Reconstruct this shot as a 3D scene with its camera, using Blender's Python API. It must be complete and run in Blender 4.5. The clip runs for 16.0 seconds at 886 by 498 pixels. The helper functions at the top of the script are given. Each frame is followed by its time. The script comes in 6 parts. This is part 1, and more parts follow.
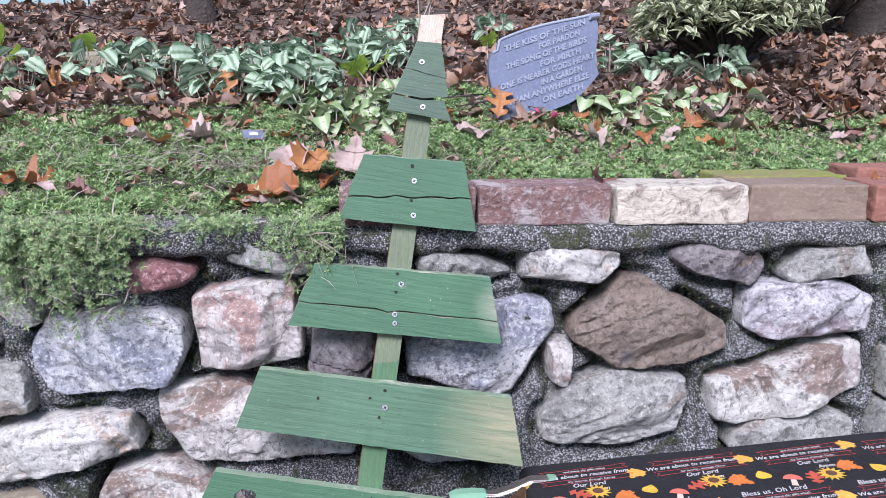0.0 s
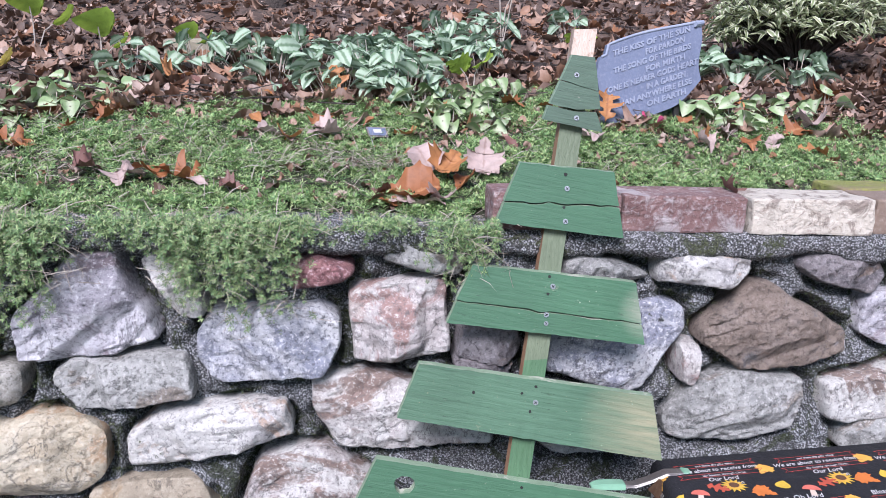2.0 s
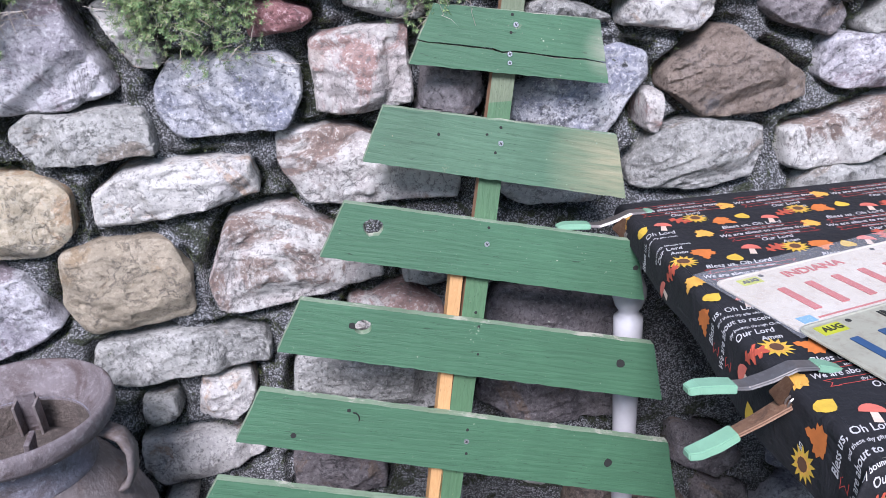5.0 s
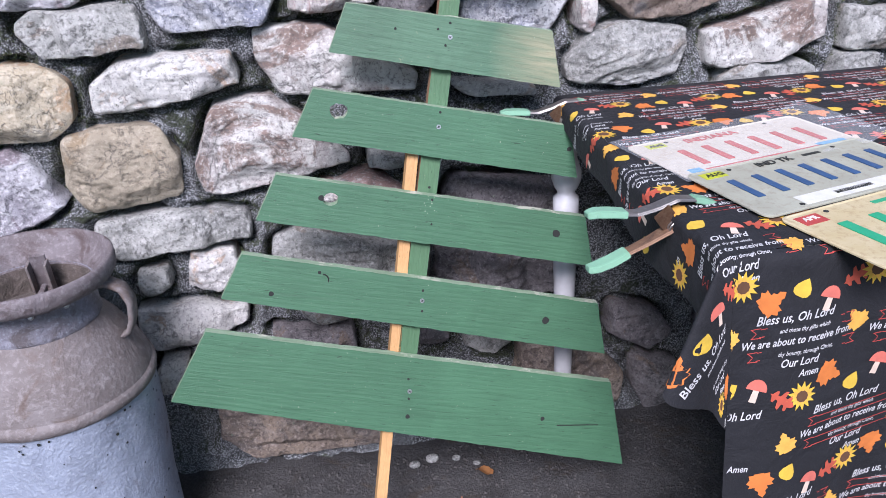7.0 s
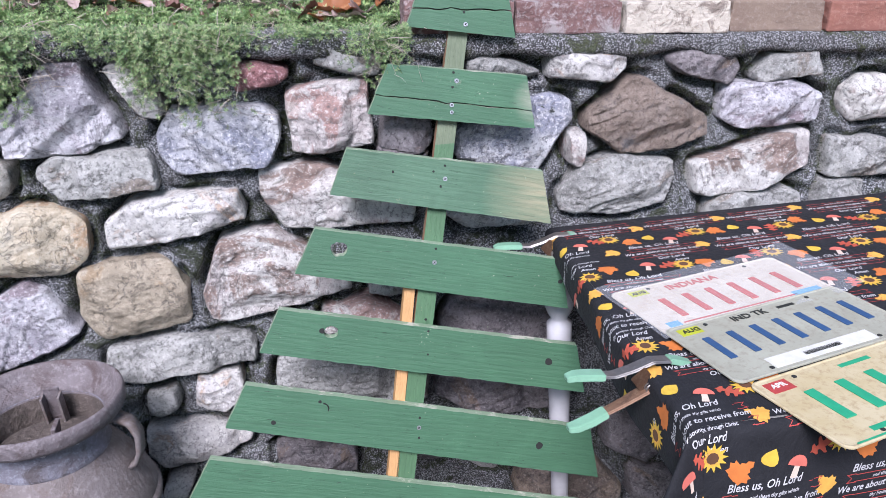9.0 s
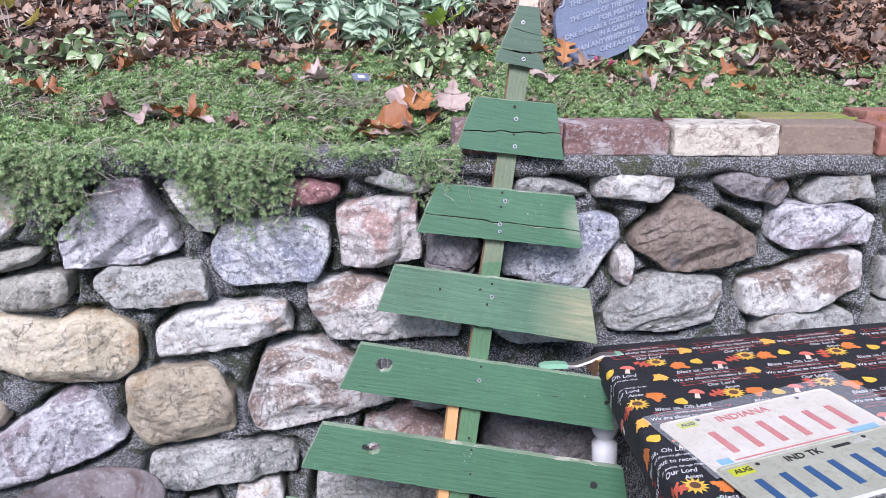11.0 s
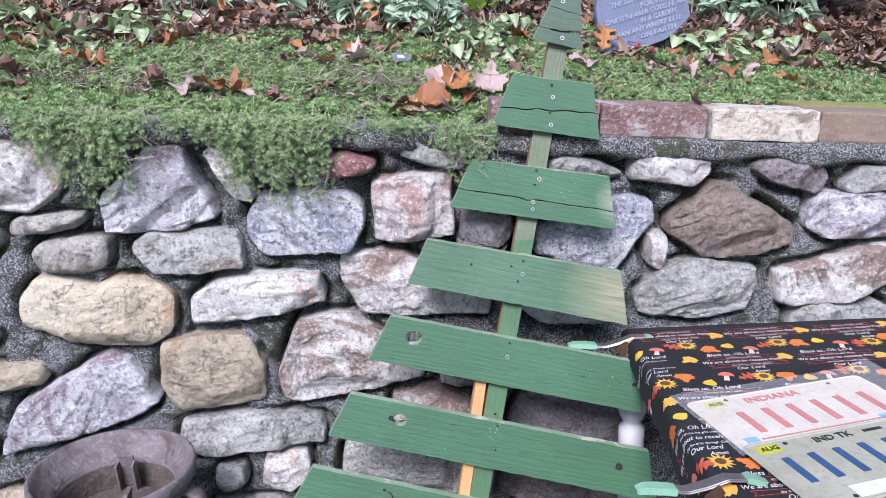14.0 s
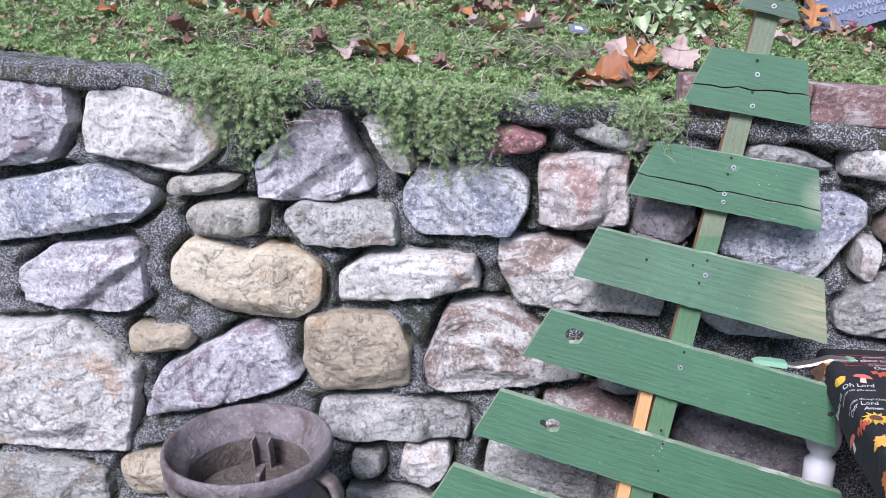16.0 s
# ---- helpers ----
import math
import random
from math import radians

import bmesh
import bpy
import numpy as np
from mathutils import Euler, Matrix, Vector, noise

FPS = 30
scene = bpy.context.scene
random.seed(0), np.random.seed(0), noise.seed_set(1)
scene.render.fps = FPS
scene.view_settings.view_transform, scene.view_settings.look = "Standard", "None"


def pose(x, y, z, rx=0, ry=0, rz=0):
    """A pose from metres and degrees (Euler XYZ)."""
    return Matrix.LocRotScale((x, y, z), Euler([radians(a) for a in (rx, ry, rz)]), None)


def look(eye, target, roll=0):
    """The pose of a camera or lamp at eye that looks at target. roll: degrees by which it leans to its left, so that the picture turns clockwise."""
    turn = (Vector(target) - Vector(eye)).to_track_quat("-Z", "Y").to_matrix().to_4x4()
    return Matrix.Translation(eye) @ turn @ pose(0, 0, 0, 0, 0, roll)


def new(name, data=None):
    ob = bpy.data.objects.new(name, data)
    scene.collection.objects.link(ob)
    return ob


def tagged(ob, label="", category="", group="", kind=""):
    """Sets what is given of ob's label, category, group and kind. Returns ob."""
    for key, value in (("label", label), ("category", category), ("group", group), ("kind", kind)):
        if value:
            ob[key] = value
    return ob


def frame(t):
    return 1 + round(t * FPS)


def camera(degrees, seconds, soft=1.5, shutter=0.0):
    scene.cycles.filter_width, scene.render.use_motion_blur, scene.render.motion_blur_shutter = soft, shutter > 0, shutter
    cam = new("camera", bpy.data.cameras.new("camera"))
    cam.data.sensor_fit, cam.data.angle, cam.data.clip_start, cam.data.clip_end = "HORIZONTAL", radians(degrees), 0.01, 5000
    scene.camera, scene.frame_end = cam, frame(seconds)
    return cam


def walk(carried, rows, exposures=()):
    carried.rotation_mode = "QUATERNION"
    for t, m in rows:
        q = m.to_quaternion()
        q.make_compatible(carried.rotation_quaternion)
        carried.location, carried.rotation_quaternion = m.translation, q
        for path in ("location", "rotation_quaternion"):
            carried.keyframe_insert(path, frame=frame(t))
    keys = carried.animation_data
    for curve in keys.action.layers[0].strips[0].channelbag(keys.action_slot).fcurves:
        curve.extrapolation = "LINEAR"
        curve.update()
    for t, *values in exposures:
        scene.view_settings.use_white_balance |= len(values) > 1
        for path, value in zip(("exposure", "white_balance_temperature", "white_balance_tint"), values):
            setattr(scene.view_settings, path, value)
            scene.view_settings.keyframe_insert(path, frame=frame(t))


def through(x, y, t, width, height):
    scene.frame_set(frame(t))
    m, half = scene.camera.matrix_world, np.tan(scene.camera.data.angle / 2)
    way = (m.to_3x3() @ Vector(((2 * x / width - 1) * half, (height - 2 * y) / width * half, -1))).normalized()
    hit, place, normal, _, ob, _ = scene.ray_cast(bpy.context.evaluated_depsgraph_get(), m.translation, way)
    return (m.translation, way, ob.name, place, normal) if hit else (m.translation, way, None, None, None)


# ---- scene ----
cam = camera(55.4, 16.0, 0.5)
METRES, EYE, TILT, LEAN, TURN = 1.21, 1.34, -12.0, 3.3, -5.5
ROWS = [
    (0.0, 0.0, 0.0, 0.0, 0.0, 0.0, -0.0),
    (0.5, -0.0533, 0.0104, 0.0138, 1.54, -0.13, -0.83),
    (1.0, -0.1088, -0.0068, 0.0085, 0.29, -0.61, -1.34),
    (1.5, -0.1645, -0.0446, 0.0093, 0.01, -1.19, -1.53),
    (2.0, -0.1919, -0.0499, 0.0315, -0.62, -1.7, -1.52),
    (2.5, -0.1864, -0.03, 0.041, -0.87, -2.4, -1.28),
    (3.0, -0.1916, -0.0306, 0.0177, -1.11, -3.21, -1.08),
    (3.5, -0.1965, -0.0242, -0.0319, -1.6, -6.2, -0.89),
    (6.0, -0.1801, -0.1523, -0.1628, -4.04, -11.45, 0.47),
    (6.5, -0.1649, -0.2091, -0.1833, -4.31, -12.81, 0.27),
    (7.0, -0.1638, -0.2313, -0.1942, -4.3, -13.31, 0.16),
    (7.5, -0.1546, -0.2467, -0.1624, -4.55, -13.21, 0.17),
    (8.0, -0.1387, -0.2536, -0.1319, -4.45, -11.75, 0.3),
    (8.5, -0.1313, -0.2576, -0.1136, -4.09, -10.81, 0.38),
    (9.0, -0.1351, -0.2612, -0.0731, -3.2, -9.71, 0.42),
    (9.5, -0.1397, -0.2554, -0.0362, -1.51, -7.88, 0.2),
    (10.0, -0.1364, -0.256, -0.0119, -0.97, -6.3, 0.01),
    (12.5, -0.1525, -0.2658, -0.0361, 1.31, -3.66, -1.86),
    (13.0, -0.145, -0.266, -0.044, 1.86, -3.75, -2.12),
    (13.5, -0.137, -0.2652, -0.0531, 2.08, -4.14, -2.27),
    (14.0, -0.1367, -0.269, -0.0556, 2.29, -4.28, -2.3),
    (14.5, -0.1418, -0.2657, -0.0644, 3.18, -4.5, -2.35),
    (15.0, -0.1542, -0.2605, -0.0739, 5.19, -4.57, -3.43),
    (15.5, -0.1642, -0.2025, -0.0844, 9.17, -5.23, -4.29),
    (16.0, -0.173, -0.1615, -0.0756, 12.43, -5.53, -5.67),
]
walk(cam, [(t, pose(0, 0, EYE, TILT, LEAN, TURN) @ pose(METRES * x, METRES * y, METRES * z, 90 + pitch, roll, yaw)) for t, x, y, z, yaw, pitch, roll in ROWS],
     [(0.0, 1.06, 5900, 11), (16.0, 1.06, 5900, 11)])

# ---- world and light ----
world = bpy.data.worlds.new("overcast_sky")
scene.world = world
world.use_nodes = True
sky = world.node_tree.nodes.new("ShaderNodeTexSky")
sky.sky_type, sky.sun_disc, sky.sun_elevation, sky.sun_rotation = "NISHITA", False, radians(60), radians(200)
sky.air_density, sky.dust_density = 1.0, 1.5
back = world.node_tree.nodes["Background"]
back.inputs["Strength"].default_value = 0.072
world.node_tree.links.new(sky.outputs[0], back.inputs["Color"])
lamp = bpy.data.lights.new("sun", "SUN")
lamp.energy, lamp.angle, lamp.color = 3.5, radians(25), (1.0, 0.91, 0.965)
sun = new("sun", lamp)
sun.matrix_world = look((-1.7, -4.4, 6.2), (0, 1, 0.8))


# ---- materials ----
def graph(name, rough=0.8):
    m = bpy.data.materials.new(name)
    m.use_nodes = True
    t = m.node_tree
    b = t.nodes["Principled BSDF"]
    b.inputs["Roughness"].default_value = rough
    return m, t, b


def node(t, kind, **sockets):
    n = t.nodes.new("ShaderNode" + kind)
    for k, v in sockets.items():
        key = k.replace("_", " ")
        if isinstance(v, bpy.types.NodeSocket):
            t.links.new(v, n.inputs[key])
        else:
            n.inputs[key].default_value = v
    return n


def ramp(t, fac, *stops):
    r = t.nodes.new("ShaderNodeValToRGB")
    e = r.color_ramp.elements
    while len(e) < len(stops):
        e.new(0.5)
    for el, (p, c) in zip(e, stops):
        el.position, el.color = p, (*c, 1) if len(c) == 3 else c
    t.links.new(fac, r.inputs[0])
    return r.outputs[0]


def grey(v):
    return (v, v, v)


def mix(t, fac, a, b, blend="MIX"):
    n = t.nodes.new("ShaderNodeMix")
    n.data_type, n.blend_type = "RGBA", blend
    for i, v in ((0, fac), (6, a), (7, b)):
        if isinstance(v, bpy.types.NodeSocket):
            t.links.new(v, n.inputs[i])
        else:
            n.inputs[i].default_value = v if i == 0 else (*v, 1)
    return n.outputs[2]


def bump(t, b, height, strength=0.5, distance=0.004, under=None):
    n = node(t, "Bump", Height=height, Strength=strength, Distance=distance)
    if under:
        t.links.new(under.outputs[0], n.inputs["Normal"])
    t.links.new(n.outputs[0], b.inputs["Normal"])
    return n


def place(t, spread=0.0, scale=(1, 1, 1), turn=(0, 0, 0)):
    """Object coordinates, moved by a random step for each object."""
    co = t.nodes.new("ShaderNodeTexCoord").outputs["Object"]
    if spread:
        r = node(t, "VectorMath", Vector=(spread, spread * 0.7, spread * 1.3))
        r.operation = "SCALE"
        t.links.new(t.nodes.new("ShaderNodeObjectInfo").outputs["Random"], r.inputs["Scale"])
        a = t.nodes.new("ShaderNodeVectorMath")
        t.links.new(co, a.inputs[0]), t.links.new(r.outputs[0], a.inputs[1])
        co = a.outputs[0]
    if scale != (1, 1, 1) or turn != (0, 0, 0):
        co = node(t, "Mapping", Vector=co, Scale=scale, Rotation=[radians(a) for a in turn]).outputs[0]
    return co


def noisy(t, co, scale, detail=6, rough=0.6, warp=0.0):
    return node(t, "TexNoise", Vector=co, Scale=scale, Detail=detail, Roughness=rough, Distortion=warp).outputs["Fac"]


def mottled(name, a, b, c, scale=10, fine=80, rough=0.85, relief=0.5, depth=0.003, spread=0.0, stain=None, metal=0.0, amount=0.55):
    """A surface of two tones with fine specks of a third, and stains with an edge where given."""
    m, t, p = graph(name, rough)
    co = place(t, spread)
    big, small = noisy(t, co, scale, 8, 0.65, 0.4), noisy(t, co, fine, 5, 0.7)
    col = mix(t, ramp(t, big, (0.36, grey(0)), (0.64, grey(1))), a, b)
    col = mix(t, ramp(t, small, (0.5, grey(0)), (0.72, grey(0.8))), col, c)
    if stain:
        col = mix(t, ramp(t, noisy(t, co, scale * 0.7, 9, 0.7, 1.2), (amount, grey(0)), (amount + 0.1, grey(0.85))), col, stain)
    t.links.new(col, p.inputs["Base Color"])
    p.inputs["Metallic"].default_value = metal
    first = bump(t, p, big, relief, depth * 3)
    bump(t, p, small, relief, depth, first)
    return m


def plain(name, colour, rough=0.5, metal=0.0, vary=0.2):
    """One paint, slightly uneven."""
    m, t, p = graph(name, rough)
    n = noisy(t, place(t), 35, 6, 0.7)
    dark = tuple(v * (1 - vary) for v in colour)
    t.links.new(mix(t, ramp(t, n, (0.35, grey(0)), (0.65, grey(1))), dark, colour), p.inputs["Base Color"])
    p.inputs["Metallic"].default_value = metal
    bump(t, p, n, 0.15, 0.001)
    return m


def shade(c, k):
    return tuple(min(0.87, v * k) for v in c)


def ridges(t, co, scale, detail=7, rough=0.6, warp=0.4):
    n = t.nodes.new("ShaderNodeTexNoise")
    n.noise_type = "RIDGED_MULTIFRACTAL"
    for k, v in (("Scale", scale), ("Detail", detail), ("Roughness", rough), ("Distortion", warp)):
        n.inputs[k].default_value = v
    t.links.new(co, n.inputs["Vector"])
    return n.outputs["Fac"]


def rock(name, light, mid, vein, stain=None, amount=0.58, dark=(0.09, 0.085, 0.09), grain=0.6, broken=0.8):
    """Fieldstone: broad patches of tone, bedding streaks, a few cracks, stains with an edge and a fine crystalline grain."""
    m, t, p = graph(name, 0.78)
    co = place(t, 9.0)
    big, blot = noisy(t, co, 5.5, 9, 0.62, 1.3), noisy(t, co, 15, 10, 0.7, 0.7)
    fine, dust = noisy(t, co, 150, 5, 0.75), noisy(t, co, 60, 8, 0.75, 0.3)
    col = mix(t, ramp(t, big, (0.42, grey(0)), (0.58, grey(1))), light, mid)
    col = mix(t, ramp(t, blot, (0.52, grey(0)), (0.61, grey(0.6))), col, vein)
    col = mix(t, ramp(t, blot, (0.34, grey(0.5)), (0.43, grey(0))), col, shade(mid, 0.6))
    if stain:
        col = mix(t, ramp(t, noisy(t, co, 5, 10, 0.68, 1.6), (amount - 0.04, grey(0)), (amount + 0.01, grey(0.8))), col, stain)
    bed = noisy(t, node(t, "Mapping", Vector=co, Scale=(4, 4, 11), Rotation=(0, 0.5, 0)).outputs[0], 3.0, 9, 0.66, 1.1)
    col = mix(t, ramp(t, bed, (0.36, grey(0.5)), (0.40, grey(0))), col, shade(mid, 0.5))
    col = mix(t, ramp(t, bed, (0.55, grey(0)), (0.62, grey(0.45))), col, shade(light, 1.15))
    line = node(t, "Math", Value=noisy(t, co, 5.0, 8, 0.6, 0.9))
    line.operation, line.inputs[1].default_value = "SUBTRACT", 0.47
    size = node(t, "Math", Value=line.outputs[0])
    size.operation = "ABSOLUTE"
    cut = ramp(t, size.outputs[0], (0.0, grey(0)), (0.005, grey(1)))
    col = mix(t, cut, mix(t, 0.7, col, dark), col)
    col = mix(t, ramp(t, dust, (0.40, grey(0.7)), (0.44, grey(0))), col, shade(mid, 0.42))
    col = mix(t, ramp(t, fine, (0.405, grey(grain)), (0.44, grey(0))), col, shade(mid, 0.35))
    col = mix(t, ramp(t, fine, (0.56, grey(0)), (0.60, grey(grain))), col, shade(vein, 1.25))
    t.links.new(col, p.inputs["Base Color"])
    n1 = bump(t, p, bed, broken * 0.6, 0.012)
    n2 = bump(t, p, ridges(t, co, 26), broken, 0.008, n1)
    n3 = bump(t, p, dust, 0.8, 0.007, n2)
    n4 = bump(t, p, cut, 0.7, 0.006, n3)
    bump(t, p, fine, 1.0, 0.005, n4)
    return m


def aggregate(name, a, b, light, moss, amount, metre=360.0):
    """Coarse weathered mortar: sand and gravel grains of many greys, the shade of the pits between them painted black,
    moss in patches.
    """
    m, t, p = graph(name, 0.95)
    co = place(t)
    v = node(t, "TexVoronoi", Vector=co, Scale=metre, Randomness=1.0)
    one = node(t, "SeparateColor", Color=v.outputs["Color"]).outputs[0]
    big, lump, fine = noisy(t, co, 9, 9, 0.7, 0.5), noisy(t, co, 60, 7, 0.75, 0.4), noisy(t, co, 300, 4, 0.8)
    col = mix(t, ramp(t, big, (0.38, grey(0)), (0.6, grey(1))), a, b)
    col = mix(t, ramp(t, one, (0.5, grey(0)), (0.9, grey(1))), col, light)
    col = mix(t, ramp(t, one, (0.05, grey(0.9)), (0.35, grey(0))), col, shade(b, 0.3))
    # shade of the pits and hollows, put into the colour
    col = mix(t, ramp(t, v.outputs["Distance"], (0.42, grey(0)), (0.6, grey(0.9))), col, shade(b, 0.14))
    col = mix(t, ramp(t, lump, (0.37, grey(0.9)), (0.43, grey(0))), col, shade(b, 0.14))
    green = noisy(t, co, 7.5, 12, 0.8, 0.8)
    col = mix(t, ramp(t, green, (amount, grey(0)), (amount + 0.03, grey(0.85))), col, mix(t, ramp(t, fine, (0.48, grey(0)), (0.58, grey(1))), moss, shade(moss, 4.0)))
    t.links.new(col, p.inputs["Base Color"])
    n1 = bump(t, p, noisy(t, co, 40, 8, 0.75), 1.0, 0.016)
    n2 = bump(t, p, lump, 1.0, 0.008, n1)
    n3 = bump(t, p, ramp(t, v.outputs["Distance"], (0.0, grey(1)), (0.8, grey(0))), 1.0, 0.004, n2)
    bump(t, p, fine, 0.6, 0.0015, n3)
    return m


ROCK = {
    "white": rock("white_quartzite", (0.630, 0.617, 0.575), (0.499, 0.480, 0.462), (0.630, 0.617, 0.575), (0.457, 0.323, 0.227), 0.585),
    "blue": rock("blue_grey_quartzite", (0.619, 0.619, 0.619), (0.289, 0.303, 0.362), (0.619, 0.619, 0.619), (0.253, 0.258, 0.316), 0.6, grain=0.75),
    "lilac": rock("lilac_quartzite", (0.590, 0.575, 0.600), (0.375, 0.356, 0.389), (0.636, 0.636, 0.636), (0.208, 0.152, 0.171), 0.565),
    "rose": rock("rose_veined_quartzite", (0.623, 0.612, 0.562), (0.508, 0.461, 0.439), (0.626, 0.616, 0.581), (0.340, 0.189, 0.161), 0.565),
    "rust": rock("rust_stained_quartzite", (0.611, 0.600, 0.561), (0.456, 0.413, 0.390), (0.611, 0.600, 0.561), (0.211, 0.128, 0.094), 0.53),
    "tan": rock("cream_sandstone", (0.60, 0.545, 0.415), (0.53, 0.45, 0.315), (0.62, 0.59, 0.50), (0.46, 0.30, 0.17), 0.6, grain=0.35, broken=0.4),
    "ochre": rock("ochre_sandstone", (0.43, 0.37, 0.275), (0.35, 0.30, 0.22), (0.50, 0.44, 0.34), (0.30, 0.22, 0.13), 0.62, grain=0.35, broken=0.3),
    "olive": rock("olive_grey_stone", (0.438, 0.422, 0.370), (0.294, 0.280, 0.243), (0.502, 0.491, 0.454), broken=0.4),
    "grey": rock("grey_fieldstone", (0.410, 0.410, 0.381), (0.283, 0.284, 0.266), (0.508, 0.500, 0.475), (0.246, 0.202, 0.160), 0.6, broken=0.6),
    "brown": rock("brown_siltstone", (0.239, 0.192, 0.154), (0.197, 0.154, 0.123), (0.266, 0.223, 0.192), (0.160, 0.160, 0.165), 0.6),
    "dark": rock("dark_fieldstone", (0.243, 0.218, 0.218), (0.152, 0.140, 0.146), (0.317, 0.297, 0.299), (0.212, 0.156, 0.115), 0.6),
    "red": rock("red_fieldstone", (0.354, 0.177, 0.169), (0.289, 0.136, 0.140), (0.646, 0.475, 0.479)),
    "umber": rock("umber_fieldstone", (0.316, 0.244, 0.183), (0.211, 0.169, 0.140), (0.402, 0.340, 0.292), (0.157, 0.136, 0.127), 0.58),
}
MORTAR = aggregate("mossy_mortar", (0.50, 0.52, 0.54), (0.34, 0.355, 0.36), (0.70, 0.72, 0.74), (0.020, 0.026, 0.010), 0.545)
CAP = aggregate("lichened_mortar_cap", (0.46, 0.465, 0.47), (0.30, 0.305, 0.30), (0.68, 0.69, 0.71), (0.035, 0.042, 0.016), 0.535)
ASPHALT = mottled("damp_asphalt_and_grit", (0.06, 0.058, 0.057), (0.036, 0.034, 0.033), (0.13, 0.125, 0.12), 14, 170, 0.75, 1.0, 0.007, 0, (0.055, 0.042, 0.03), 0, 0.55)
SOIL = mottled("dark_leaf_mould", (0.12, 0.08, 0.06), (0.075, 0.05, 0.038), (0.22, 0.15, 0.115), 8, 60, 0.95, 1.0, 0.01, 0, (0.04, 0.03, 0.018), 0, 0.55)
TURF = mottled("mossy_soil", (0.035, 0.045, 0.02), (0.028, 0.03, 0.016), (0.08, 0.085, 0.045), 9, 90, 0.95, 1.0, 0.008)
IRON = mottled("rusty_zinc", (0.17, 0.15, 0.145), (0.125, 0.105, 0.097), (0.27, 0.245, 0.24), 14, 110, 0.65, 0.7, 0.003, 0, (0.10, 0.07, 0.055), 0.12, 0.54)
RIM_IRON = mottled("rusty_brown_iron", (0.165, 0.145, 0.15), (0.12, 0.10, 0.10), (0.27, 0.245, 0.25), 20, 110, 0.65, 0.9, 0.003, 0, (0.075, 0.052, 0.048), 0.12, 0.51)
ZINC = mottled("galvanised_zinc", (0.33, 0.37, 0.45), (0.24, 0.27, 0.33), (0.42, 0.46, 0.53), 13, 120, 0.55, 0.8, 0.003, 0, (0.16, 0.15, 0.16), 0.2, 0.575)
NECK = mottled("rust_blotched_zinc", (0.20, 0.20, 0.235), (0.14, 0.13, 0.145), (0.32, 0.33, 0.37), 22, 130, 0.65, 0.8, 0.003, 0, (0.075, 0.062, 0.06), 0.15, 0.5)
DIRT = mottled("dirt", (0.10, 0.08, 0.07), (0.06, 0.05, 0.04), (0.18, 0.15, 0.13), 12, 90, 0.95, 1.0, 0.005)
BARK = mottled("bark", (0.075, 0.06, 0.05), (0.045, 0.035, 0.03), (0.12, 0.10, 0.085), 12, 70, 0.95, 1.0, 0.012)
TIMBER = mottled("weathered_block", (0.30, 0.27, 0.19), (0.20, 0.18, 0.13), (0.36, 0.33, 0.26), 12, 100, 0.9, 0.7, 0.003)
SLATE = mottled("blue_grey_plaque", (0.13, 0.155, 0.225), (0.105, 0.125, 0.185), (0.18, 0.20, 0.26), 18, 160, 0.75, 0.5, 0.0015)
SLATE_WORN_LIT = mottled("worn_edge_and_lit_relief_plaque", (0.24, 0.27, 0.34), (0.19, 0.215, 0.28), (0.32, 0.34, 0.40), 18, 160, 0.75, 0.4, 0.0015)
PURPLE_BRICK = mottled("purple_brown_brick", (0.24, 0.145, 0.13), (0.15, 0.085, 0.078), (0.48, 0.43, 0.42), 18, 130, 0.9, 1.0, 0.005, 3, (0.42, 0.38, 0.37), 0, 0.52)
BROWN_BRICK = mottled("weathered_brown_brick", (0.21, 0.16, 0.12), (0.17, 0.125, 0.095), (0.27, 0.22, 0.18), 12, 130, 0.9, 0.7, 0.002, 3)
RED_BRICK = mottled("red_brick", (0.24, 0.105, 0.075), (0.18, 0.08, 0.06), (0.30, 0.17, 0.13), 12, 130, 0.9, 0.7, 0.002, 3)
MOSS_BRICK = mottled("moss_grown_brick", (0.17, 0.20, 0.04), (0.22, 0.17, 0.10), (0.28, 0.30, 0.06), 9, 100, 0.95, 1.0, 0.004, 3)
CREAM_BRICK = mottled("flaking_white_paint_on_brick", (0.52, 0.475, 0.395), (0.46, 0.415, 0.34), (0.60, 0.56, 0.48), 40, 140, 0.85, 0.9, 0.003, 0, (0.20, 0.16, 0.13), 0, 0.50)


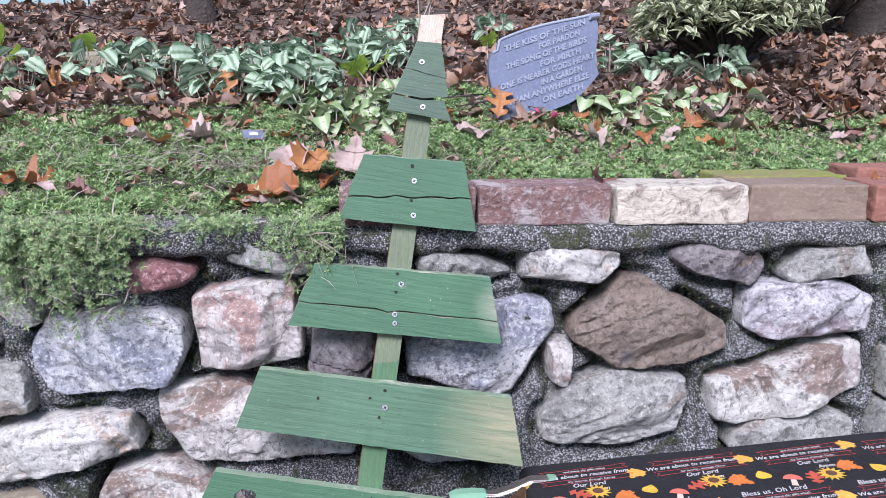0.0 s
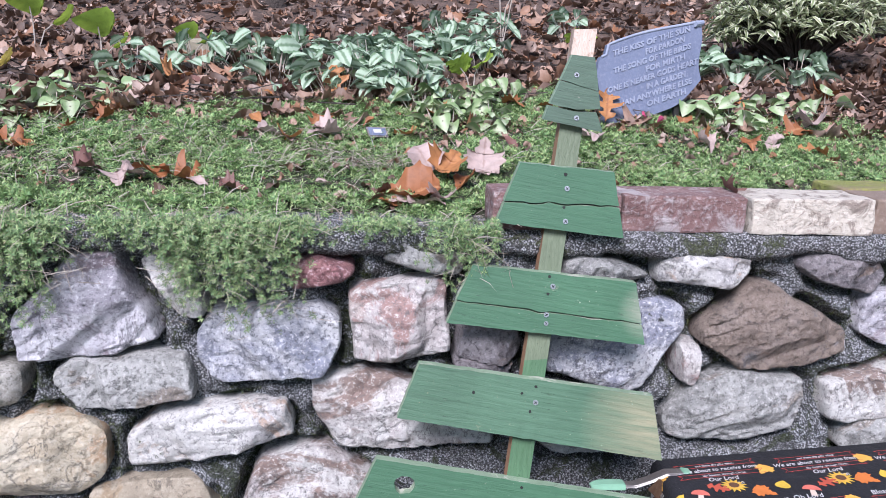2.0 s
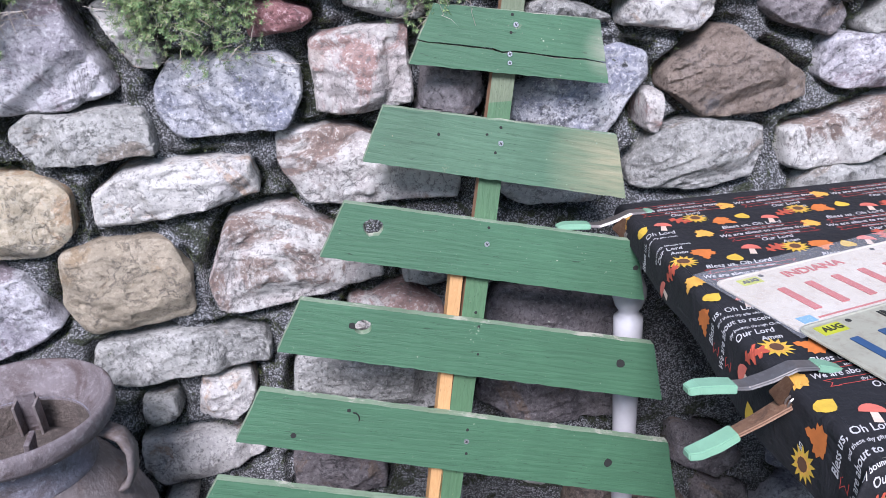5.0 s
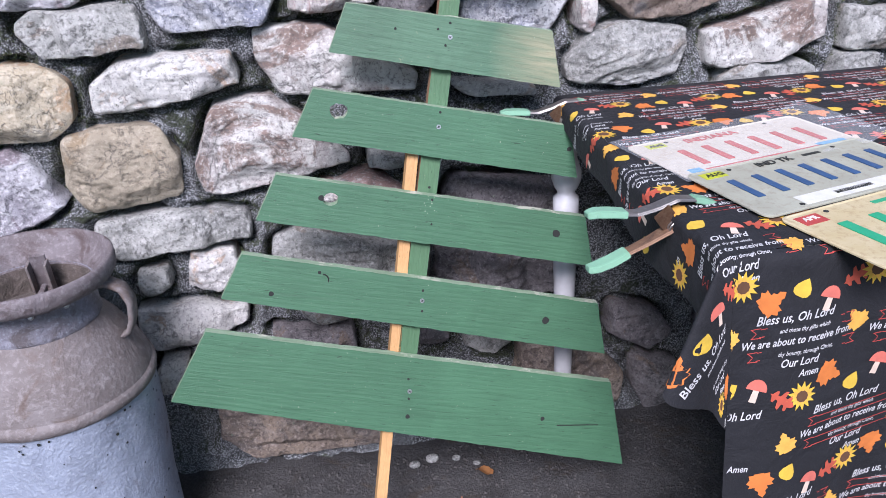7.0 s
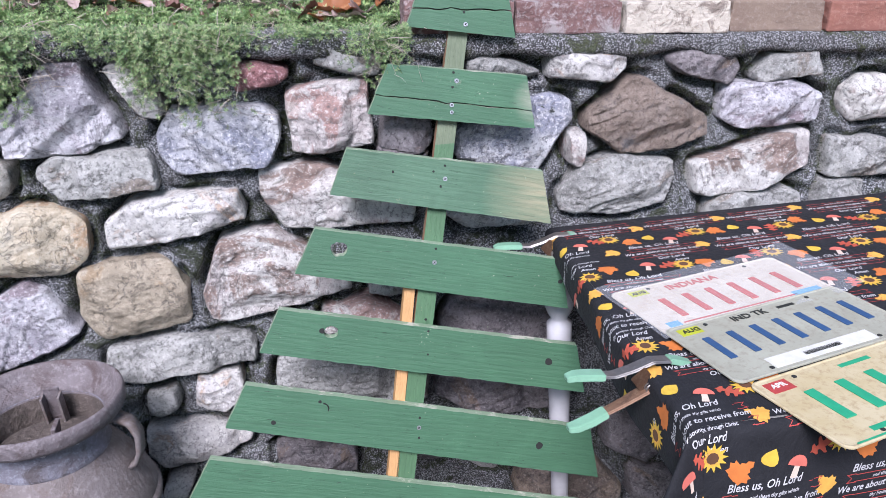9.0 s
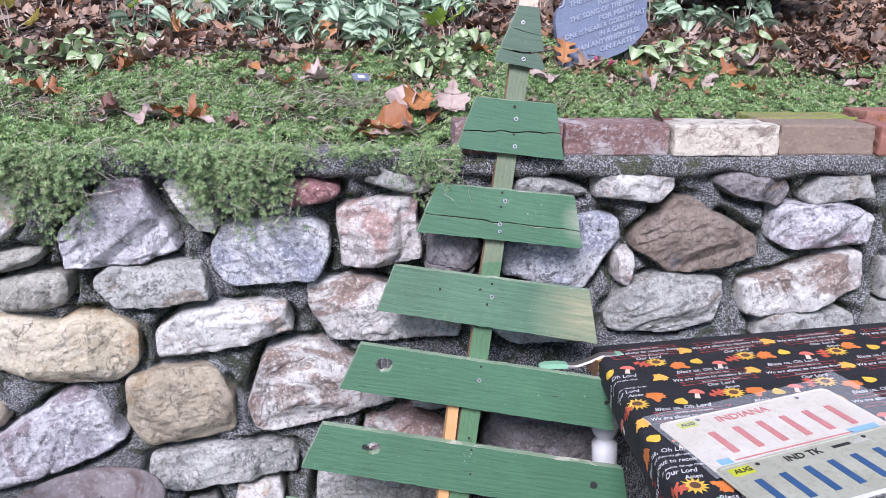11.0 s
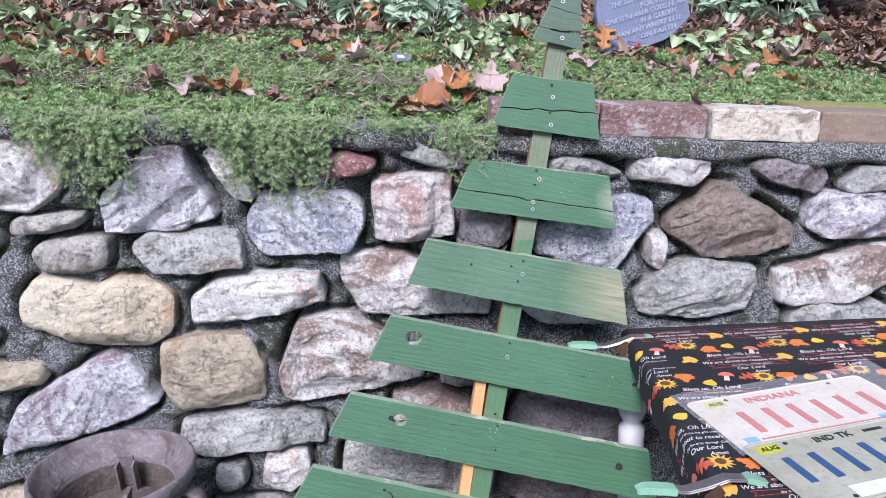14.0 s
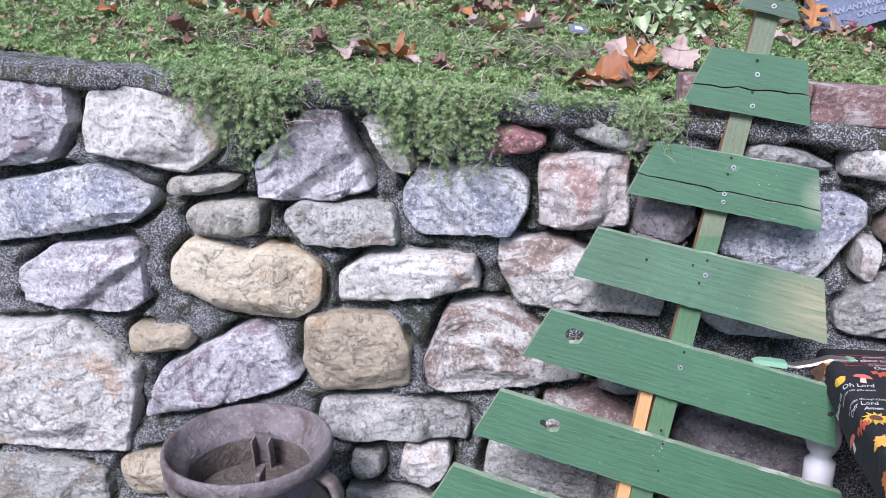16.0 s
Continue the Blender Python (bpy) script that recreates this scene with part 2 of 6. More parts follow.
def wood(name, paint, dark, raw, turn, worn=0.62, patch=None, rough=0.62, reach=0.11):
    """Painted board: flame grain along its length, rubbed spots that show raw wood, dark streaks and hairline checks."""
    m, t, p = graph(name, rough)
    co = place(t, 2.0, (1, 1, 1), (0, turn, 0))
    long = node(t, "Mapping", Vector=co, Scale=(4, 75, 75)).outputs[0]
    grain, streak = noisy(t, long, 3.0, 8, 0.65, 1.2), noisy(t, long, 0.9, 5, 0.6, 0.6)
    rings = node(t, "Mapping", Vector=co, Scale=(0.13, 1, 1)).outputs[0]
    wave = node(t, "TexWave", Vector=rings, Scale=34.0, Distortion=22.0, Detail=4.0, Detail_Scale=0.22, Detail_Roughness=0.65)
    wave.bands_direction = "Z"
    flame = wave.outputs["Fac"]
    spot, cloud = noisy(t, co, 16, 9, 0.75), noisy(t, co, 5, 6, 0.65, 0.6)
    col = mix(t, ramp(t, grain, (0.3, grey(0)), (0.68, grey(1))), dark, paint)
    col = mix(t, ramp(t, cloud, (0.36, grey(0.35)), (0.6, grey(0))), col, shade(dark, 0.75))
    col = mix(t, ramp(t, cloud, (0.5, grey(0)), (0.68, grey(0.3))), col, shade(paint, 1.18))
    col = mix(t, ramp(t, streak, (0.56, grey(0)), (0.70, grey(0.3))), col, shade(dark, 0.6))
    col = mix(t, ramp(t, flame, (0.0, grey(0.22)), (0.07, grey(0))), col, shade(dark, 0.6))
    col = mix(t, ramp(t, noisy(t, long, 5.0, 5, 0.75, 0.5), (0.345, grey(0.85)), (0.375, grey(0))), col, shade(dark, 0.35))
    col = mix(t, ramp(t, spot, (worn, grey(0)), (worn + 0.06, grey(0.7))), col, raw)
    col = mix(t, ramp(t, noisy(t, co, 210, 4, 0.7), (0.68, grey(0)), (0.73, grey(0.7))), col, raw)
    if patch:
        d = node(t, "VectorMath", Vector=t.nodes.new("ShaderNodeTexCoord").outputs["Object"])
        d.operation = "DISTANCE"
        d.inputs[1].default_value = patch
        near = ramp(t, d.outputs["Value"], (0.0, grey(0.75)), (reach, grey(0)))
        blot = node(t, "Math", Value=near)
        blot.operation = "MULTIPLY"
        t.links.new(ramp(t, noisy(t, long, 1.6, 6, 0.7), (0.3, grey(0.3)), (0.6, grey(1))), blot.inputs[1])
        col = mix(t, blot.outputs[0], col, raw)
    t.links.new(col, p.inputs["Base Color"])
    n1 = bump(t, p, grain, 0.45, 0.002)
    n2 = bump(t, p, flame, 0.12, 0.0012, n1)
    bump(t, p, spot, 0.25, 0.001, n2)
    return m


GREEN = wood("green_painted_wood", (0.048, 0.128, 0.065), (0.035, 0.102, 0.050), (0.30, 0.33, 0.25), -14, 0.68)
GREEN_FADED = wood("faded_green_painted_wood", (0.068, 0.142, 0.082), (0.046, 0.104, 0.057), (0.33, 0.29, 0.18), -14, 0.66, (0.168, 1.07, 0.85))
GREEN_TORN = wood("green_painted_wood_with_a_torn_end", (0.048, 0.128, 0.065), (0.035, 0.102, 0.050), (0.36, 0.34, 0.27), -14, 0.66, (0.172, 1.118, 1.01), 0.62, 0.045)
GREEN_OLD = wood("grey_green_weathered_wood", (0.072, 0.125, 0.08), (0.045, 0.08, 0.05), (0.26, 0.25, 0.20), -14, 0.64)
GREY_POLE = wood("weathered_grey_green_batten", (0.14, 0.17, 0.105), (0.09, 0.12, 0.065), (0.34, 0.31, 0.22), 78, 0.6)
GREEN_POLE = wood("green_painted_batten", (0.07, 0.15, 0.07), (0.05, 0.115, 0.05), (0.28, 0.25, 0.15), 78, 0.66)
RAW = wood("raw_pine", (0.52, 0.31, 0.13), (0.42, 0.23, 0.085), (0.55, 0.38, 0.2), 78, 0.7)
RAW_DULL = wood("weathered_raw_pine", (0.27, 0.16, 0.09), (0.2, 0.11, 0.06), (0.3, 0.22, 0.14), 78, 0.7)
EDGE = wood("worn_board_edge", (0.25, 0.32, 0.225), (0.15, 0.23, 0.14), (0.50, 0.48, 0.40), -14, 0.55)
PALE_TIP = wood("chipped_white_wood", (0.52, 0.44, 0.36), (0.38, 0.29, 0.22), (0.24, 0.14, 0.09), 78, 0.5)
STEEL = plain("screw_steel", (0.55, 0.55, 0.56), 0.35, 0.9)
BLACK = plain("flat_black_and_hole_shade", (0.015, 0.016, 0.014), 0.9)
CHROME = mottled("plated_steel", (0.30, 0.28, 0.26), (0.25, 0.22, 0.2), (0.38, 0.36, 0.33), 30, 150, 0.42, 0.2, 0.0006, 0, (0.16, 0.09, 0.05), 0.85, 0.62)
RUSTY = mottled("rusty_steel", (0.22, 0.13, 0.08), (0.14, 0.08, 0.05), (0.3, 0.2, 0.13), 40, 160, 0.6, 0.4, 0.0008, 0, (0.09, 0.055, 0.04), 0.5)
MINT = plain("mint_green_plastic", (0.19, 0.36, 0.24), 0.45, 0, 0.15)
WHITE_PLASTIC = plain("grey_white_plastic", (0.55, 0.55, 0.56), 0.45, 0, 0.1)
TABLE_TOP = plain("off_white_plastic", (0.6, 0.59, 0.56), 0.5)


def cloth_mat():
    m, t, p = graph("black_printed_cotton", 0.85)
    co = place(t)
    weave = node(t, "TexWave", Vector=co, Scale=420.0, Distortion=1.0)
    w2 = noisy(t, node(t, "Mapping", Vector=co, Scale=(400, 40, 400)).outputs[0], 2, 3)
    n = noisy(t, co, 14, 6)
    col = mix(t, ramp(t, n, (0.35, grey(0)), (0.65, grey(1))), (0.006, 0.0063, 0.008), (0.010, 0.0104, 0.013))
    col = mix(t, ramp(t, w2, (0.5, grey(0)), (0.8, grey(0.5))), col, (0.03, 0.031, 0.036))
    t.links.new(col, p.inputs["Base Color"])
    p.inputs["Specular IOR Level"].default_value = 0.4
    first = bump(t, p, weave.outputs["Fac"], 0.15, 0.0005)
    second = bump(t, p, noisy(t, co, 22, 5, 0.6, 0.8), 0.6, 0.010, first)
    bump(t, p, noisy(t, co, 180, 4, 0.7), 0.4, 0.0012, second)
    return m


CLOTH = cloth_mat()
INK = {n: plain("print_" + n, c, 0.85, 0, 0.25) for n, c in {
    "white": (0.50, 0.50, 0.50), "red": (0.42, 0.055, 0.045), "orange": (0.54, 0.16, 0.03), "rust": (0.42, 0.075, 0.04), "yellow": (0.58, 0.39, 0.04),
    "gold": (0.66, 0.36, 0.06), "seed": (0.10, 0.045, 0.02), "cream": (0.62, 0.5, 0.4), "coral": (0.55, 0.14, 0.10)}.items()}


def leafy(name, *tones, rough=0.6, vein=None, through=0.25, noise_mix=0.35):
    """Leaves: each one takes its own tone; with veins and thin enough to pass some light."""
    m, t, p = graph(name, rough)
    rnd = t.nodes.new("ShaderNodeNewGeometry").outputs["Random Per Island"]
    co = t.nodes.new("ShaderNodeTexCoord").outputs["Object"]
    n = noisy(t, co, 6, 5)
    s = node(t, "Mix", Factor=noise_mix)
    t.links.new(rnd, s.inputs[2]), t.links.new(n, s.inputs[3])
    k = len(tones)
    col = ramp(t, s.outputs[0], *[(0.12 + 0.76 * i / max(1, k - 1), c) for i, c in enumerate(tones)])
    col = mix(t, ramp(t, noisy(t, co, 90, 5, 0.7), (0.45, grey(0)), (0.75, grey(0.55))), col, tuple(v * 0.45 for v in tones[k // 2]))
    if vein:
        uv = t.nodes.new("ShaderNodeTexCoord").outputs["UV"]
        x = node(t, "SeparateXYZ", Vector=uv)
        off = node(t, "Math", Value=x.outputs[1])
        off.operation, off.inputs[1].default_value = "SUBTRACT", 0.5
        side = node(t, "Math", Value=off.outputs[0])
        side.operation = "ABSOLUTE"
        jig = node(t, "Math", Value=side.outputs[0])
        jig.operation = "ADD"
        rough_n = node(t, "Math", Value=noisy(t, co, 120, 4))
        rough_n.operation, rough_n.inputs[1].default_value = "MULTIPLY", 0.16
        t.links.new(rough_n.outputs[0], jig.inputs[1])
        col = mix(t, ramp(t, jig.outputs[0], *vein[1]), col, vein[0])
    t.links.new(col, p.inputs["Base Color"])
    bump(t, p, noisy(t, co, 120, 4), 0.3, 0.001)
    if through:
        tr = node(t, "BsdfTranslucent")
        t.links.new(col, tr.inputs["Color"])
        ms = node(t, "MixShader", Fac=through)
        t.links.new(p.outputs[0], ms.inputs[1]), t.links.new(tr.outputs[0], ms.inputs[2])
        t.links.new(ms.outputs[0], t.nodes["Material Output"].inputs["Surface"])
    return m


COVER = leafy("creeping_groundcover", (0.05, 0.11, 0.04), (0.14, 0.27, 0.095), (0.26, 0.43, 0.14), (0.44, 0.53, 0.23), (0.105, 0.21, 0.08), (0.42, 0.37, 0.25), through=0.2, noise_mix=0.35)
# COVER's greens dimmed: the hanging cushions' shade is put into the colour
TRAIL = leafy("shaded_grey_green_shoots", (0.045, 0.095, 0.038), (0.11, 0.21, 0.08), (0.21, 0.34, 0.125), (0.38, 0.46, 0.20), (0.075, 0.15, 0.06), (0.42, 0.37, 0.25), through=0.15, noise_mix=0.3)
DRY = leafy("dry_stems", (0.36, 0.30, 0.24), (0.48, 0.43, 0.37), (0.28, 0.21, 0.16))
LITTER = leafy("leaf_litter", (0.085, 0.055, 0.04), (0.17, 0.105, 0.07), (0.30, 0.20, 0.145), (0.24, 0.11, 0.05), (0.44, 0.34, 0.28), (0.11, 0.07, 0.05), through=0.1, noise_mix=0.15)
OAK = leafy("russet_dry_leaf", (0.17, 0.06, 0.022), (0.30, 0.115, 0.038), vein=((0.42, 0.22, 0.10), ((0.075, grey(0.7)), (0.12, grey(0)))), through=0.15)
ORANGE = leafy("orange_dry_leaf", (0.30, 0.12, 0.035), (0.46, 0.22, 0.085), vein=((0.20, 0.08, 0.03), ((0.075, grey(0.7)), (0.12, grey(0)))), through=0.2)
PINK = leafy("pinkish_dry_leaf", (0.32, 0.22, 0.19), (0.52, 0.42, 0.38), vein=((0.26, 0.17, 0.14), ((0.075, grey(0.7)), (0.12, grey(0)))), through=0.2)
PURPLE = leafy("dark_dry_leaf", (0.12, 0.055, 0.045), (0.18, 0.09, 0.07), through=0.1)
SILVER = leafy("silver_marked_leaf", (0.10, 0.18, 0.095), (0.17, 0.26, 0.14), vein=((0.44, 0.54, 0.40), ((0.11, grey(0.1)), (0.18, grey(0.85)), (0.30, grey(0.75)), (0.38, grey(0)))))
PALE = leafy("pale_variegated_leaf", (0.16, 0.26, 0.10), (0.26, 0.36, 0.16), vein=((0.58, 0.62, 0.44), ((0.08, grey(0.75)), (0.2, grey(0.5)), (0.30, grey(0.1)), (0.42, grey(0)))))
EDGED = leafy("white_edged_leaf", (0.17, 0.22, 0.10), (0.29, 0.33, 0.17), vein=((0.66, 0.66, 0.50), ((0.13, grey(0)), (0.18, grey(0.85)))))
LIME = leafy("yellow_green_leaf", (0.26, 0.40, 0.05), (0.34, 0.46, 0.07), through=0.4)
GOLD = leafy("yellow_leaf", (0.55, 0.45, 0.08), (0.60, 0.50, 0.14), through=0.35)
PEBBLE = mottled("pebbles", (0.075, 0.07, 0.066), (0.045, 0.042, 0.04), (0.13, 0.125, 0.12), 30, 120, 0.9, 0.5, 0.002)


# ---- mesh helpers ----
def solid(name, verts, faces, material, smooth=False):
    me = bpy.data.meshes.new(name)
    me.from_pydata([tuple(v) for v in verts], [], faces)
    for m in (material if isinstance(material, (list, tuple)) else [material]):
        me.materials.append(m)
    if smooth:
        me.shade_smooth()
    return me


def part(name, bm, material, parent=None, label="", smooth=False, keep=False):
    """One mesh object from a bmesh, under a thing or a part."""
    me = bpy.data.meshes.new(name)
    bm.normal_update()
    bm.to_mesh(me)
    if not keep:
        bm.free()
    for m in (material if isinstance(material, (list, tuple)) else [material]):
        me.materials.append(m)
    if smooth:
        me.shade_smooth()
    ob = new(name, me)
    ob.parent = parent
    return tagged(ob, label)


def mesh_part(name, me, parent=None, label="", at=None):
    ob = new(name, me)
    ob.parent = parent
    if at is not None:
        ob.matrix_basis = at
    return tagged(ob, label)


def slab(a, b, bevel=0.0, m=None):
    bm = bmesh.new()
    bmesh.ops.create_cube(bm, size=1)
    for v in bm.verts:
        v.co = Vector([a[i] + (v.co[i] + 0.5) * (b[i] - a[i]) for i in range(3)])
    if bevel:
        bmesh.ops.bevel(bm, geom=bm.edges[:], offset=bevel, segments=2, affect="EDGES", profile=0.6)
    if m:
        bm.transform(m)
    return bm


def rod(p, q, r, r2=None, sides=10):
    p, q = Vector(p), Vector(q)
    bm = bmesh.new()
    bmesh.ops.create_cone(bm, cap_ends=True, segments=sides, radius1=r, radius2=r if r2 is None else r2, depth=(q - p).length)
    bm.transform(Matrix.Translation((p + q) / 2) @ (q - p).to_track_quat("Z", "Y").to_matrix().to_4x4())
    return bm


def join(*bms):
    out = bmesh.new()
    for b in bms:
        me = bpy.data.meshes.new("tmp")
        b.to_mesh(me)
        out.from_mesh(me)
        b.free()
        bpy.data.meshes.remove(me)
    return out


def lathe(profile, sides=48, centre=(0, 0, 0), dents=0.0):
    """Turned form: (radius, height) pairs round a vertical axis."""
    bm = bmesh.new()
    rows = []
    for r, h in profile:
        row = []
        for i in range(sides):
            a = 2 * math.pi * i / sides
            k = r + (dents * noise.noise((math.cos(a) * 2, math.sin(a) * 2, h * 8)) if dents else 0)
            row.append(bm.verts.new((centre[0] + k * math.cos(a), centre[1] + k * math.sin(a), centre[2] + h)))
        rows.append(row)
    for a, b in zip(rows, rows[1:]):
        for i in range(sides):
            bm.faces.new((a[i], a[(i + 1) % sides], b[(i + 1) % sides], b[i]))
    return bm


def tube(points, r, sides=8, r_end=None):
    """A round bar along points."""
    bm = bmesh.new()
    pts = [Vector(p) for p in points]
    rows = []
    for i, p in enumerate(pts):
        d = (pts[min(i + 1, len(pts) - 1)] - pts[max(i - 1, 0)]).normalized()
        a = d.orthogonal().normalized() if i == 0 else (a - d * a.dot(d)).normalized()
        b = d.cross(a)
        k = r if r_end is None else r + (r_end - r) * i / (len(pts) - 1)
        rows.append([bm.verts.new(p + k * (math.cos(t) * a + math.sin(t) * b)) for t in [2 * math.pi * j / sides for j in range(sides)]])
    for u, v in zip(rows, rows[1:]):
        for i in range(sides):
            bm.faces.new((u[i], u[(i + 1) % sides], v[(i + 1) % sides], v[i]))
    bm.faces.new(rows[0][::-1])
    bm.faces.new(rows[-1])
    return bm


def scatter(name, tv, tf, tuv, turns, places, material, sizes):
    """Many copies of one small leaf or sprig, joined into one mesh."""
    tv, tf = np.array(tv, float), np.array(tf, int)
    n, k, s = len(places), len(tv), tf.shape[1]
    v = np.einsum("nij,kj->nki", turns, tv) * np.asarray(sizes)[:, None, None] + np.asarray(places)[:, None, :]
    f = (tf[None] + (np.arange(n) * k)[:, None, None]).reshape(-1)
    me = bpy.data.meshes.new(name)
    me.vertices.add(n * k)
    me.vertices.foreach_set("co", v.astype(np.float32).ravel())
    me.loops.add(len(f))
    me.loops.foreach_set("vertex_index", f.astype(np.int32))
    count = len(f) // s
    me.polygons.add(count)
    me.polygons.foreach_set("loop_start", (np.arange(count) * s).astype(np.int32))
    if tuv is not None:
        layer = me.uv_layers.new(name="UVMap")
        uv = np.tile(np.array(tuv, float), (n, 1))[f]
        layer.data.foreach_set("uv", uv.astype(np.float32).ravel())
    me.update(calc_edges=True)
    me.materials.append(material)
    return me


def turns_of(rng, n, tilt, yaw=None):
    """n rotations: any heading, leaning by up to tilt radians."""
    a = rng.uniform(0, 2 * np.pi, n) if yaw is None else yaw
    b, c = rng.normal(0, tilt, n), rng.normal(0, tilt, n)
    o, z = np.ones(n), np.zeros(n)
    rz = np.stack([np.cos(a), -np.sin(a), z, np.sin(a), np.cos(a), z, z, z, o], 1).reshape(n, 3, 3)
    rx = np.stack([o, z, z, z, np.cos(b), -np.sin(b), z, np.sin(b), np.cos(b)], 1).reshape(n, 3, 3)
    ry = np.stack([np.cos(c), z, np.sin(c), z, o, z, -np.sin(c), z, np.cos(c)], 1).reshape(n, 3, 3)
    return rz @ rx @ ry


def text_shape(words, size, shear=0.0, extrude=0.0, align="CENTER", bold=0.0):
    """Vertices and faces of words in the built-in font, lying in x and y."""
    cu = bpy.data.curves.new("words", "FONT")
    cu.body, cu.size, cu.shear, cu.extrude, cu.align_x, cu.resolution_u, cu.offset = words, size, shear, extrude, align, 2, bold
    ob = new("words", cu)
    me = bpy.data.meshes.new_from_object(ob.evaluated_get(bpy.context.evaluated_depsgraph_get()))
    v = [tuple(p.co) for p in me.vertices]
    f = [tuple(p.vertices) for p in me.polygons]
    bpy.data.objects.remove(ob)
    bpy.data.curves.remove(cu)
    bpy.data.meshes.remove(me)
    return v, f


# ---- the setting ----
def wall_top(x):
    return 1.118 - 0.065 * x


def hill(x, y):
    """Height of the bank behind the wall."""
    d = max(0.0, y - 1.22)
    far = min(1.0, max(0.0, (x + 1.5) / 0.7))
    z = 1.11 - 0.06 * max(-3, min(3, x)) + 0.3 * min(d, 0.5) + 0.2 * min(max(d - 0.5, 0), 1.5) + 0.16 * far * min(max(d - 2, 0), 9)
    z += 0.02 * noise.noise((x * 2.2, y * 2.2, 0)) * min(1, d * 3) + 0.012 * noise.noise((x * 7, y * 7, 3)) * min(1, d * 4)
    return z


def sheet(name, xs, ys, height, material, label=""):
    v = [(x, y, height(x, y)) for y in ys for x in xs]
    w = len(xs)
    f = [(j * w + i, j * w + i + 1, (j + 1) * w + i + 1, (j + 1) * w + i) for j in range(len(ys) - 1) for i in range(w - 1)]
    return tagged(new(name, solid(name, v, f, material, True)), label, name, kind="structure")


def stretch(lo, a, b, hi, fine, coarse):
    return sorted(set([round(v, 4) for v in [*np.linspace(lo, a, coarse), *np.arange(a, b, fine), *np.linspace(b, hi, coarse)]]))


def floor_z(x, y):
    near = max(0.0, 1 - abs(y - 1.1) / 0.45)
    return -0.004 + 0.008 * noise.noise((x * 9, y * 9, 1)) + 0.009 * noise.noise((x * 24, y * 24, 5)) * (abs(x) < 2 and abs(y) < 2) + 0.02 * near * (0.5 + noise.noise((x * 3, y * 3, 8)))


sheet("ground", stretch(-300, -1.3, 1.3, 300, 0.02, 14), stretch(-300, 0.1, 1.3, 400, 0.02, 14), floor_z, ASPHALT, "dark damp asphalt strewn with grit")
bank_x, bank_y = stretch(-60, -2.2, 2.2, 60, 0.03, 16), stretch(1.235, 1.24, 3.2, 90, 0.03, 22)
sheet("bank", bank_x, bank_y, hill, SOIL, "leaf-strewn earth bank rising behind the wall")

WALL_Y = 1.187


def mortar_face():
    xs, zs = np.arange(-2.6, 2.6, 0.0065), np.linspace(-0.05, 1, 180)
    v, w = [], len(xs)
    for s in zs:
        for x in xs:
            top = wall_top(x) + 0.006 * noise.noise((x * 9, 0, 4))
            z = s * top if s > 0 else s
            y = WALL_Y + 0.003 + 0.008 * noise.noise((x * 7, z * 7, 2)) + 0.008 * noise.noise((x * 26, z * 26, 9)) + 0.007 * noise.noise((x * 62, z * 62, 4))
            v.append((x, y, z))
    f = [(j * w + i, j * w + i + 1, (j + 1) * w + i + 1, (j + 1) * w + i) for j in range(len(zs) - 1) for i in range(w - 1)]
    last = (len(zs) - 1) * w
    n = len(v)
    for i in range(w):
        x, y, z = v[last + i]
        v.append((x, y + 0.09, z + 0.008))
        v.append((x, y + 0.2, z - 0.03))
    for i in range(w - 1):
        f.append((last + i, last + i + 1, n + 2 * i + 2, n + 2 * i))
        f.append((n + 2 * i, n + 2 * i + 2, n + 2 * i + 3, n + 2 * i + 1))
    return solid("wall_front", v, f, MORTAR, True)


wall = tagged(new("wall_front", mortar_face()), "mortared fieldstone retaining wall with mossy grey joints", "retaining wall", kind="structure")

# the wall runs on past both ends of the stretch that is built stone by stone
for name, x0, x1, top in (("wall_west", -60, -2.6, 1.288), ("wall_east", 2.6, 60, 0.945)):
    tagged(part(name, slab((x0, 1.18, -0.05), (x1, 1.42, top), 0.01), MORTAR), "plain mortared end of the retaining wall", "retaining wall", kind="structure")

# a thin lip of lichened mortar along the top
lip = bmesh.new()
rows = []
for i in range(520):
    x = -2.6 + 5.2 * i / 519
    z = wall_top(x)
    a, b = 0.013 + 0.011 * noise.noise((x * 14, 1, 1)) + 0.006 * noise.noise((x * 60, 1, 1)), 0.012 * noise.noise((x * 10, 5, 1)) + 0.006 * noise.noise((x * 50, 5, 1))
    ring = [(1.30, -0.02), (1.165 + a, -0.028 + b), (1.152 + a, -0.018 + b), (1.153 + a, 0.004), (1.168 + a, 0.012), (1.30, 0.014)]
    rows.append([lip.verts.new((x, y, z + h)) for y, h in ring])
for p, q in zip(rows, rows[1:]):
    for i in range(5):
        lip.faces.new((p[i], p[i + 1], q[i + 1], q[i]))
part("coping", lip, CAP, wall, "thin lichened mortar coping", True)


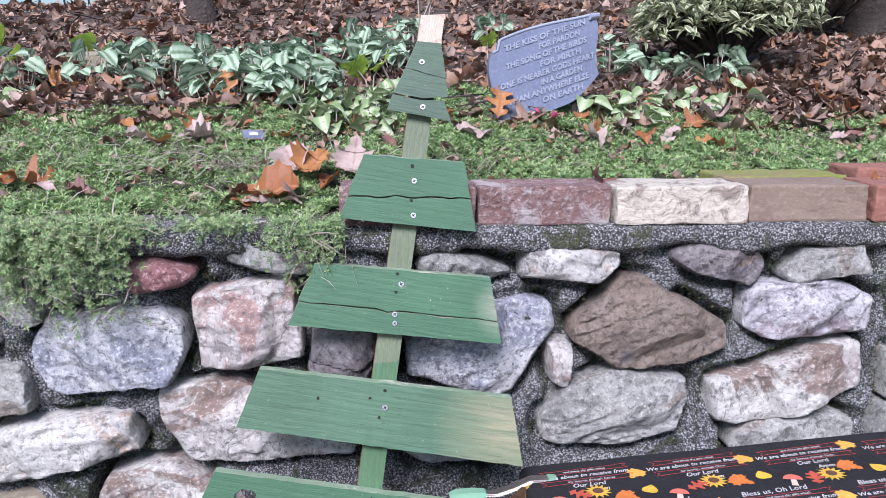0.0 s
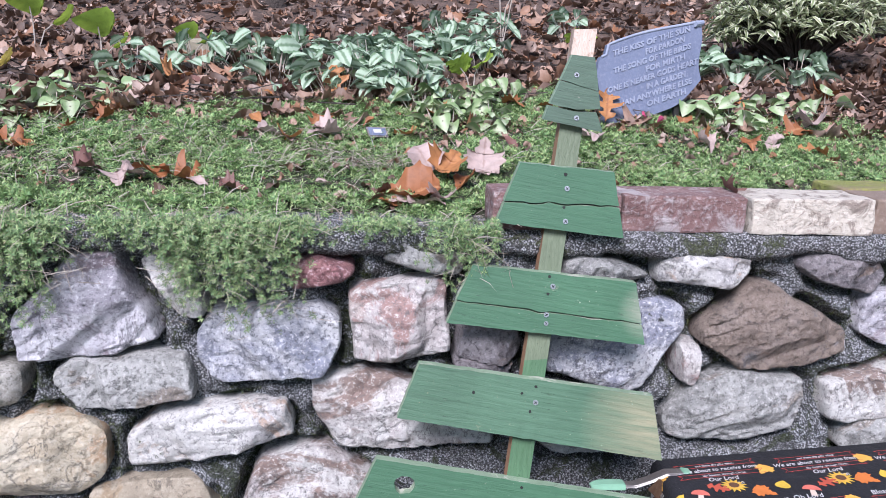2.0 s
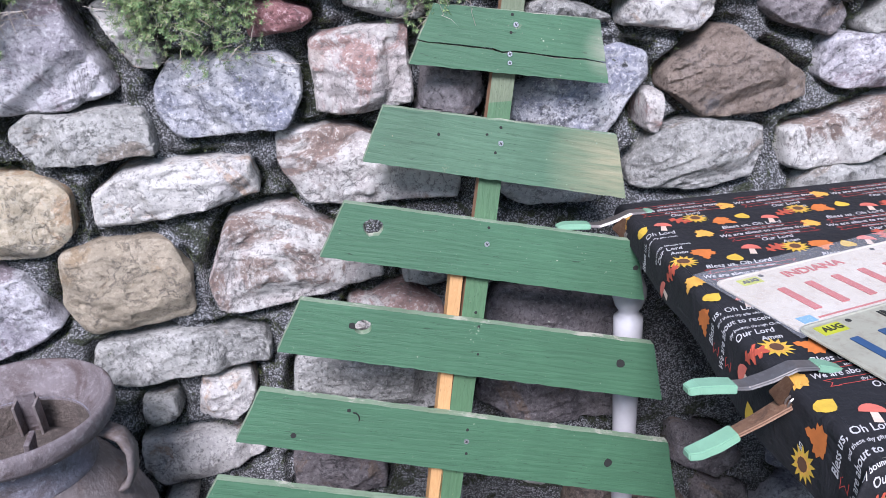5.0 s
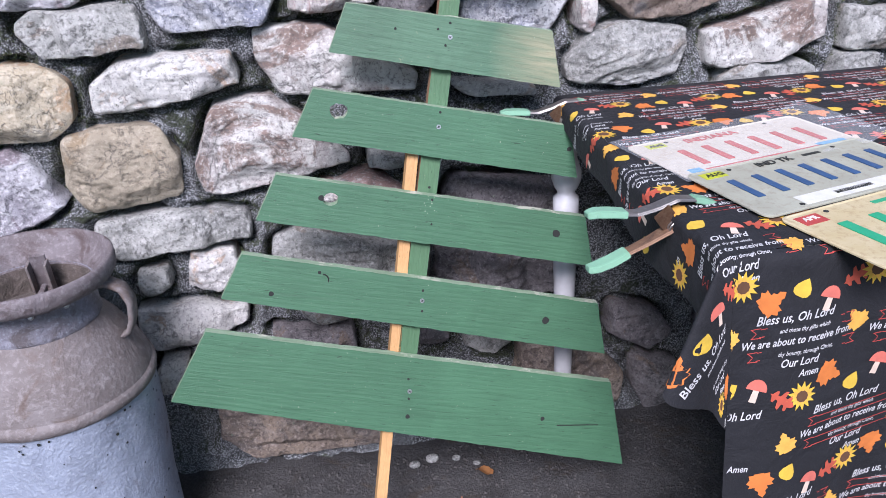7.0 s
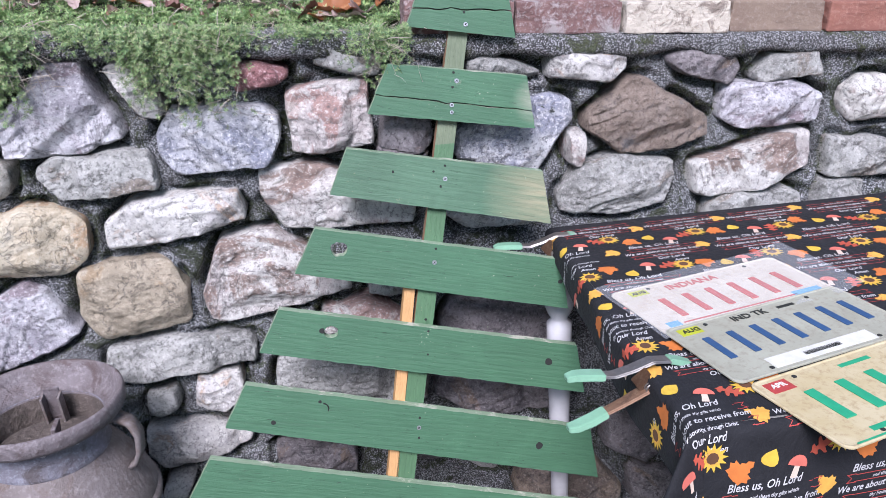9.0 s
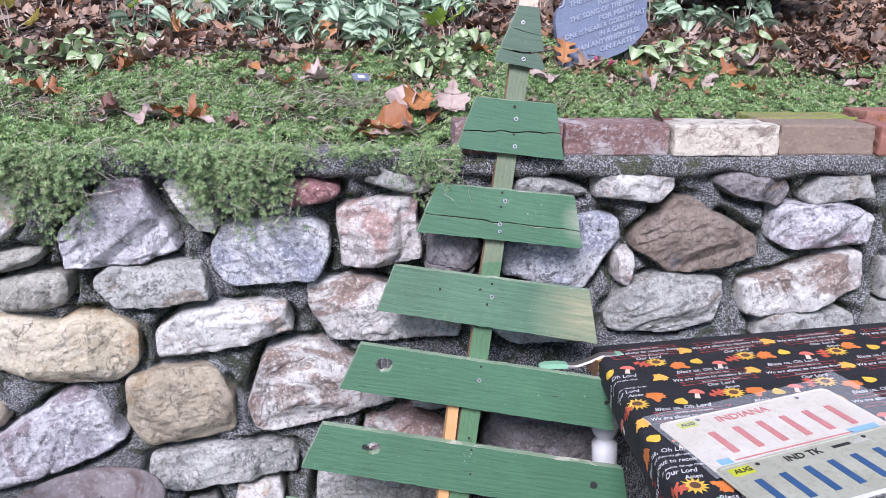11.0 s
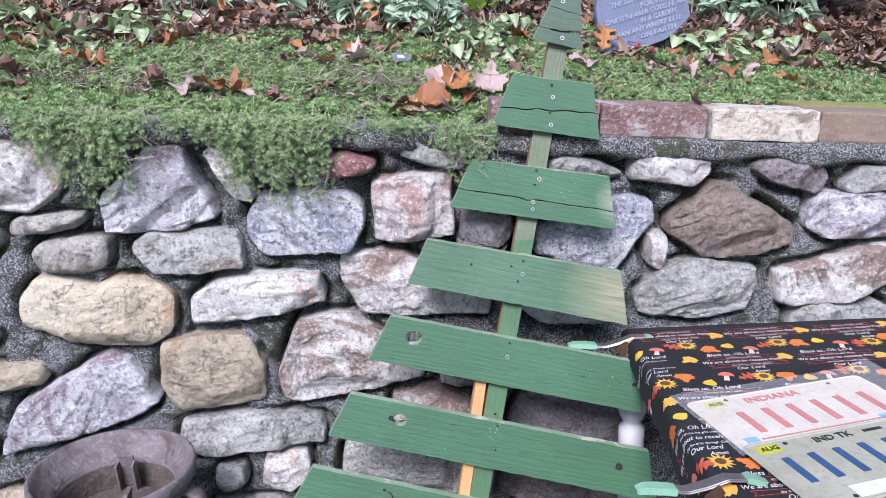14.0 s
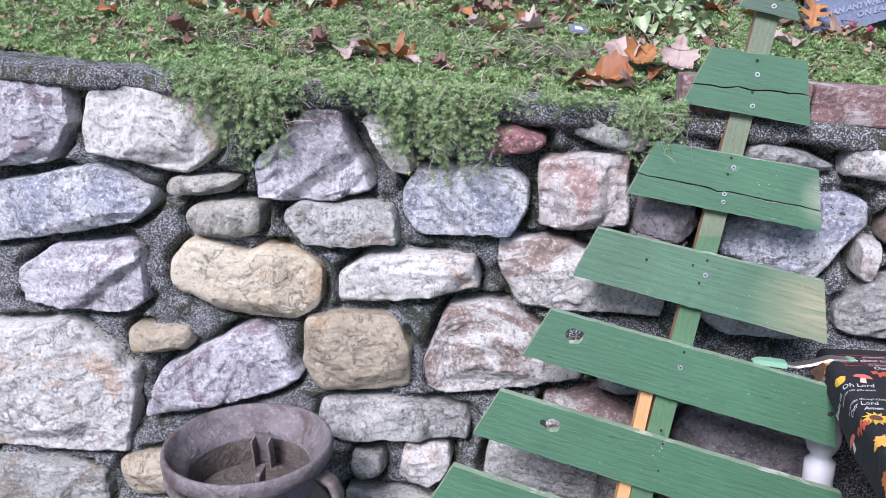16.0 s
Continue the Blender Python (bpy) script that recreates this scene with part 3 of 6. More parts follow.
# ---- fallen leaves and plants: shapes ----
def outline(kind):
    """Half outlines of leaves: (along, half width), from stalk to tip."""
    return {
        "oval": [(0, 0), (0.12, 0.14), (0.3, 0.25), (0.5, 0.27), (0.7, 0.2), (0.88, 0.08), (1, 0)],
        "heart": [(0.06, 0), (0, 0.2), (0.1, 0.4), (0.3, 0.48), (0.55, 0.40), (0.8, 0.2), (1, 0)],
        "toothed": [(0, 0), (0.03, 0.2), (0.12, 0.27), (0.15, 0.36), (0.3, 0.36), (0.34, 0.42), (0.5, 0.36), (0.55, 0.38), (0.7, 0.25), (0.76, 0.25), (1, 0)],
        "oak": [(0, 0), (0.08, 0.04), (0.16, 0.2), (0.24, 0.22), (0.27, 0.08), (0.36, 0.09), (0.44, 0.32), (0.54, 0.36), (0.55, 0.13), (0.64, 0.12), (0.72, 0.29), (0.8, 0.27), (0.8, 0.12), (0.9, 0.1), (1, 0)],
        "maple": [(0, 0), (-0.06, 0.18), (0.04, 0.24), (-0.02, 0.42), (0.16, 0.4), (0.3, 0.56), (0.4, 0.44), (0.52, 0.5), (0.5, 0.24), (0.62, 0.26), (0.72, 0.14), (0.84, 0.16), (1, 0)],
        "lance": [(0, 0), (0.2, 0.1), (0.5, 0.15), (0.8, 0.08), (1, 0)],
    }[kind]


def leaf_template(kind, cup=0.25, bend=0.2, wave=0.0, seed=0, fine=False):
    """A leaf 1 long: a blade folded along its midrib, cupped across, bent along and, where fine, crinkled between the veins. Vertices, triangles, own coordinates."""
    rnd = random.Random(seed)
    half = outline(kind)
    if fine:
        half = [h for a, b in zip(half, half[1:]) for h in (a, ((a[0] + b[0]) / 2, (a[1] + b[1]) / 2))] + half[-1:]
    v, uv, f = [], [], []

    def put(a, b, edge=0.0):
        z = cup * b * b * 2 + 0.12 * abs(b) - bend * a * a + wave * math.sin(7 * a + 5 * b + seed) * 0.5 + wave * (0.08 if fine else 0.3) * rnd.uniform(-1, 1)
        if fine:
            z += 0.05 * math.sin(34 * a + 9 * abs(b)) * abs(b) + edge * 0.09 * noise.noise((a * 5, b * 5, seed))
        v.append((a - 0.4, b, z))
        uv.append((a, 0.5 + b))
        return len(v) - 1
    mid = [put(a, 0) for a, _ in half]
    for side in (1, -1):
        rows = [mid]
        for k in ((0.4, 0.72, 1.0) if fine else (1.0,)):
            rows.append([mid[0]] + [put(a, side * b * k, k) for a, b in half[1:-1]] + [mid[-1]])
        for p, q in zip(rows, rows[1:]):
            for i in range(len(half) - 1):
                for tri in ((p[i], q[i], q[i + 1]), (p[i], q[i + 1], p[i + 1])):
                    if len(set(tri)) == 3:
                        f.append(tri if side < 0 else tri[::-1])
    return v, f, uv


def one_leaf(name, kind, size, material, at, label, heading=0.0, tip=0.0, lean=0.0, cup=0.5, bend=0.2, wave=0.12, seed=0, spin=0.0):
    v, f, uv = leaf_template(kind, cup, bend, wave, seed, True)
    me = solid(name, [(a * size, b * size, c * size) for a, b, c in v], f, material, True)
    layer = me.uv_layers.new(name="UVMap")
    for i, l in enumerate(me.loops):
        layer.data[i].uv = uv[l.vertex_index]
    ob = new(name, me)
    ob.matrix_basis = pose(*at, lean, tip, heading) @ pose(0, 0, 0, 0, 0, spin)
    return tagged(ob, label, "leaf", "fallen leaves") if label else ob


# ---- the groundcover on the bank ----
rng = np.random.default_rng(7)


def sprig(seed):
    """A creeping shoot: whorls of small narrow leaves round a short stem."""
    r = random.Random(seed)
    v, f = [], []
    for k in range(2):
        h = 0.35 + 0.5 * k
        for j in range(6):
            a = j * math.pi * 2 / 6 + k * 0.5 + r.uniform(-0.4, 0.4)
            l, w, up = r.uniform(0.5, 0.72) * (1.1 - 0.15 * k), r.uniform(0.055, 0.085), r.uniform(0.1, 0.45) + 0.25 * k
            ca, sa = math.cos(a), math.sin(a)
            n = len(v)
            for d, s, z in ((0, 0, 0), (0.5, w, 0.6), (1, 0, 0.9), (0.5, -w, 0.55)):
                v.append((ca * l * d - sa * s, sa * l * d + ca * s, h + up * l * z))
            f.append((n, n + 1, n + 2, n + 3))
    return v, f


def cover_edge(x):
    """How far back the green cover reaches at x."""
    return 1.74 + 0.1 * math.sin(x * 3.1 + 1) + 0.12 * noise.noise((x * 3, 0, 0))


def bare(x, y):
    return noise.noise((x * 5, y * 6, 11)) + 0.5 * noise.noise((x * 15, y * 15, 2))


spots = []
while len(spots) < 58000:
    x, y = rng.uniform(-1.75, 1.6), rng.uniform(1.17, 1.98)
    if y > cover_edge(x) + rng.normal(0, 0.03) or (x > -0.06 and y < 1.285):
        continue
    if x < -0.85 and y < 1.2 + 0.25 * (-0.85 - x):
        continue
    if bare(x, y) > 0.36 and rng.random() < 0.7:
        continue
    spots.append((x, y, hill(x, y) + 0.002 + 0.012 * noise.noise((x * 9, y * 9, 6)) + 0.012 * noise.noise((x * 24, y * 24, 3)) + (0.006 if y < 1.3 else 0)))
spots = np.array(spots)
tops = []
for k in range(3):
    s = spots[k::3]
    v, f = sprig(k)
    tops.append(scatter("groundcover", v, f, None, turns_of(rng, len(s), 0.5), s, COVER, rng.uniform(0.007, 0.0155, len(s))))
# shoots that trail over the wall in two cushions and a few tufts
for cx, half, drop, bulge, count in ((-0.735, 0.09, 0.150, 0.065, 105), (-0.43, 0.088, 0.150, 0.065, 105), (-0.09, 0.05, 0.095, 0.03, 38), (-0.6, 0.27, 0.04, 0.018, 110), (-0.36, 0.05, 0.15, 0.03, 22), (-0.25, 0.09, 0.022, 0.012, 26), (-0.82, 0.05, 0.08, 0.03, 20)):
    pts, ang, size = [], [], []
    for _ in range(count):
        x = cx + half * rng.uniform(-1, 1)
        long = drop * max(0.05, 1 - ((x - cx) / half) ** 2) ** 0.5 * rng.uniform(0.3, 1.1)
        swell, sway, steps = bulge * rng.uniform(0.15, 1.0), rng.normal(0, 0.018), max(3, int((long + 0.03) / 0.0085))
        for k in range(steps):
            q = (k + rng.random()) / steps
            px = x + sway * q + rng.normal(0, 0.003)
            if px > -0.04 and cx < 0:
                continue
            pts.append((px, min(1.172 - swell * math.sin(math.pi * (0.12 + 0.72 * q)), 1.175 - 0.035 * min(1.0, q * 3)), wall_top(px) + 0.018 + 0.012 * math.sin(math.pi * q) - long * q ** 1.25))
            ang.append(q)
            size.append(rng.uniform(0.007, 0.0125) * (1.15 - 0.35 * q))
    pts, n = np.array(pts), len(pts)
    v, f = sprig(5)
    lean = np.radians(20 + 85 * np.array(ang))
    z, o = np.zeros(n), np.ones(n)
    down = np.stack([o, z, z, z, np.cos(lean), -np.sin(lean), z, np.sin(lean), np.cos(lean)], 1).reshape(n, 3, 3)
    tops.append(scatter("groundcover", v, f, None, down @ turns_of(rng, n, 0.5), pts, TRAIL, np.array(size)))
for name, heap, material, label in (("groundcover", tops[:3], COVER, "low creeping green groundcover on the bank"), ("trailing_shoots", tops[3:], TRAIL, "grey-green shoots trailing over the wall's edge, coloured darker for shade")):
    bm = bmesh.new()
    for me in heap:
        bm.from_mesh(me)
    me = bpy.data.meshes.new(name)
    bm.to_mesh(me)
    bm.free()
    me.materials.append(material)
    tagged(new(name, me), label, "groundcover", kind="stuff")

# mossy soil under it
turf_x, turf_y = np.arange(-2.2, 2.2, 0.03), np.arange(1.19, 1.78, 0.03)
sheet("turf", turf_x, turf_y, lambda x, y: max(hill(x, y), wall_top(x) * (y < 1.24)) + (0.004 if y < 1.7 else -0.02), TURF, "mossy soil under the groundcover")

# dry stems
v, f = [(0, -0.014, 0), (0, 0.014, 0.01), (0.5, 0.03, 0.12), (0.5, 0.0, 0.11), (1, 0.0, 0.05), (1, -0.012, 0.06)], [(0, 1, 2, 3), (3, 2, 4, 5)]
s = []
for cx, cy, n, r in ((-0.24, 1.43, 260, 0.07), (-0.72, 1.17, 150, 0.08), (-0.43, 1.15, 150, 0.09), (0.0, 1.40, 900, 0.5), (-0.75, 1.36, 900, 0.35), (-0.45, 1.22, 300, 0.25), (-0.06, 1.17, 80, 0.05)):
    for _ in range(n):
        x, y = cx + rng.normal(0, r), cy + abs(rng.normal(0, r * 0.4))
        s.append((x, y, (hill(x, y) if y > 1.22 else wall_top(x)) + 0.018))
s = np.array(s)
tagged(new("dry_stems", scatter("dry_stems", v, f, None, turns_of(rng, len(s), 0.4), s, DRY, rng.uniform(0.018, 0.05, len(s)))), "thin grey-brown dry stems in the groundcover", "dry stems", kind="stuff")

# straw that hangs from the cushions over the wall
s = np.array([(cx + rng.normal(0, half), 1.125 + rng.uniform(-0.02, 0.03), wall_top(cx) + 0.015 - drop * rng.random() ** 1.3) for cx, half, drop in ((-0.74, 0.05, 0.12), (-0.64, 0.03, 0.08), (-0.43, 0.06, 0.13), (-0.37, 0.03, 0.15), (-0.08, 0.03, 0.07)) for _ in range(70)])
tagged(new("hanging_straw", scatter("hanging_straw", v, f, None, turns_of(rng, len(s), 1.0), s, DRY, rng.uniform(0.015, 0.04, len(s)))), "thin pale straw hanging in the groundcover cushions", "straw", kind="stuff")

# crumbs of dead leaf lying in it
s = []
while len(s) < 1500:
    x, y = rng.uniform(-1.6, 1.4), rng.uniform(1.26, 1.8)
    if (x > -0.06 and y < 1.33) or bare(x, y) < rng.uniform(-0.5, 0.5):
        continue
    s.append((x, y, hill(x, y) + rng.uniform(0.008, 0.022)))
s = np.array(s)
v, f, uv = leaf_template("toothed", 0.7, 0.3, 0.2, 4)
tagged(new("leaf_crumbs", scatter("leaf_crumbs", v, f, uv, turns_of(rng, len(s), 0.5), s, LITTER, 0.006 + 0.018 * rng.random(len(s)) ** 2)), "crumbs of dead leaf caught in the groundcover", "leaf crumbs", kind="stuff")

# leaf litter over the bank
groups = []
for k, kind in enumerate(("oak", "maple", "oval", "toothed", "oval")):
    s = []
    while len(s) < 3400:
        y = 1.62 + 6.5 * rng.random() ** 2.2
        x = rng.uniform(-1.6 - 0.5 * (y - 1.5), 1.6 + 0.8 * (y - 1.5))
        if y < cover_edge(x) and rng.random() < 0.9:
            continue
        s.append((x, y, hill(x, y) + rng.uniform(0.002, 0.022)))
    s = np.array(s)
    v, f, uv = leaf_template(kind, 0.6, 0.25, 0.16, k)
    groups.append(scatter("leaf_litter", v, f, uv, turns_of(rng, len(s), 0.38), s, LITTER, 0.018 + 0.045 * rng.random(len(s)) ** 1.6))
bm = bmesh.new()
for me in groups:
    bm.from_mesh(me)
me = bpy.data.meshes.new("leaf_litter")
bm.to_mesh(me)
bm.free()
me.materials.append(LITTER)
tagged(new("leaf_litter", me), "brown and pinkish fallen leaves covering the bank", "leaf litter", kind="stuff")

# twigs among the litter
s = np.array([(x, y, hill(x, y) + 0.015) for x, y in zip(rng.uniform(-2, 2.6, 900), 1.7 + 3 * rng.random(900) ** 1.5)])
v = [(-0.5, -0.012, 0), (-0.5, 0.012, 0), (0.5, 0.006, 0.02), (0.5, -0.006, 0.02), (-0.5, 0, 0.02), (0.5, 0, 0.03)]
tagged(new("twigs", scatter("twigs", v, [(0, 1, 2, 3), (0, 4, 5, 3), (1, 4, 5, 2)], None, turns_of(rng, 900, 0.15), s, BARK, rng.uniform(0.06, 0.22, 900))), "thin dark twigs lying in the leaf litter", "twigs", kind="stuff")


# ---- bank things ----
def tree_trunk(x, y, r, lean, label):
    ob = tagged(new("tree"), label, "tree")
    z = hill(x, y) - 0.05
    bm = bmesh.new()
    rows = []
    for i in range(22):
        h = 3.6 * (i / 21) ** 1.6
        k = r * (1 + 0.5 * math.exp(-h * 9)) * (1 - 0.1 * h)
        rows.append([bm.verts.new((x + lean * h + k * (1 + 0.14 * noise.noise((math.cos(a) * 3, math.sin(a) * 3, h * 2))) * math.cos(a), y + k * math.sin(a), z + h)) for a in np.linspace(0, 2 * math.pi, 28, endpoint=False)])
    for a, b in zip(rows, rows[1:]):
        for i in range(28):
            bm.faces.new((a[i], a[(i + 1) % 28], b[(i + 1) % 28], b[i]))
    part("trunk", bm, BARK, ob, smooth=True)
    for j in range(4):
        a, h = j * 1.7, 2.5 + 0.3 * j
        base = Vector((x + lean * h, y, z + h))
        part("limb", tube([base + Vector((math.cos(a) * t, math.sin(a) * t, t * 0.8 + 0.1 * t * t)) for t in (0, 0.2, 0.5, 0.9, 1.3)], r * 0.45, 8, 0.008), BARK, ob, smooth=True)


tree_trunk(-0.50, 2.92, 0.038, -0.02, "slim rough-barked tree trunk on the leafy bank")
tree_trunk(1.66, 2.72, 0.06, 0.1, "grey-brown tree trunk rising from the leaf litter")

tagged(part("edging_block", slab((-0.145, -0.03, -0.06), (0.145, 0.03, 0.062), 0.006, pose(-0.56, 2.2, hill(-0.56, 2.2) - 0.03, 4, 1, 6)), TIMBER), "pale weathered edging block half sunk in the bank", "edging block")


def clump(x, y, count, spread, size, kind, material, name, label, height=0.07, tilt=0.45, seed=0):
    """A low plant: stalks from one root, each with a leaf."""
    r = np.random.default_rng(seed + 50)
    ob = tagged(new(name), label, "plant")
    ob.location = (x, y, hill(x, y))
    rad = spread * np.sqrt(r.random(count))
    a = r.uniform(0, 2 * np.pi, count)
    px, py = rad * np.cos(a), rad * np.sin(a)
    pz = np.array([hill(x + p, y + q) - hill(x, y) for p, q in zip(px, py)]) + height * r.uniform(0.35, 1.0, count) * (1 - 0.4 * rad / spread)
    v, f, uv = leaf_template(kind, 0.35, 0.35, 0.03, seed)
    t = turns_of(r, count, tilt, a + r.normal(0, 0.6, count))
    mesh_part("foliage", scatter("foliage", v, f, uv, t, np.stack([px, py, pz], 1), material, size * r.uniform(0.7, 1.25, count)), ob).data.shade_smooth()
    stalks = [tube([(px[i] * 0.5, py[i] * 0.5, pz[i] * 0.2 - 0.01), (px[i], py[i], pz[i])], 0.0012, 4) for i in range(min(count, 24))]
    tagged(part("stalk_tuft", join(*stalks), DRY, ob), kind="stuff")
    return ob


SILVER_LABEL, PALE_LABEL = "low plant with silver-marbled dark green leaves", "pale variegated green plant among the groundcover"
for i, (x, y, n, sp) in enumerate(((-0.48, 2.03, 16, 0.10), (-0.34, 2.1, 16, 0.09), (-0.2, 2.02, 34, 0.13), (-0.1, 2.12, 30, 0.12), (-0.16, 1.9, 22, 0.1), (0.02, 2.28, 18, 0.1), (0.09, 2.12, 12, 0.07),
                                 (0.14, 2.4, 14, 0.09), (-0.58, 1.98, 12, 0.09), (0.62, 2.12, 12, 0.08), (0.72, 2.05, 14, 0.09), (0.84, 2.0, 10, 0.08), (1.5, 2.1, 14, 0.1), (0.4, 2.5, 8, 0.06), (-0.72, 1.9, 10, 0.08), (-0.27, 1.83, 20, 0.09), (-0.13, 1.8, 22, 0.09), (-0.42, 1.9, 16, 0.09))):
    clump(x, y, int(n * 1.7), sp * 1.1, 0.044, "toothed", SILVER, "silver_leaved_plant", SILVER_LABEL, 0.115, 0.45, i)
for i, (x, y, n, sp) in enumerate(((-0.92, 1.62, 20, 0.08), (-0.8, 1.64, 16, 0.07), (0.04, 1.66, 12, 0.06), (-0.02, 1.73, 18, 0.07), (-0.1, 1.7, 12, 0.06), (0.06, 1.78, 10, 0.06), (0.56, 1.71, 9, 0.06), (0.53, 1.63, 8, 0.05), (0.7, 1.75, 9, 0.06), (-0.86, 1.68, 20, 0.09), (-0.77, 1.74, 18, 0.09), (-0.31, 1.9, 12, 0.07),
                                 (-0.06, 1.61, 10, 0.06), (0.45, 1.7, 8, 0.05), (-1.05, 1.75, 16, 0.09), (0.62, 1.8, 12, 0.07), (0.8, 1.78, 9, 0.06))):
    clump(x, y, int(n * 1.3), sp, 0.036, "heart", PALE, "variegated_plant", PALE_LABEL, 0.06, 0.4, 30 + i)


def seedling(x, y, leaves, label, material=LIME):
    """A thin stalk with a few large soft leaves: (dx, dz, size, kind)."""
    ob = tagged(new("seedling"), label, "plant")
    ob.location = (x, y, hill(x, y))
    for i, (dx, dz, size, kind) in enumerate(leaves):
        part("stem", tube([(0, 0, -0.01), (dx * 0.3, 0.01, dz * 0.6), (dx, 0, dz)], 0.0016, 5), DRY, ob)
        l = one_leaf("leaf", kind, size, material, (dx, -0.005, dz), "", 200 + 70 * i, -25, 50, 0.2, 0.3, 0.03, i)
        l.parent = ob
    return ob


seedling(-0.80, 1.98, ((0.0, 0.1, 0.085, "heart"), (0.05, 0.06, 0.05, "heart")), "small yellow-green seedling with heart-shaped leaves")
seedling(-0.62, 2.06, ((0.0, 0.09, 0.055, "heart"), (0.045, 0.075, 0.045, "heart")), "seedling with two lime-green round leaves")
seedling(0.02, 1.86, ((-0.03, 0.075, 0.06, "maple"), (0.03, 0.085, 0.06, "maple")), "lime-green maple seedling in the groundcover")
seedling(0.17, 2.35, ((0.0, 0.25, 0.085, "heart"), (0.13, 0.25, 0.085, "heart"), (0.05, 0.17, 0.06, "maple")), "tall stalk with yellow-green heart-shaped leaves")
seedling(-1.02, 1.86, ((0, 0.1, 0.07, "heart"), (0.06, 0.05, 0.05, "maple"), (-0.05, 0.13, 0.06, "heart")), "yellowing seedling on the bank", GOLD)
seedling(-1.0, 2.15, ((0, 0.12, 0.08, "heart"), (0.08, 0.09, 0.07, "heart")), "lime-green seedling on the leafy bank")
seedling(0.33, 2.2, ((0, 0.07, 0.05, "maple"), (0.05, 0.06, 0.05, "maple")), "small green seedling beside the plaque")


def shrub(x, y, w, h, count, label, seed=0):
    """Branching stems with whorls of narrow white-edged leaves at their ends."""
    r = np.random.default_rng(seed)
    ob = tagged(new("shrub"), label, "shrub")
    base = hill(x, y)
    ob.location = (x, y, base)
    tips, stems = [], []
    for i in range(count):
        a, e = r.uniform(0, 2 * np.pi), np.sqrt(r.random())
        tip = Vector((w * e * math.cos(a), 0.8 * w * e * math.sin(a), h * (0.34 + 0.66 * (1 - 0.5 * e * e) * r.uniform(0.2, 1))))
        stems.append(tube([(tip.x * 0.08, tip.y * 0.08, 0), (tip.x * 0.5, tip.y * 0.5, tip.z * 0.55), tip], 0.004, 5, 0.0015))
        tips.append(tip)
    tagged(part("branchwork", join(*stems), BARK, ob), kind="stuff")
    places, yaw = [], []
    for tip in tips:
        for k in range(9):
            places.append(tip + Vector((r.normal(0, 0.012), r.normal(0, 0.012), -0.01 * (k // 3) + r.normal(0, 0.008))))
            yaw.append(k * 0.7 + r.uniform(0, 1))
    yaw = np.array(yaw)
    off = np.stack([np.cos(yaw), np.sin(yaw), 0 * yaw], 1) * 0.018
    v, f, uv = leaf_template("lance", 0.6, 0.4, 0.0, 1)
    mesh_part("foliage", scatter("foliage", v, f, uv, turns_of(r, len(yaw), 0.35, yaw), np.array(places) + off, EDGED, r.uniform(0.028, 0.046, len(yaw))), ob)


shrub(0.97, 2.22, 0.24, 0.27, 400, "bushy shrub with narrow white-edged green leaves", 3)
shrub(1.5, 2.75, 0.28, 0.3, 230, "spreading shrub with pale-edged leaves under the tree", 4)

# iron fence at the top of the bank
fence = tagged(new("fence"), "thin black iron railing at the top of the bank", "fence")
for i in range(16):
    x = -2.9 + 0.12 * i
    part("rail_post" if i % 8 == 0 else "bar", rod((x, 4.6, hill(x, 4.6) - 0.05), (x, 4.6, hill(x, 4.6) + 0.85), 0.012 if i % 8 == 0 else 0.005), BLACK, fence)
for h in (0.15, 0.8):
    part("rail", rod((-2.95, 4.6, hill(-2.9, 4.6) + h), (-1.05, 4.6, hill(-1.1, 4.6) + h), 0.008), BLACK, fence)


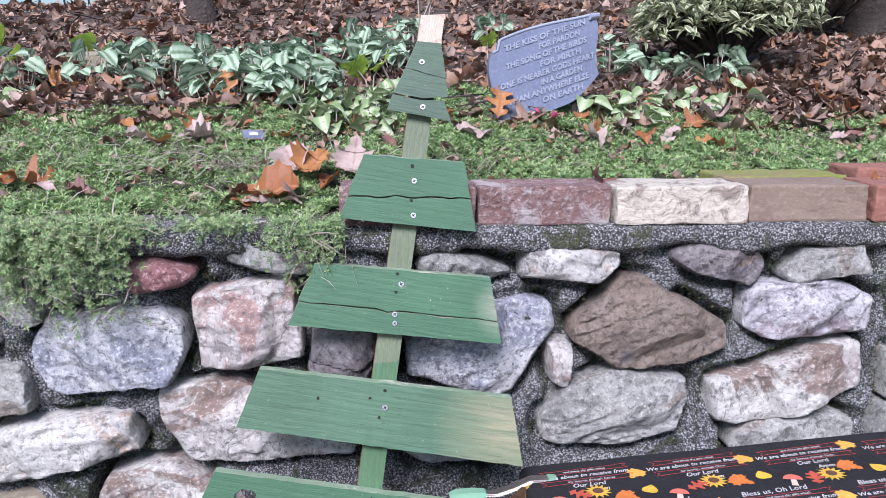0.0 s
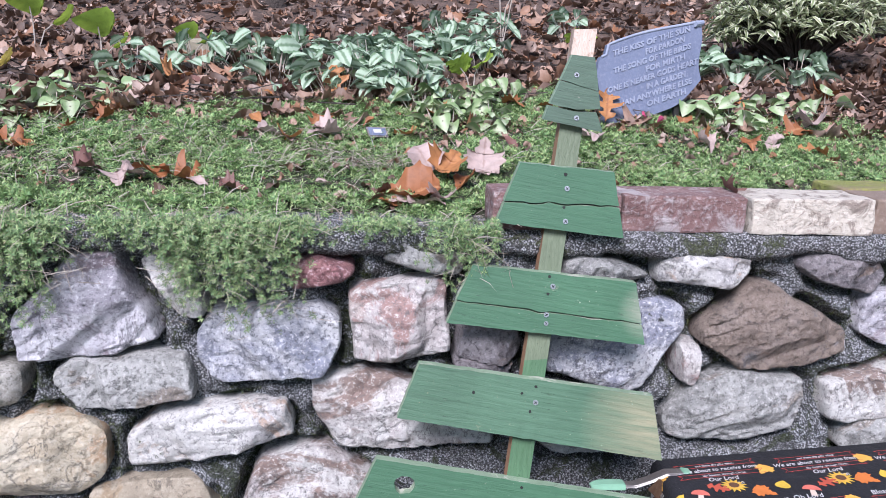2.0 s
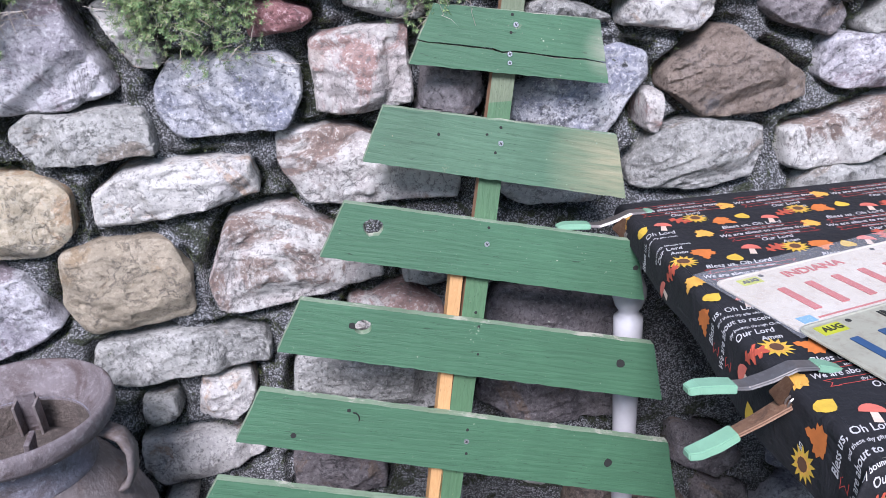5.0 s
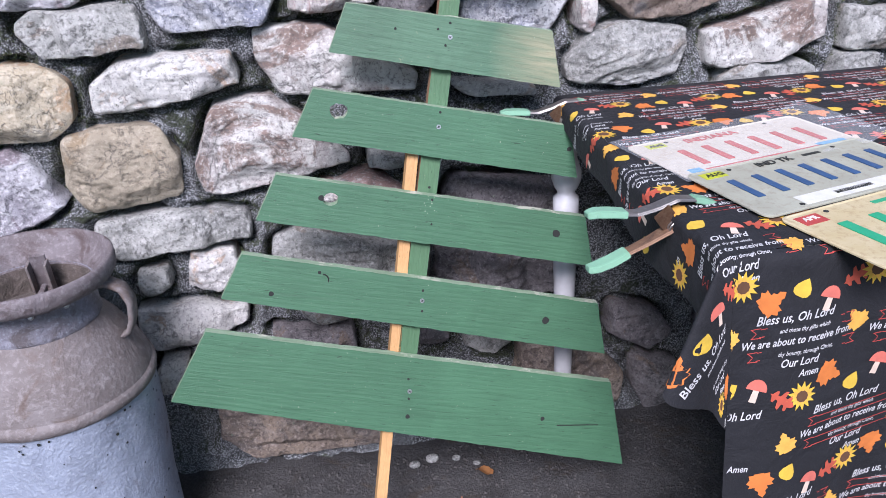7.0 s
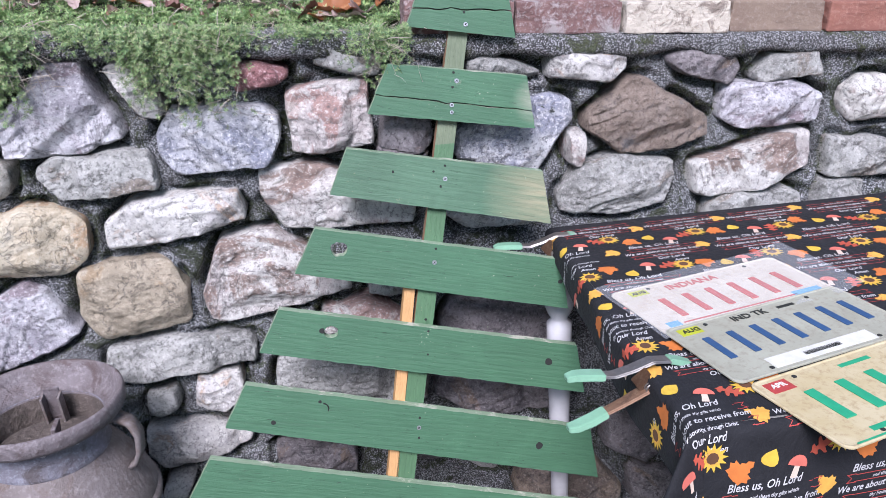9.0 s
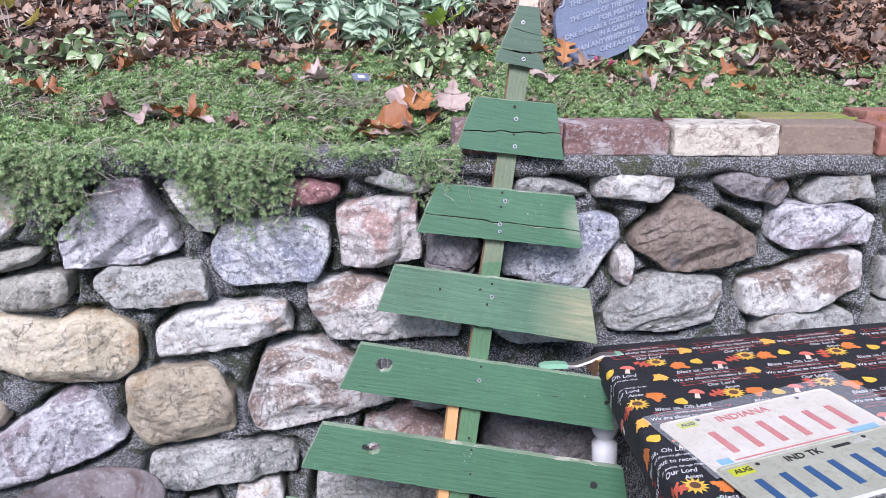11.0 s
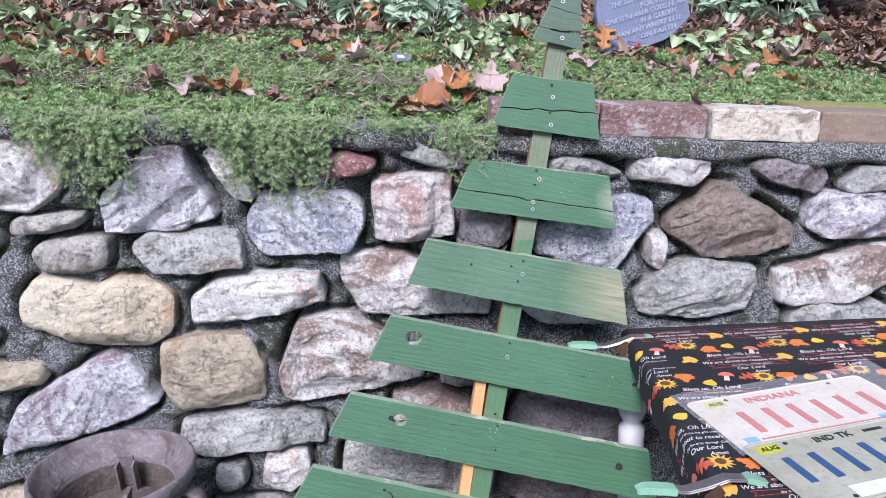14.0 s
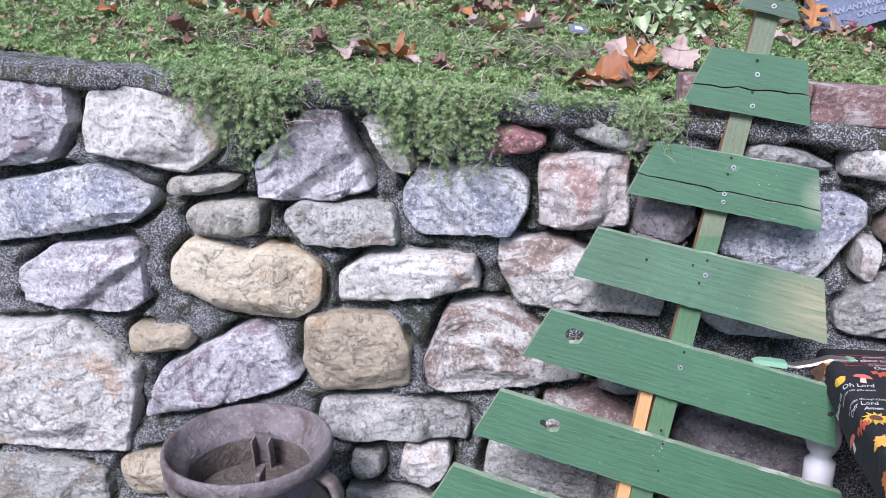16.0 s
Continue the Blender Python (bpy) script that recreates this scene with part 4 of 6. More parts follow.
# ---- garden plaque ----
def plaque():
    ob = tagged(new("garden_plaque"), "blue-grey cast plaque with a garden verse in raised letters", "plaque")
    ob.matrix_basis = pose(0.366, 1.69, 1.332, -8, 0, 4)
    w, h = 0.215, 0.166
    top = lambda x: h / 2 - 0.006 + 0.008 * math.sin((x / w + 0.5) * math.pi * 1.15 + 0.5) - (0.018 if x < -w / 2 + 0.014 else 0)
    low = lambda x: -h / 2 + 0.004 + 0.008 * math.sin((x / w + 0.5) * math.pi) * -1 + (0.03 * max(0, (x - 0.045) / 0.062) ** 1.5)
    side = lambda t: 0.005 * math.sin(t * math.pi * 2)
    xs = np.linspace(-w / 2, w / 2, 40)
    loop = [(x, top(x)) for x in xs] + [(w / 2 + side(t), top(w / 2) + (low(w / 2) - top(w / 2)) * t) for t in np.linspace(0.1, 0.9, 8)]
    loop += [(x, low(x)) for x in xs[::-1]] + [(-w / 2 - 0.004 + side(t), low(-w / 2) + (top(-w / 2) - low(-w / 2)) * t) for t in np.linspace(0.1, 0.9, 8)]
    bm = bmesh.new()
    face = bm.faces.new([bm.verts.new((x, 0.007, z)) for x, z in loop])
    r = bmesh.ops.extrude_face_region(bm, geom=[face])
    bmesh.ops.translate(bm, verts=[g for g in r["geom"] if isinstance(g, bmesh.types.BMVert)], vec=(0, -0.018, 0))
    bmesh.ops.recalc_face_normals(bm, faces=bm.faces[:])
    part("tablet", bm, SLATE, ob)
    ring = [(x * 0.985, -0.01, z * 0.985) for x, z in loop[:41]]
    part("scroll_edge", tube(ring, 0.0032, 8), SLATE_WORN_LIT, ob, "worn rolled top edge", True)
    part("scroll_curl", rod((w / 2 - 0.012, -0.014, top(w / 2) - 0.004), (w / 2 + 0.008, -0.006, top(w / 2) - 0.006), 0.006), SLATE_WORN_LIT, ob)
    lines = ["THE KISS OF THE SUN", "FOR PARDON", "THE SONG OF THE BIRDS", "FOR MIRTH", "ONE IS NEARER GODS HEART", "IN A GARDEN", "THAN ANYWHERE ELSE", "ON EARTH"]
    for i, words in enumerate(lines):
        v, f = text_shape(words, 0.016, 0, 0.0022, bold=0.0005)
        wide = max(p[0] for p in v) - min(p[0] for p in v)
        k = min(1.15, (0.196 if i == 4 else 0.168 if i % 2 == 0 else 0.085) / wide)
        x0, z0 = 0.002 if i % 2 == 0 else 0.03, h / 2 - 0.027 - i * 0.0175
        # letters paler than the tablet: light on their relief, painted in
        mesh_part("lettering", solid("lettering", [(x0 + p[0] * k, -0.0095 - p[2] - 0.0015, z0 + p[1]) for p in v], f, SLATE_WORN_LIT), ob, "raised capital letters")
    for x in (-0.06, 0.055):
        part("stake", slab((x - 0.006, -0.004, -0.2), (x + 0.006, 0.004, -h / 2 + 0.005), 0.001), BLACK, ob)
    for o in ob.children:
        o.data.transform(Matrix(((1, 0, 0, 0), (0, 1, 0, 0), (0.27, 0, 1, 0), (0, 0, 0, 1))))


plaque()

# small plant tag
tag = tagged(new("plant_tag"), "small grey metal plant tag on wire legs", "plant tag")
tag.matrix_basis = pose(-0.20, 1.56, hill(-0.2, 1.56) + 0.022, -50, 6, 20)
part("tag_plate", slab((-0.02, -0.001, -0.013), (0.02, 0.001, 0.013), 0.0008), IRON, tag)
part("card", slab((-0.017, -0.0018, -0.010), (0.017, -0.0012, 0.010)), SLATE, tag, "dark printed card")
part("sticker", slab((-0.008, -0.0028, -0.004), (0.008, -0.002, 0.005)), INK["white"], tag)
for x in (-0.016, 0.016):
    part("leg", rod((x, 0, -0.012), (x, 0.004, -0.06), 0.001), STEEL, tag)


# ---- single fallen leaves ----
def fallen(x, y, kind, size, material, label, heading=0, lean=0, tip=0, lift=0.016, seed=0, cup=0.55, bend=0.25, spin=0.0):
    z = (hill(x, y) if y > 1.22 else wall_top(x)) + lift + 0.003
    one_leaf("fallen_leaf", kind, size * 0.8, material, (x, y, z), label, heading, tip, lean, cup, bend, 0.12, seed, spin)


RUSSET, PINKISH, DARKISH, ORANGISH = "curled russet oak leaf on the groundcover", "curled pinkish dry leaf on the groundcover", "dark shrivelled leaf on the groundcover", "orange-brown dry leaf on the groundcover"
fallen(-0.15, 1.32, "toothed", 0.135, OAK, "curled russet leaf on a small heap of leaves", 0, 20, 0, 0.022, 1, 0.5, 0.12, 172)
fallen(-0.085, 1.385, "maple", 0.085, ORANGE, "orange curled maple leaf on a small heap of leaves", 0, 40, 0, 0.04, 2, 0.8, 0.2, 60)
fallen(-0.125, 1.40, "toothed", 0.10, PINK, "pale pink curled leaf on a small heap of leaves", 0, 40, 0, 0.04, 3, 0.6, 0.2, 110)
fallen(-0.17, 1.29, "oval", 0.075, PINK, "pale dry leaf at the edge of the heap", 10, 5, 10, 0.02, 4)
fallen(-0.12, 1.29, "oval", 0.07, PINK, "pale dry leaf at the edge of the heap", 150, 10, -10, 0.018, 5)
fallen(-0.205, 1.325, "toothed", 0.06, PURPLE, "dark dry leaf at the edge of the heap", 200, 20, 10, 0.018, 6)
fallen(-0.02, 1.42, "maple", 0.085, PINK, "upright pinkish maple leaf beside a green board", 0, 62, 0, 0.036, 7, 0.3, 0.1, 80)
fallen(-0.53, 1.37, "oak", 0.13, OAK, RUSSET, 20, 12, 8, 0.024, 8, 0.7)
fallen(-0.565, 1.36, "oak", 0.09, OAK, RUSSET, 150, 10, -20, 0.028, 9)
fallen(-0.6, 1.37, "toothed", 0.06, PINK, PINKISH, 60, 20, 10, 0.02, 10)
fallen(-0.67, 1.385, "maple", 0.07, PURPLE, DARKISH, 30, 15, 10, 0.02, 11)
fallen(-0.69, 1.34, "toothed", 0.045, PINK, PINKISH, 100, 10, 10, 0.018, 12)
fallen(-0.85, 1.48, "oak", 0.13, OAK, RUSSET, 10, 10, 0, 0.03, 13)
fallen(-0.44, 1.335, "maple", 0.055, PURPLE, DARKISH, 10, 15, 0, 0.018, 14)
fallen(-0.3, 1.365, "oval", 0.045, PINK, PINKISH, 30, 0, 0, 0.018, 15)
fallen(-0.275, 1.78, "oak", 0.105, ORANGE, "upright orange oak leaf among silver-leaved plants", 0, 60, 0, 0.034, 16, 0.2, 0.1, 100)
fallen(-0.31, 1.6, "oak", 0.10, OAK, RUSSET, 70, 20, -20, 0.025, 17)
fallen(-0.3, 1.56, "toothed", 0.07, PINK, PINKISH, -30, 10, 10, 0.02, 18)
fallen(0.265, 1.645, "oak", 0.10, ORANGE, "upright orange leaf beside the plaque", 0, 65, 0, 0.04, 19, 0.5, 0.15, 75)
fallen(0.19, 1.58, "toothed", 0.06, PINK, PINKISH, 10, 20, 0, 0.02, 20)
fallen(0.175, 1.62, "maple", 0.05, PURPLE, DARKISH, 90, 20, 0, 0.02, 21)
fallen(0.63, 1.6, "oak", 0.12, OAK, RUSSET, 10, 20, -12, 0.025, 22)
fallen(0.63, 1.52, "oak", 0.09, ORANGE, ORANGISH, -10, 0, 0, 0.02, 23)
fallen(0.56, 1.535, "oval", 0.07, PINK, PINKISH, 50, 10, -15, 0.02, 24)
fallen(0.24, 1.255, "oval", 0.055, PINK, "pale dry leaf lying on a brick", 20, 0, 0, 0.05, 25)
fallen(0.345, 1.235, "maple", 0.065, PURPLE, "dark red-brown leaf caught between bricks", 90, 50, -40, 0.07, 26)
fallen(-0.97, 1.43, "maple", 0.075, PURPLE, DARKISH, 40, 10, 10, 0.02, 27)
fallen(-0.93, 1.36, "oak", 0.075, PURPLE, DARKISH, 40, 10, 10, 0.02, 28)
fallen(-1.0, 1.58, "oak", 0.11, ORANGE, ORANGISH, 130, 15, 10, 0.02, 29)
fallen(-1.15, 1.5, "oak", 0.1, OAK, RUSSET, 30, 15, 10, 0.02, 30)
fallen(-0.95, 1.36, "lance", 0.1, PINK, "pale narrow dry leaf on the groundcover", 30, 15, 0, 0.02, 31)
fallen(-0.62, 1.87, "maple", 0.09, ORANGE, ORANGISH, 60, 30, 10, 0.03, 32)
fallen(1.0, 1.77, "maple", 0.07, ORANGE, ORANGISH, 60, 20, 10, 0.02, 33)
fallen(0.84, 1.86, "maple", 0.08, OAK, RUSSET, 60, 20, 10, 0.02, 34)
fallen(0.95, 1.58, "toothed", 0.07, PURPLE, DARKISH, 60, 20, 10, 0.02, 35)
fallen(0.8, 1.25, "oval", 0.06, OAK, "russet leaf lying on a brick", 30, 20, 10, 0.06, 36)
BLOOM = leafy("bright_pink_petal", (0.50, 0.06, 0.16), (0.62, 0.12, 0.24), through=0.3)
for x, y, a in ((0.335, 1.625, 20), (0.365, 1.61, 140)):
    one_leaf("petal", "heart", 0.016, BLOOM, (x, y, hill(x, y) + 0.035), "small bright pink petal beside the plaque", a, 20, 40, 0.4, 0.2, 0.05, 3)
r = random.Random(5)
for i in range(46):
    x, y = r.uniform(-1.3, 1.15), r.uniform(1.5, 1.85)
    m, l = r.choice(((PINK, PINKISH), (OAK, RUSSET), (ORANGE, ORANGISH), (PURPLE, DARKISH), (PINK, PINKISH)))
    fallen(x, y, r.choice(("oak", "toothed", "maple", "oval")), r.uniform(0.035, 0.075), m, l, r.uniform(0, 360), r.uniform(-30, 30), r.uniform(-30, 30), 0.022, 40 + i, r.uniform(0.3, 1.2))


for i, (x, y, size, m, l) in enumerate(((-0.19, 1.285, 0.06, OAK, RUSSET), (-0.15, 1.28, 0.05, PINK, PINKISH), (-0.11, 1.30, 0.06, PINK, PINKISH), (-0.21, 1.30, 0.05, PURPLE, DARKISH), (-0.06, 1.37, 0.06, OAK, RUSSET), (-0.62, 1.35, 0.055, PINK, PINKISH), (-0.5, 1.35, 0.05, PINK, PINKISH), (-0.4, 1.55, 0.06, PINK, PINKISH), (-0.36, 1.52, 0.055, ORANGE, ORANGISH))):
    fallen(x, y, ("oval", "toothed", "maple")[i % 3], size, m, l, 57 * i, 12, 8, 0.02, 90 + i, 0.6)


# ---- bricks along the wall's top ----
def brick(x0, x1, material, label, front=1.178, depth=0.095, height=0.056, lift=0.0, turn=0.0, seed=0):
    l = x1 - x0
    bm = slab((-l / 2, 0, 0), (l / 2, depth, height), 0.004)
    bmesh.ops.subdivide_edges(bm, edges=[e for e in bm.edges if e.calc_length() > 0.03], cuts=7, use_grid_fill=True)
    for v in bm.verts:
        p = v.co * 30 + Vector((seed * 9, 0, 0))
        v.co += 0.0022 * noise.noise_vector(p) + 0.0012 * noise.noise_vector(p * 3)
    bm.transform(pose((x0 + x1) / 2, front, wall_top((x0 + x1) / 2) + 0.011 + lift, 0, 3.7, turn))
    tagged(part("brick", bm, material), label, "brick", "bricks along the wall")


brick(-0.045, 0.148, PURPLE_BRICK, "weathered purple-brown brick on the wall's edge", seed=1, turn=-1)
brick(0.151, 0.345, PURPLE_BRICK, "weathered purple-brown brick on the wall's edge", seed=2)
brick(0.35, 0.549, CREAM_BRICK, "brick with flaking cream paint on the wall's edge", 1.172, seed=3, turn=1)
brick(0.553, 0.737, BROWN_BRICK, "plain brown brick on the wall's edge", 1.18, seed=4)
brick(0.745, 0.94, RED_BRICK, "dull red brick on the wall's edge", 1.176, seed=5)
brick(0.945, 1.14, PURPLE_BRICK, "weathered purple-brown brick on the wall's edge", 1.178, seed=6)
brick(0.55, 0.76, MOSS_BRICK, "moss-grown brick behind the edging", 1.277, 0.09, 0.05, 0.008, 1, seed=7)
brick(0.775, 0.97, RED_BRICK, "dull red brick behind the edging", 1.275, 0.09, 0.05, 0.02, 0, seed=8)


# ---- the board tree that leans on the wall ----
def lean_y(z):
    return 0.845 + 0.265 * z


def centre_x(z):
    return -0.204 + 0.221 * z


board_tree = tagged(new("wooden_tree"), "rustic Christmas tree of green-painted boards screwed to a batten", "wooden tree")


def ragged(loop, step=0.012, amount=0.0007, seed=0):
    """Walk round a loop of (x, z) in short, slightly uneven steps."""
    out = []
    for i, (a, b) in enumerate(zip(loop, loop[1:] + loop[:1])):
        n = max(1, int(math.hypot(b[0] - a[0], b[1] - a[1]) / step))
        for k in range(n):
            x, z = a[0] + (b[0] - a[0]) * k / n, a[1] + (b[1] - a[1]) * k / n
            j = 0 if k == 0 else amount
            out.append((x + j * noise.noise((x * 90, z * 90, seed)) * 1.5, z + j * 2 * noise.noise((x * 60, z * 60, seed + 5))))
    return out


def board(corners, material, label, holes=(), thick=0.014, seed=0, out=0.0):
    """A flat board in the leaning plane, with knot holes through it: corners and holes as (x, z)."""
    loops = [ragged(corners, seed=seed)]
    for hx, hz, hr in holes:
        loops.append([(hx + hr * (1 + 0.2 * noise.noise((a, hx * 50, 1))) * math.cos(a), hz + hr * (0.85 + 0.2 * noise.noise((a * 2, hz * 50, 3))) * math.sin(a)) for a in np.linspace(0, 2 * math.pi, 18, endpoint=False)])
    bm = bmesh.new()
    for loop in loops:
        vs = [bm.verts.new((x, lean_y(z) - out, z)) for x, z in loop]
        for a, b in zip(vs, vs[1:] + vs[:1]):
            bm.edges.new((a, b))
    bmesh.ops.triangle_fill(bm, edges=bm.edges[:], use_beauty=True)
    front = bm.faces[:]
    r = bmesh.ops.extrude_face_region(bm, geom=front)
    bmesh.ops.translate(bm, verts=[g for g in r["geom"] if isinstance(g, bmesh.types.BMVert)], vec=(0, thick, 0))
    bmesh.ops.recalc_face_normals(bm, faces=bm.faces[:])
    for f in bm.faces:
        f.material_index = 0 if abs(f.normal.y) > 0.8 else 1
    return part("board", bm, [material, EDGE], board_tree, label)


def screw(ob, x, z, r=0.0042):
    y = lean_y(z)
    tilt = Matrix.Translation((x, y - 0.0006, z)) @ pose(0, 0, 0, 90 - 14.8)
    bm = bmesh.new()
    bmesh.ops.create_cone(bm, cap_ends=True, segments=16, radius1=r, radius2=r * 0.85, depth=0.0016)
    bm.transform(tilt)
    s = part("screw", bm, STEEL, ob, "bright crosshead screw")
    a, b = slab((-r * 0.6, -r * 0.13, 0), (r * 0.6, r * 0.13, 0.0013)), slab((-r * 0.13, -r * 0.6, 0), (r * 0.13, r * 0.6, 0.0012))
    bm = join(a, b)
    bm.transform(tilt @ pose(0, 0, 0, 0, 0, 30))
    part("cross_slot", bm, BLACK, s)


def nick(ob, x, z, r=0.0023):
    bm = bmesh.new()
    # a flat black disc on the board: the shade inside a hole, as colour
    bmesh.ops.create_circle(bm, cap_ends=True, segments=9, radius=r)
    for v in bm.verts:
        v.co *= 1 + 0.35 * noise.noise(v.co * 700 + Vector((x * 99, z * 99, 0)))
    bm.transform(Matrix.Translation((x, lean_y(z) - 0.0005, z)) @ pose(0, 0, 0, 90 - 14.8))
    part("nail_hole", bm, BLACK, ob)


def split_board(corners, cut, material, label, seed):
    """A board cracked along its length: cut = how far down the left and the right end the crack lies."""
    tl, tr, br, bl = corners
    at = lambda a, b, k: (a[0] + (b[0] - a[0]) * k, a[1] + (b[1] - a[1]) * k)
    le, re = at(tl, bl, cut[0]), at(tr, br, cut[1])
    crack = []
    for i in range(19):
        x, z = at(le, re, i / 18)
        crack.append((x, z + 0.003 * noise.noise((x * 40, seed, 1)) + 0.0015 * noise.noise((x * 120, seed, 2))))
    gap = lambda i: 0.0007 + 0.0011 * max(0, noise.noise((i * 0.5, seed, 6)) + 0.5)
    upper = [tl, tr] + [(x, z + gap(i)) for i, (x, z) in enumerate(crack)][::-1]
    lower = [(x, z - gap(i)) for i, (x, z) in enumerate(crack)] + [br, bl]
    return board(upper, material, label, seed=seed), board(lower, material, label, seed=seed + 1)


SPLIT, WHOLE = "green-painted board, split along its grain", "green-painted board with pale worn edges"
tip = [(0.083, 1.381), (0.116, 1.376), (0.121, 1.269), (0.034, 1.291)]
mid = lambda a, b, k: (a[0] + (b[0] - a[0]) * k, a[1] + (b[1] - a[1]) * k)
l1, r1, l2, r2 = mid(tip[0], tip[3], 0.40), mid(tip[1], tip[2], 0.46), mid(tip[0], tip[3], 0.77), mid(tip[1], tip[2], 0.70)
t1 = board([tip[0], tip[1], (r1[0], r1[1] + 0.001), (l1[0], l1[1] + 0.001)], GREEN_OLD, "grey-green tip board, split", seed=1)
t2 = board([l1, r1, (r2[0], r2[1] + 0.0015), (0.083, 1.303), (l2[0], l2[1] + 0.001)], GREEN_OLD, "grey-green tip board, split", seed=2)
t3 = board([(l2[0] - 0.002, l2[1] - 0.001), (0.083, 1.300), (r2[0] - 0.006, r2[1] - 0.0035), tip[2], tip[3]], GREEN_OLD, "grey-green tip board, split", seed=3)
screw(t1, 0.087, 1.352), screw(t3, 0.083, 1.291)
b2 = split_board([(-0.003, 1.232), (0.135, 1.212), (0.143, 1.118), (-0.044, 1.150)], (0.66, 0.52), GREEN, SPLIT, 4)
screw(b2[0], 0.063, 1.192), screw(b2[1], 0.058, 1.146), nick(b2[0], 0.062, 1.212, 0.0028), nick(b2[1], 0.057, 1.166)
b3 = split_board([(-0.081, 1.092), (0.158, 1.054), (0.165, 0.966), (-0.123, 1.014)], (0.62, 0.66), GREEN_TORN, SPLIT, 6)
screw(b3[0], 0.034, 1.056), screw(b3[1], 0.022, 1.017), screw(b3[1], 0.021, 1.005, 0.0036), nick(b3[0], 0.026, 1.046)
nick(b3[0], 0.03, 1.07)
b4 = board([(-0.165, 0.960), (0.173, 0.893), (0.181, 0.802), (-0.201, 0.888)], GREEN_FADED, "green-painted board, faded to bare wood at one end", seed=8)
screw(b4, -0.001, 0.896), nick(b4, -0.09, 0.916), nick(b4, -0.01, 0.884), nick(b4, 0.001, 0.918), nick(b4, -0.02, 0.91, 0.002)
b5 = board([(-0.233, 0.834), (0.194, 0.738), (0.201, 0.651), (-0.275, 0.763)], GREEN, "green-painted board with a knot hole", ((-0.196, 0.796, 0.0145),), seed=9)
screw(b5, -0.033, 0.757), nick(b5, -0.028, 0.78), nick(b5, 0.19, 0.70, 0.004)
b6 = board([(-0.309, 0.706), (0.212, 0.583), (0.220, 0.497), (-0.350, 0.637)], GREEN, "green-painted board with two knot holes", ((-0.225, 0.658, 0.0125),), seed=10)
# right-hand knot holes here and on b7 are black discs painting their shadow
nick(b6, 0.158, 0.561, 0.0068), nick(b6, -0.24, 0.662, 0.005), nick(b6, -0.055, 0.640), nick(b6, -0.06, 0.60, 0.002), nick(b6, -0.058, 0.661)
b7 = board([(-0.380, 0.585), (0.226, 0.430), (0.234, 0.338), (-0.423, 0.516)], GREEN, "green-painted board with a small knot hole", seed=11)
nick(b7, 0.128, 0.411, 0.0066), screw(b7, -0.088, 0.473), nick(b7, -0.341, 0.515, 0.0045), nick(b7, -0.085, 0.49), nick(b7, -0.09, 0.455)
nick(b7, -0.257, 0.541, 0.003)
b8 = board([(-0.456, 0.465), (0.242, 0.284), (0.257, 0.127), (-0.528, 0.355)], GREEN, "wide green-painted bottom board, cracked at one end", seed=12)
screw(b8, -0.125, 0.318), nick(b8, -0.125, 0.34), nick(b8, -0.128, 0.305), nick(b8, -0.133, 0.274, 0.004), nick(b8, 0.11, 0.235, 0.004)
# the end crack in the bottom board
part("crack", slab((-0.055, -0.0004, -0.0008), (0.055, 0.0004, 0.0008), 0, Matrix.Translation((0.19, lean_y(0.212) - 0.0006, 0.212)) @ pose(0, 0, 0, -14.8, 9)), BLACK, b8)
part("knot_ring", tube([(-0.252 + 0.009 * math.cos(a), lean_y(0.528) - 0.0006, 0.528 + 0.011 * math.sin(a)) for a in np.linspace(-1.9, 1.5, 9)], 0.0011, 5), BLACK, b7)



def chips(ob, x, z, count, spread, seed):
    """Flecks where the paint has come off."""
    r = random.Random(seed)
    for _ in range(count):
        px, pz, s = x + r.gauss(0, spread), z + r.gauss(0, spread * 0.6), r.uniform(0.0004, 0.0013)
        bm = bmesh.new()
        bm.faces.new([bm.verts.new((s * r.uniform(0.5, 1.6) * math.cos(a), s * r.uniform(0.5, 1.2) * math.sin(a), 0)) for a in (0, 1.1, 2.2, 3.3, 4.3, 5.3)])
        bm.transform(Matrix.Translation((px, lean_y(pz) - 0.0005, pz)) @ pose(0, 0, 0, 90 - 14.8))
        part("paint_chip", bm, EDGE, ob)


chips(b6, -0.058, 0.635, 22, 0.012, 1), chips(b8, 0.06, 0.2, 8, 0.05, 2), chips(b4, 0.1, 0.85, 8, 0.05, 3), chips(b5, 0.1, 0.72, 6, 0.07, 4), chips(b7, 0.0, 0.44, 10, 0.1, 5), chips(b3[0], 0.1, 1.05, 8, 0.05, 6), chips(b8, -0.2, 0.33, 10, 0.12, 7)


def batten(name, line, half, depth, zs, mats, label, pick):
    """A straight strip behind the boards, its faces given their material by pick(step, side)."""
    bm = bmesh.new()
    rows = []
    for z in zs:
        x, y = line(z), lean_y(z) + 0.0148
        rows.append([bm.verts.new(p) for p in ((x - half, y, z), (x + half, y, z), (x + half, y + depth, z), (x - half, y + depth, z))])
    for k, (a, b) in enumerate(zip(rows, rows[1:])):
        for i in range(4):
            bm.faces.new((a[i], a[(i + 1) % 4], b[(i + 1) % 4], b[i])).material_index = pick(k, i)
    bm.faces.new(rows[0][::-1]), bm.faces.new(rows[-1])
    return part(name, bm, mats, board_tree, label)


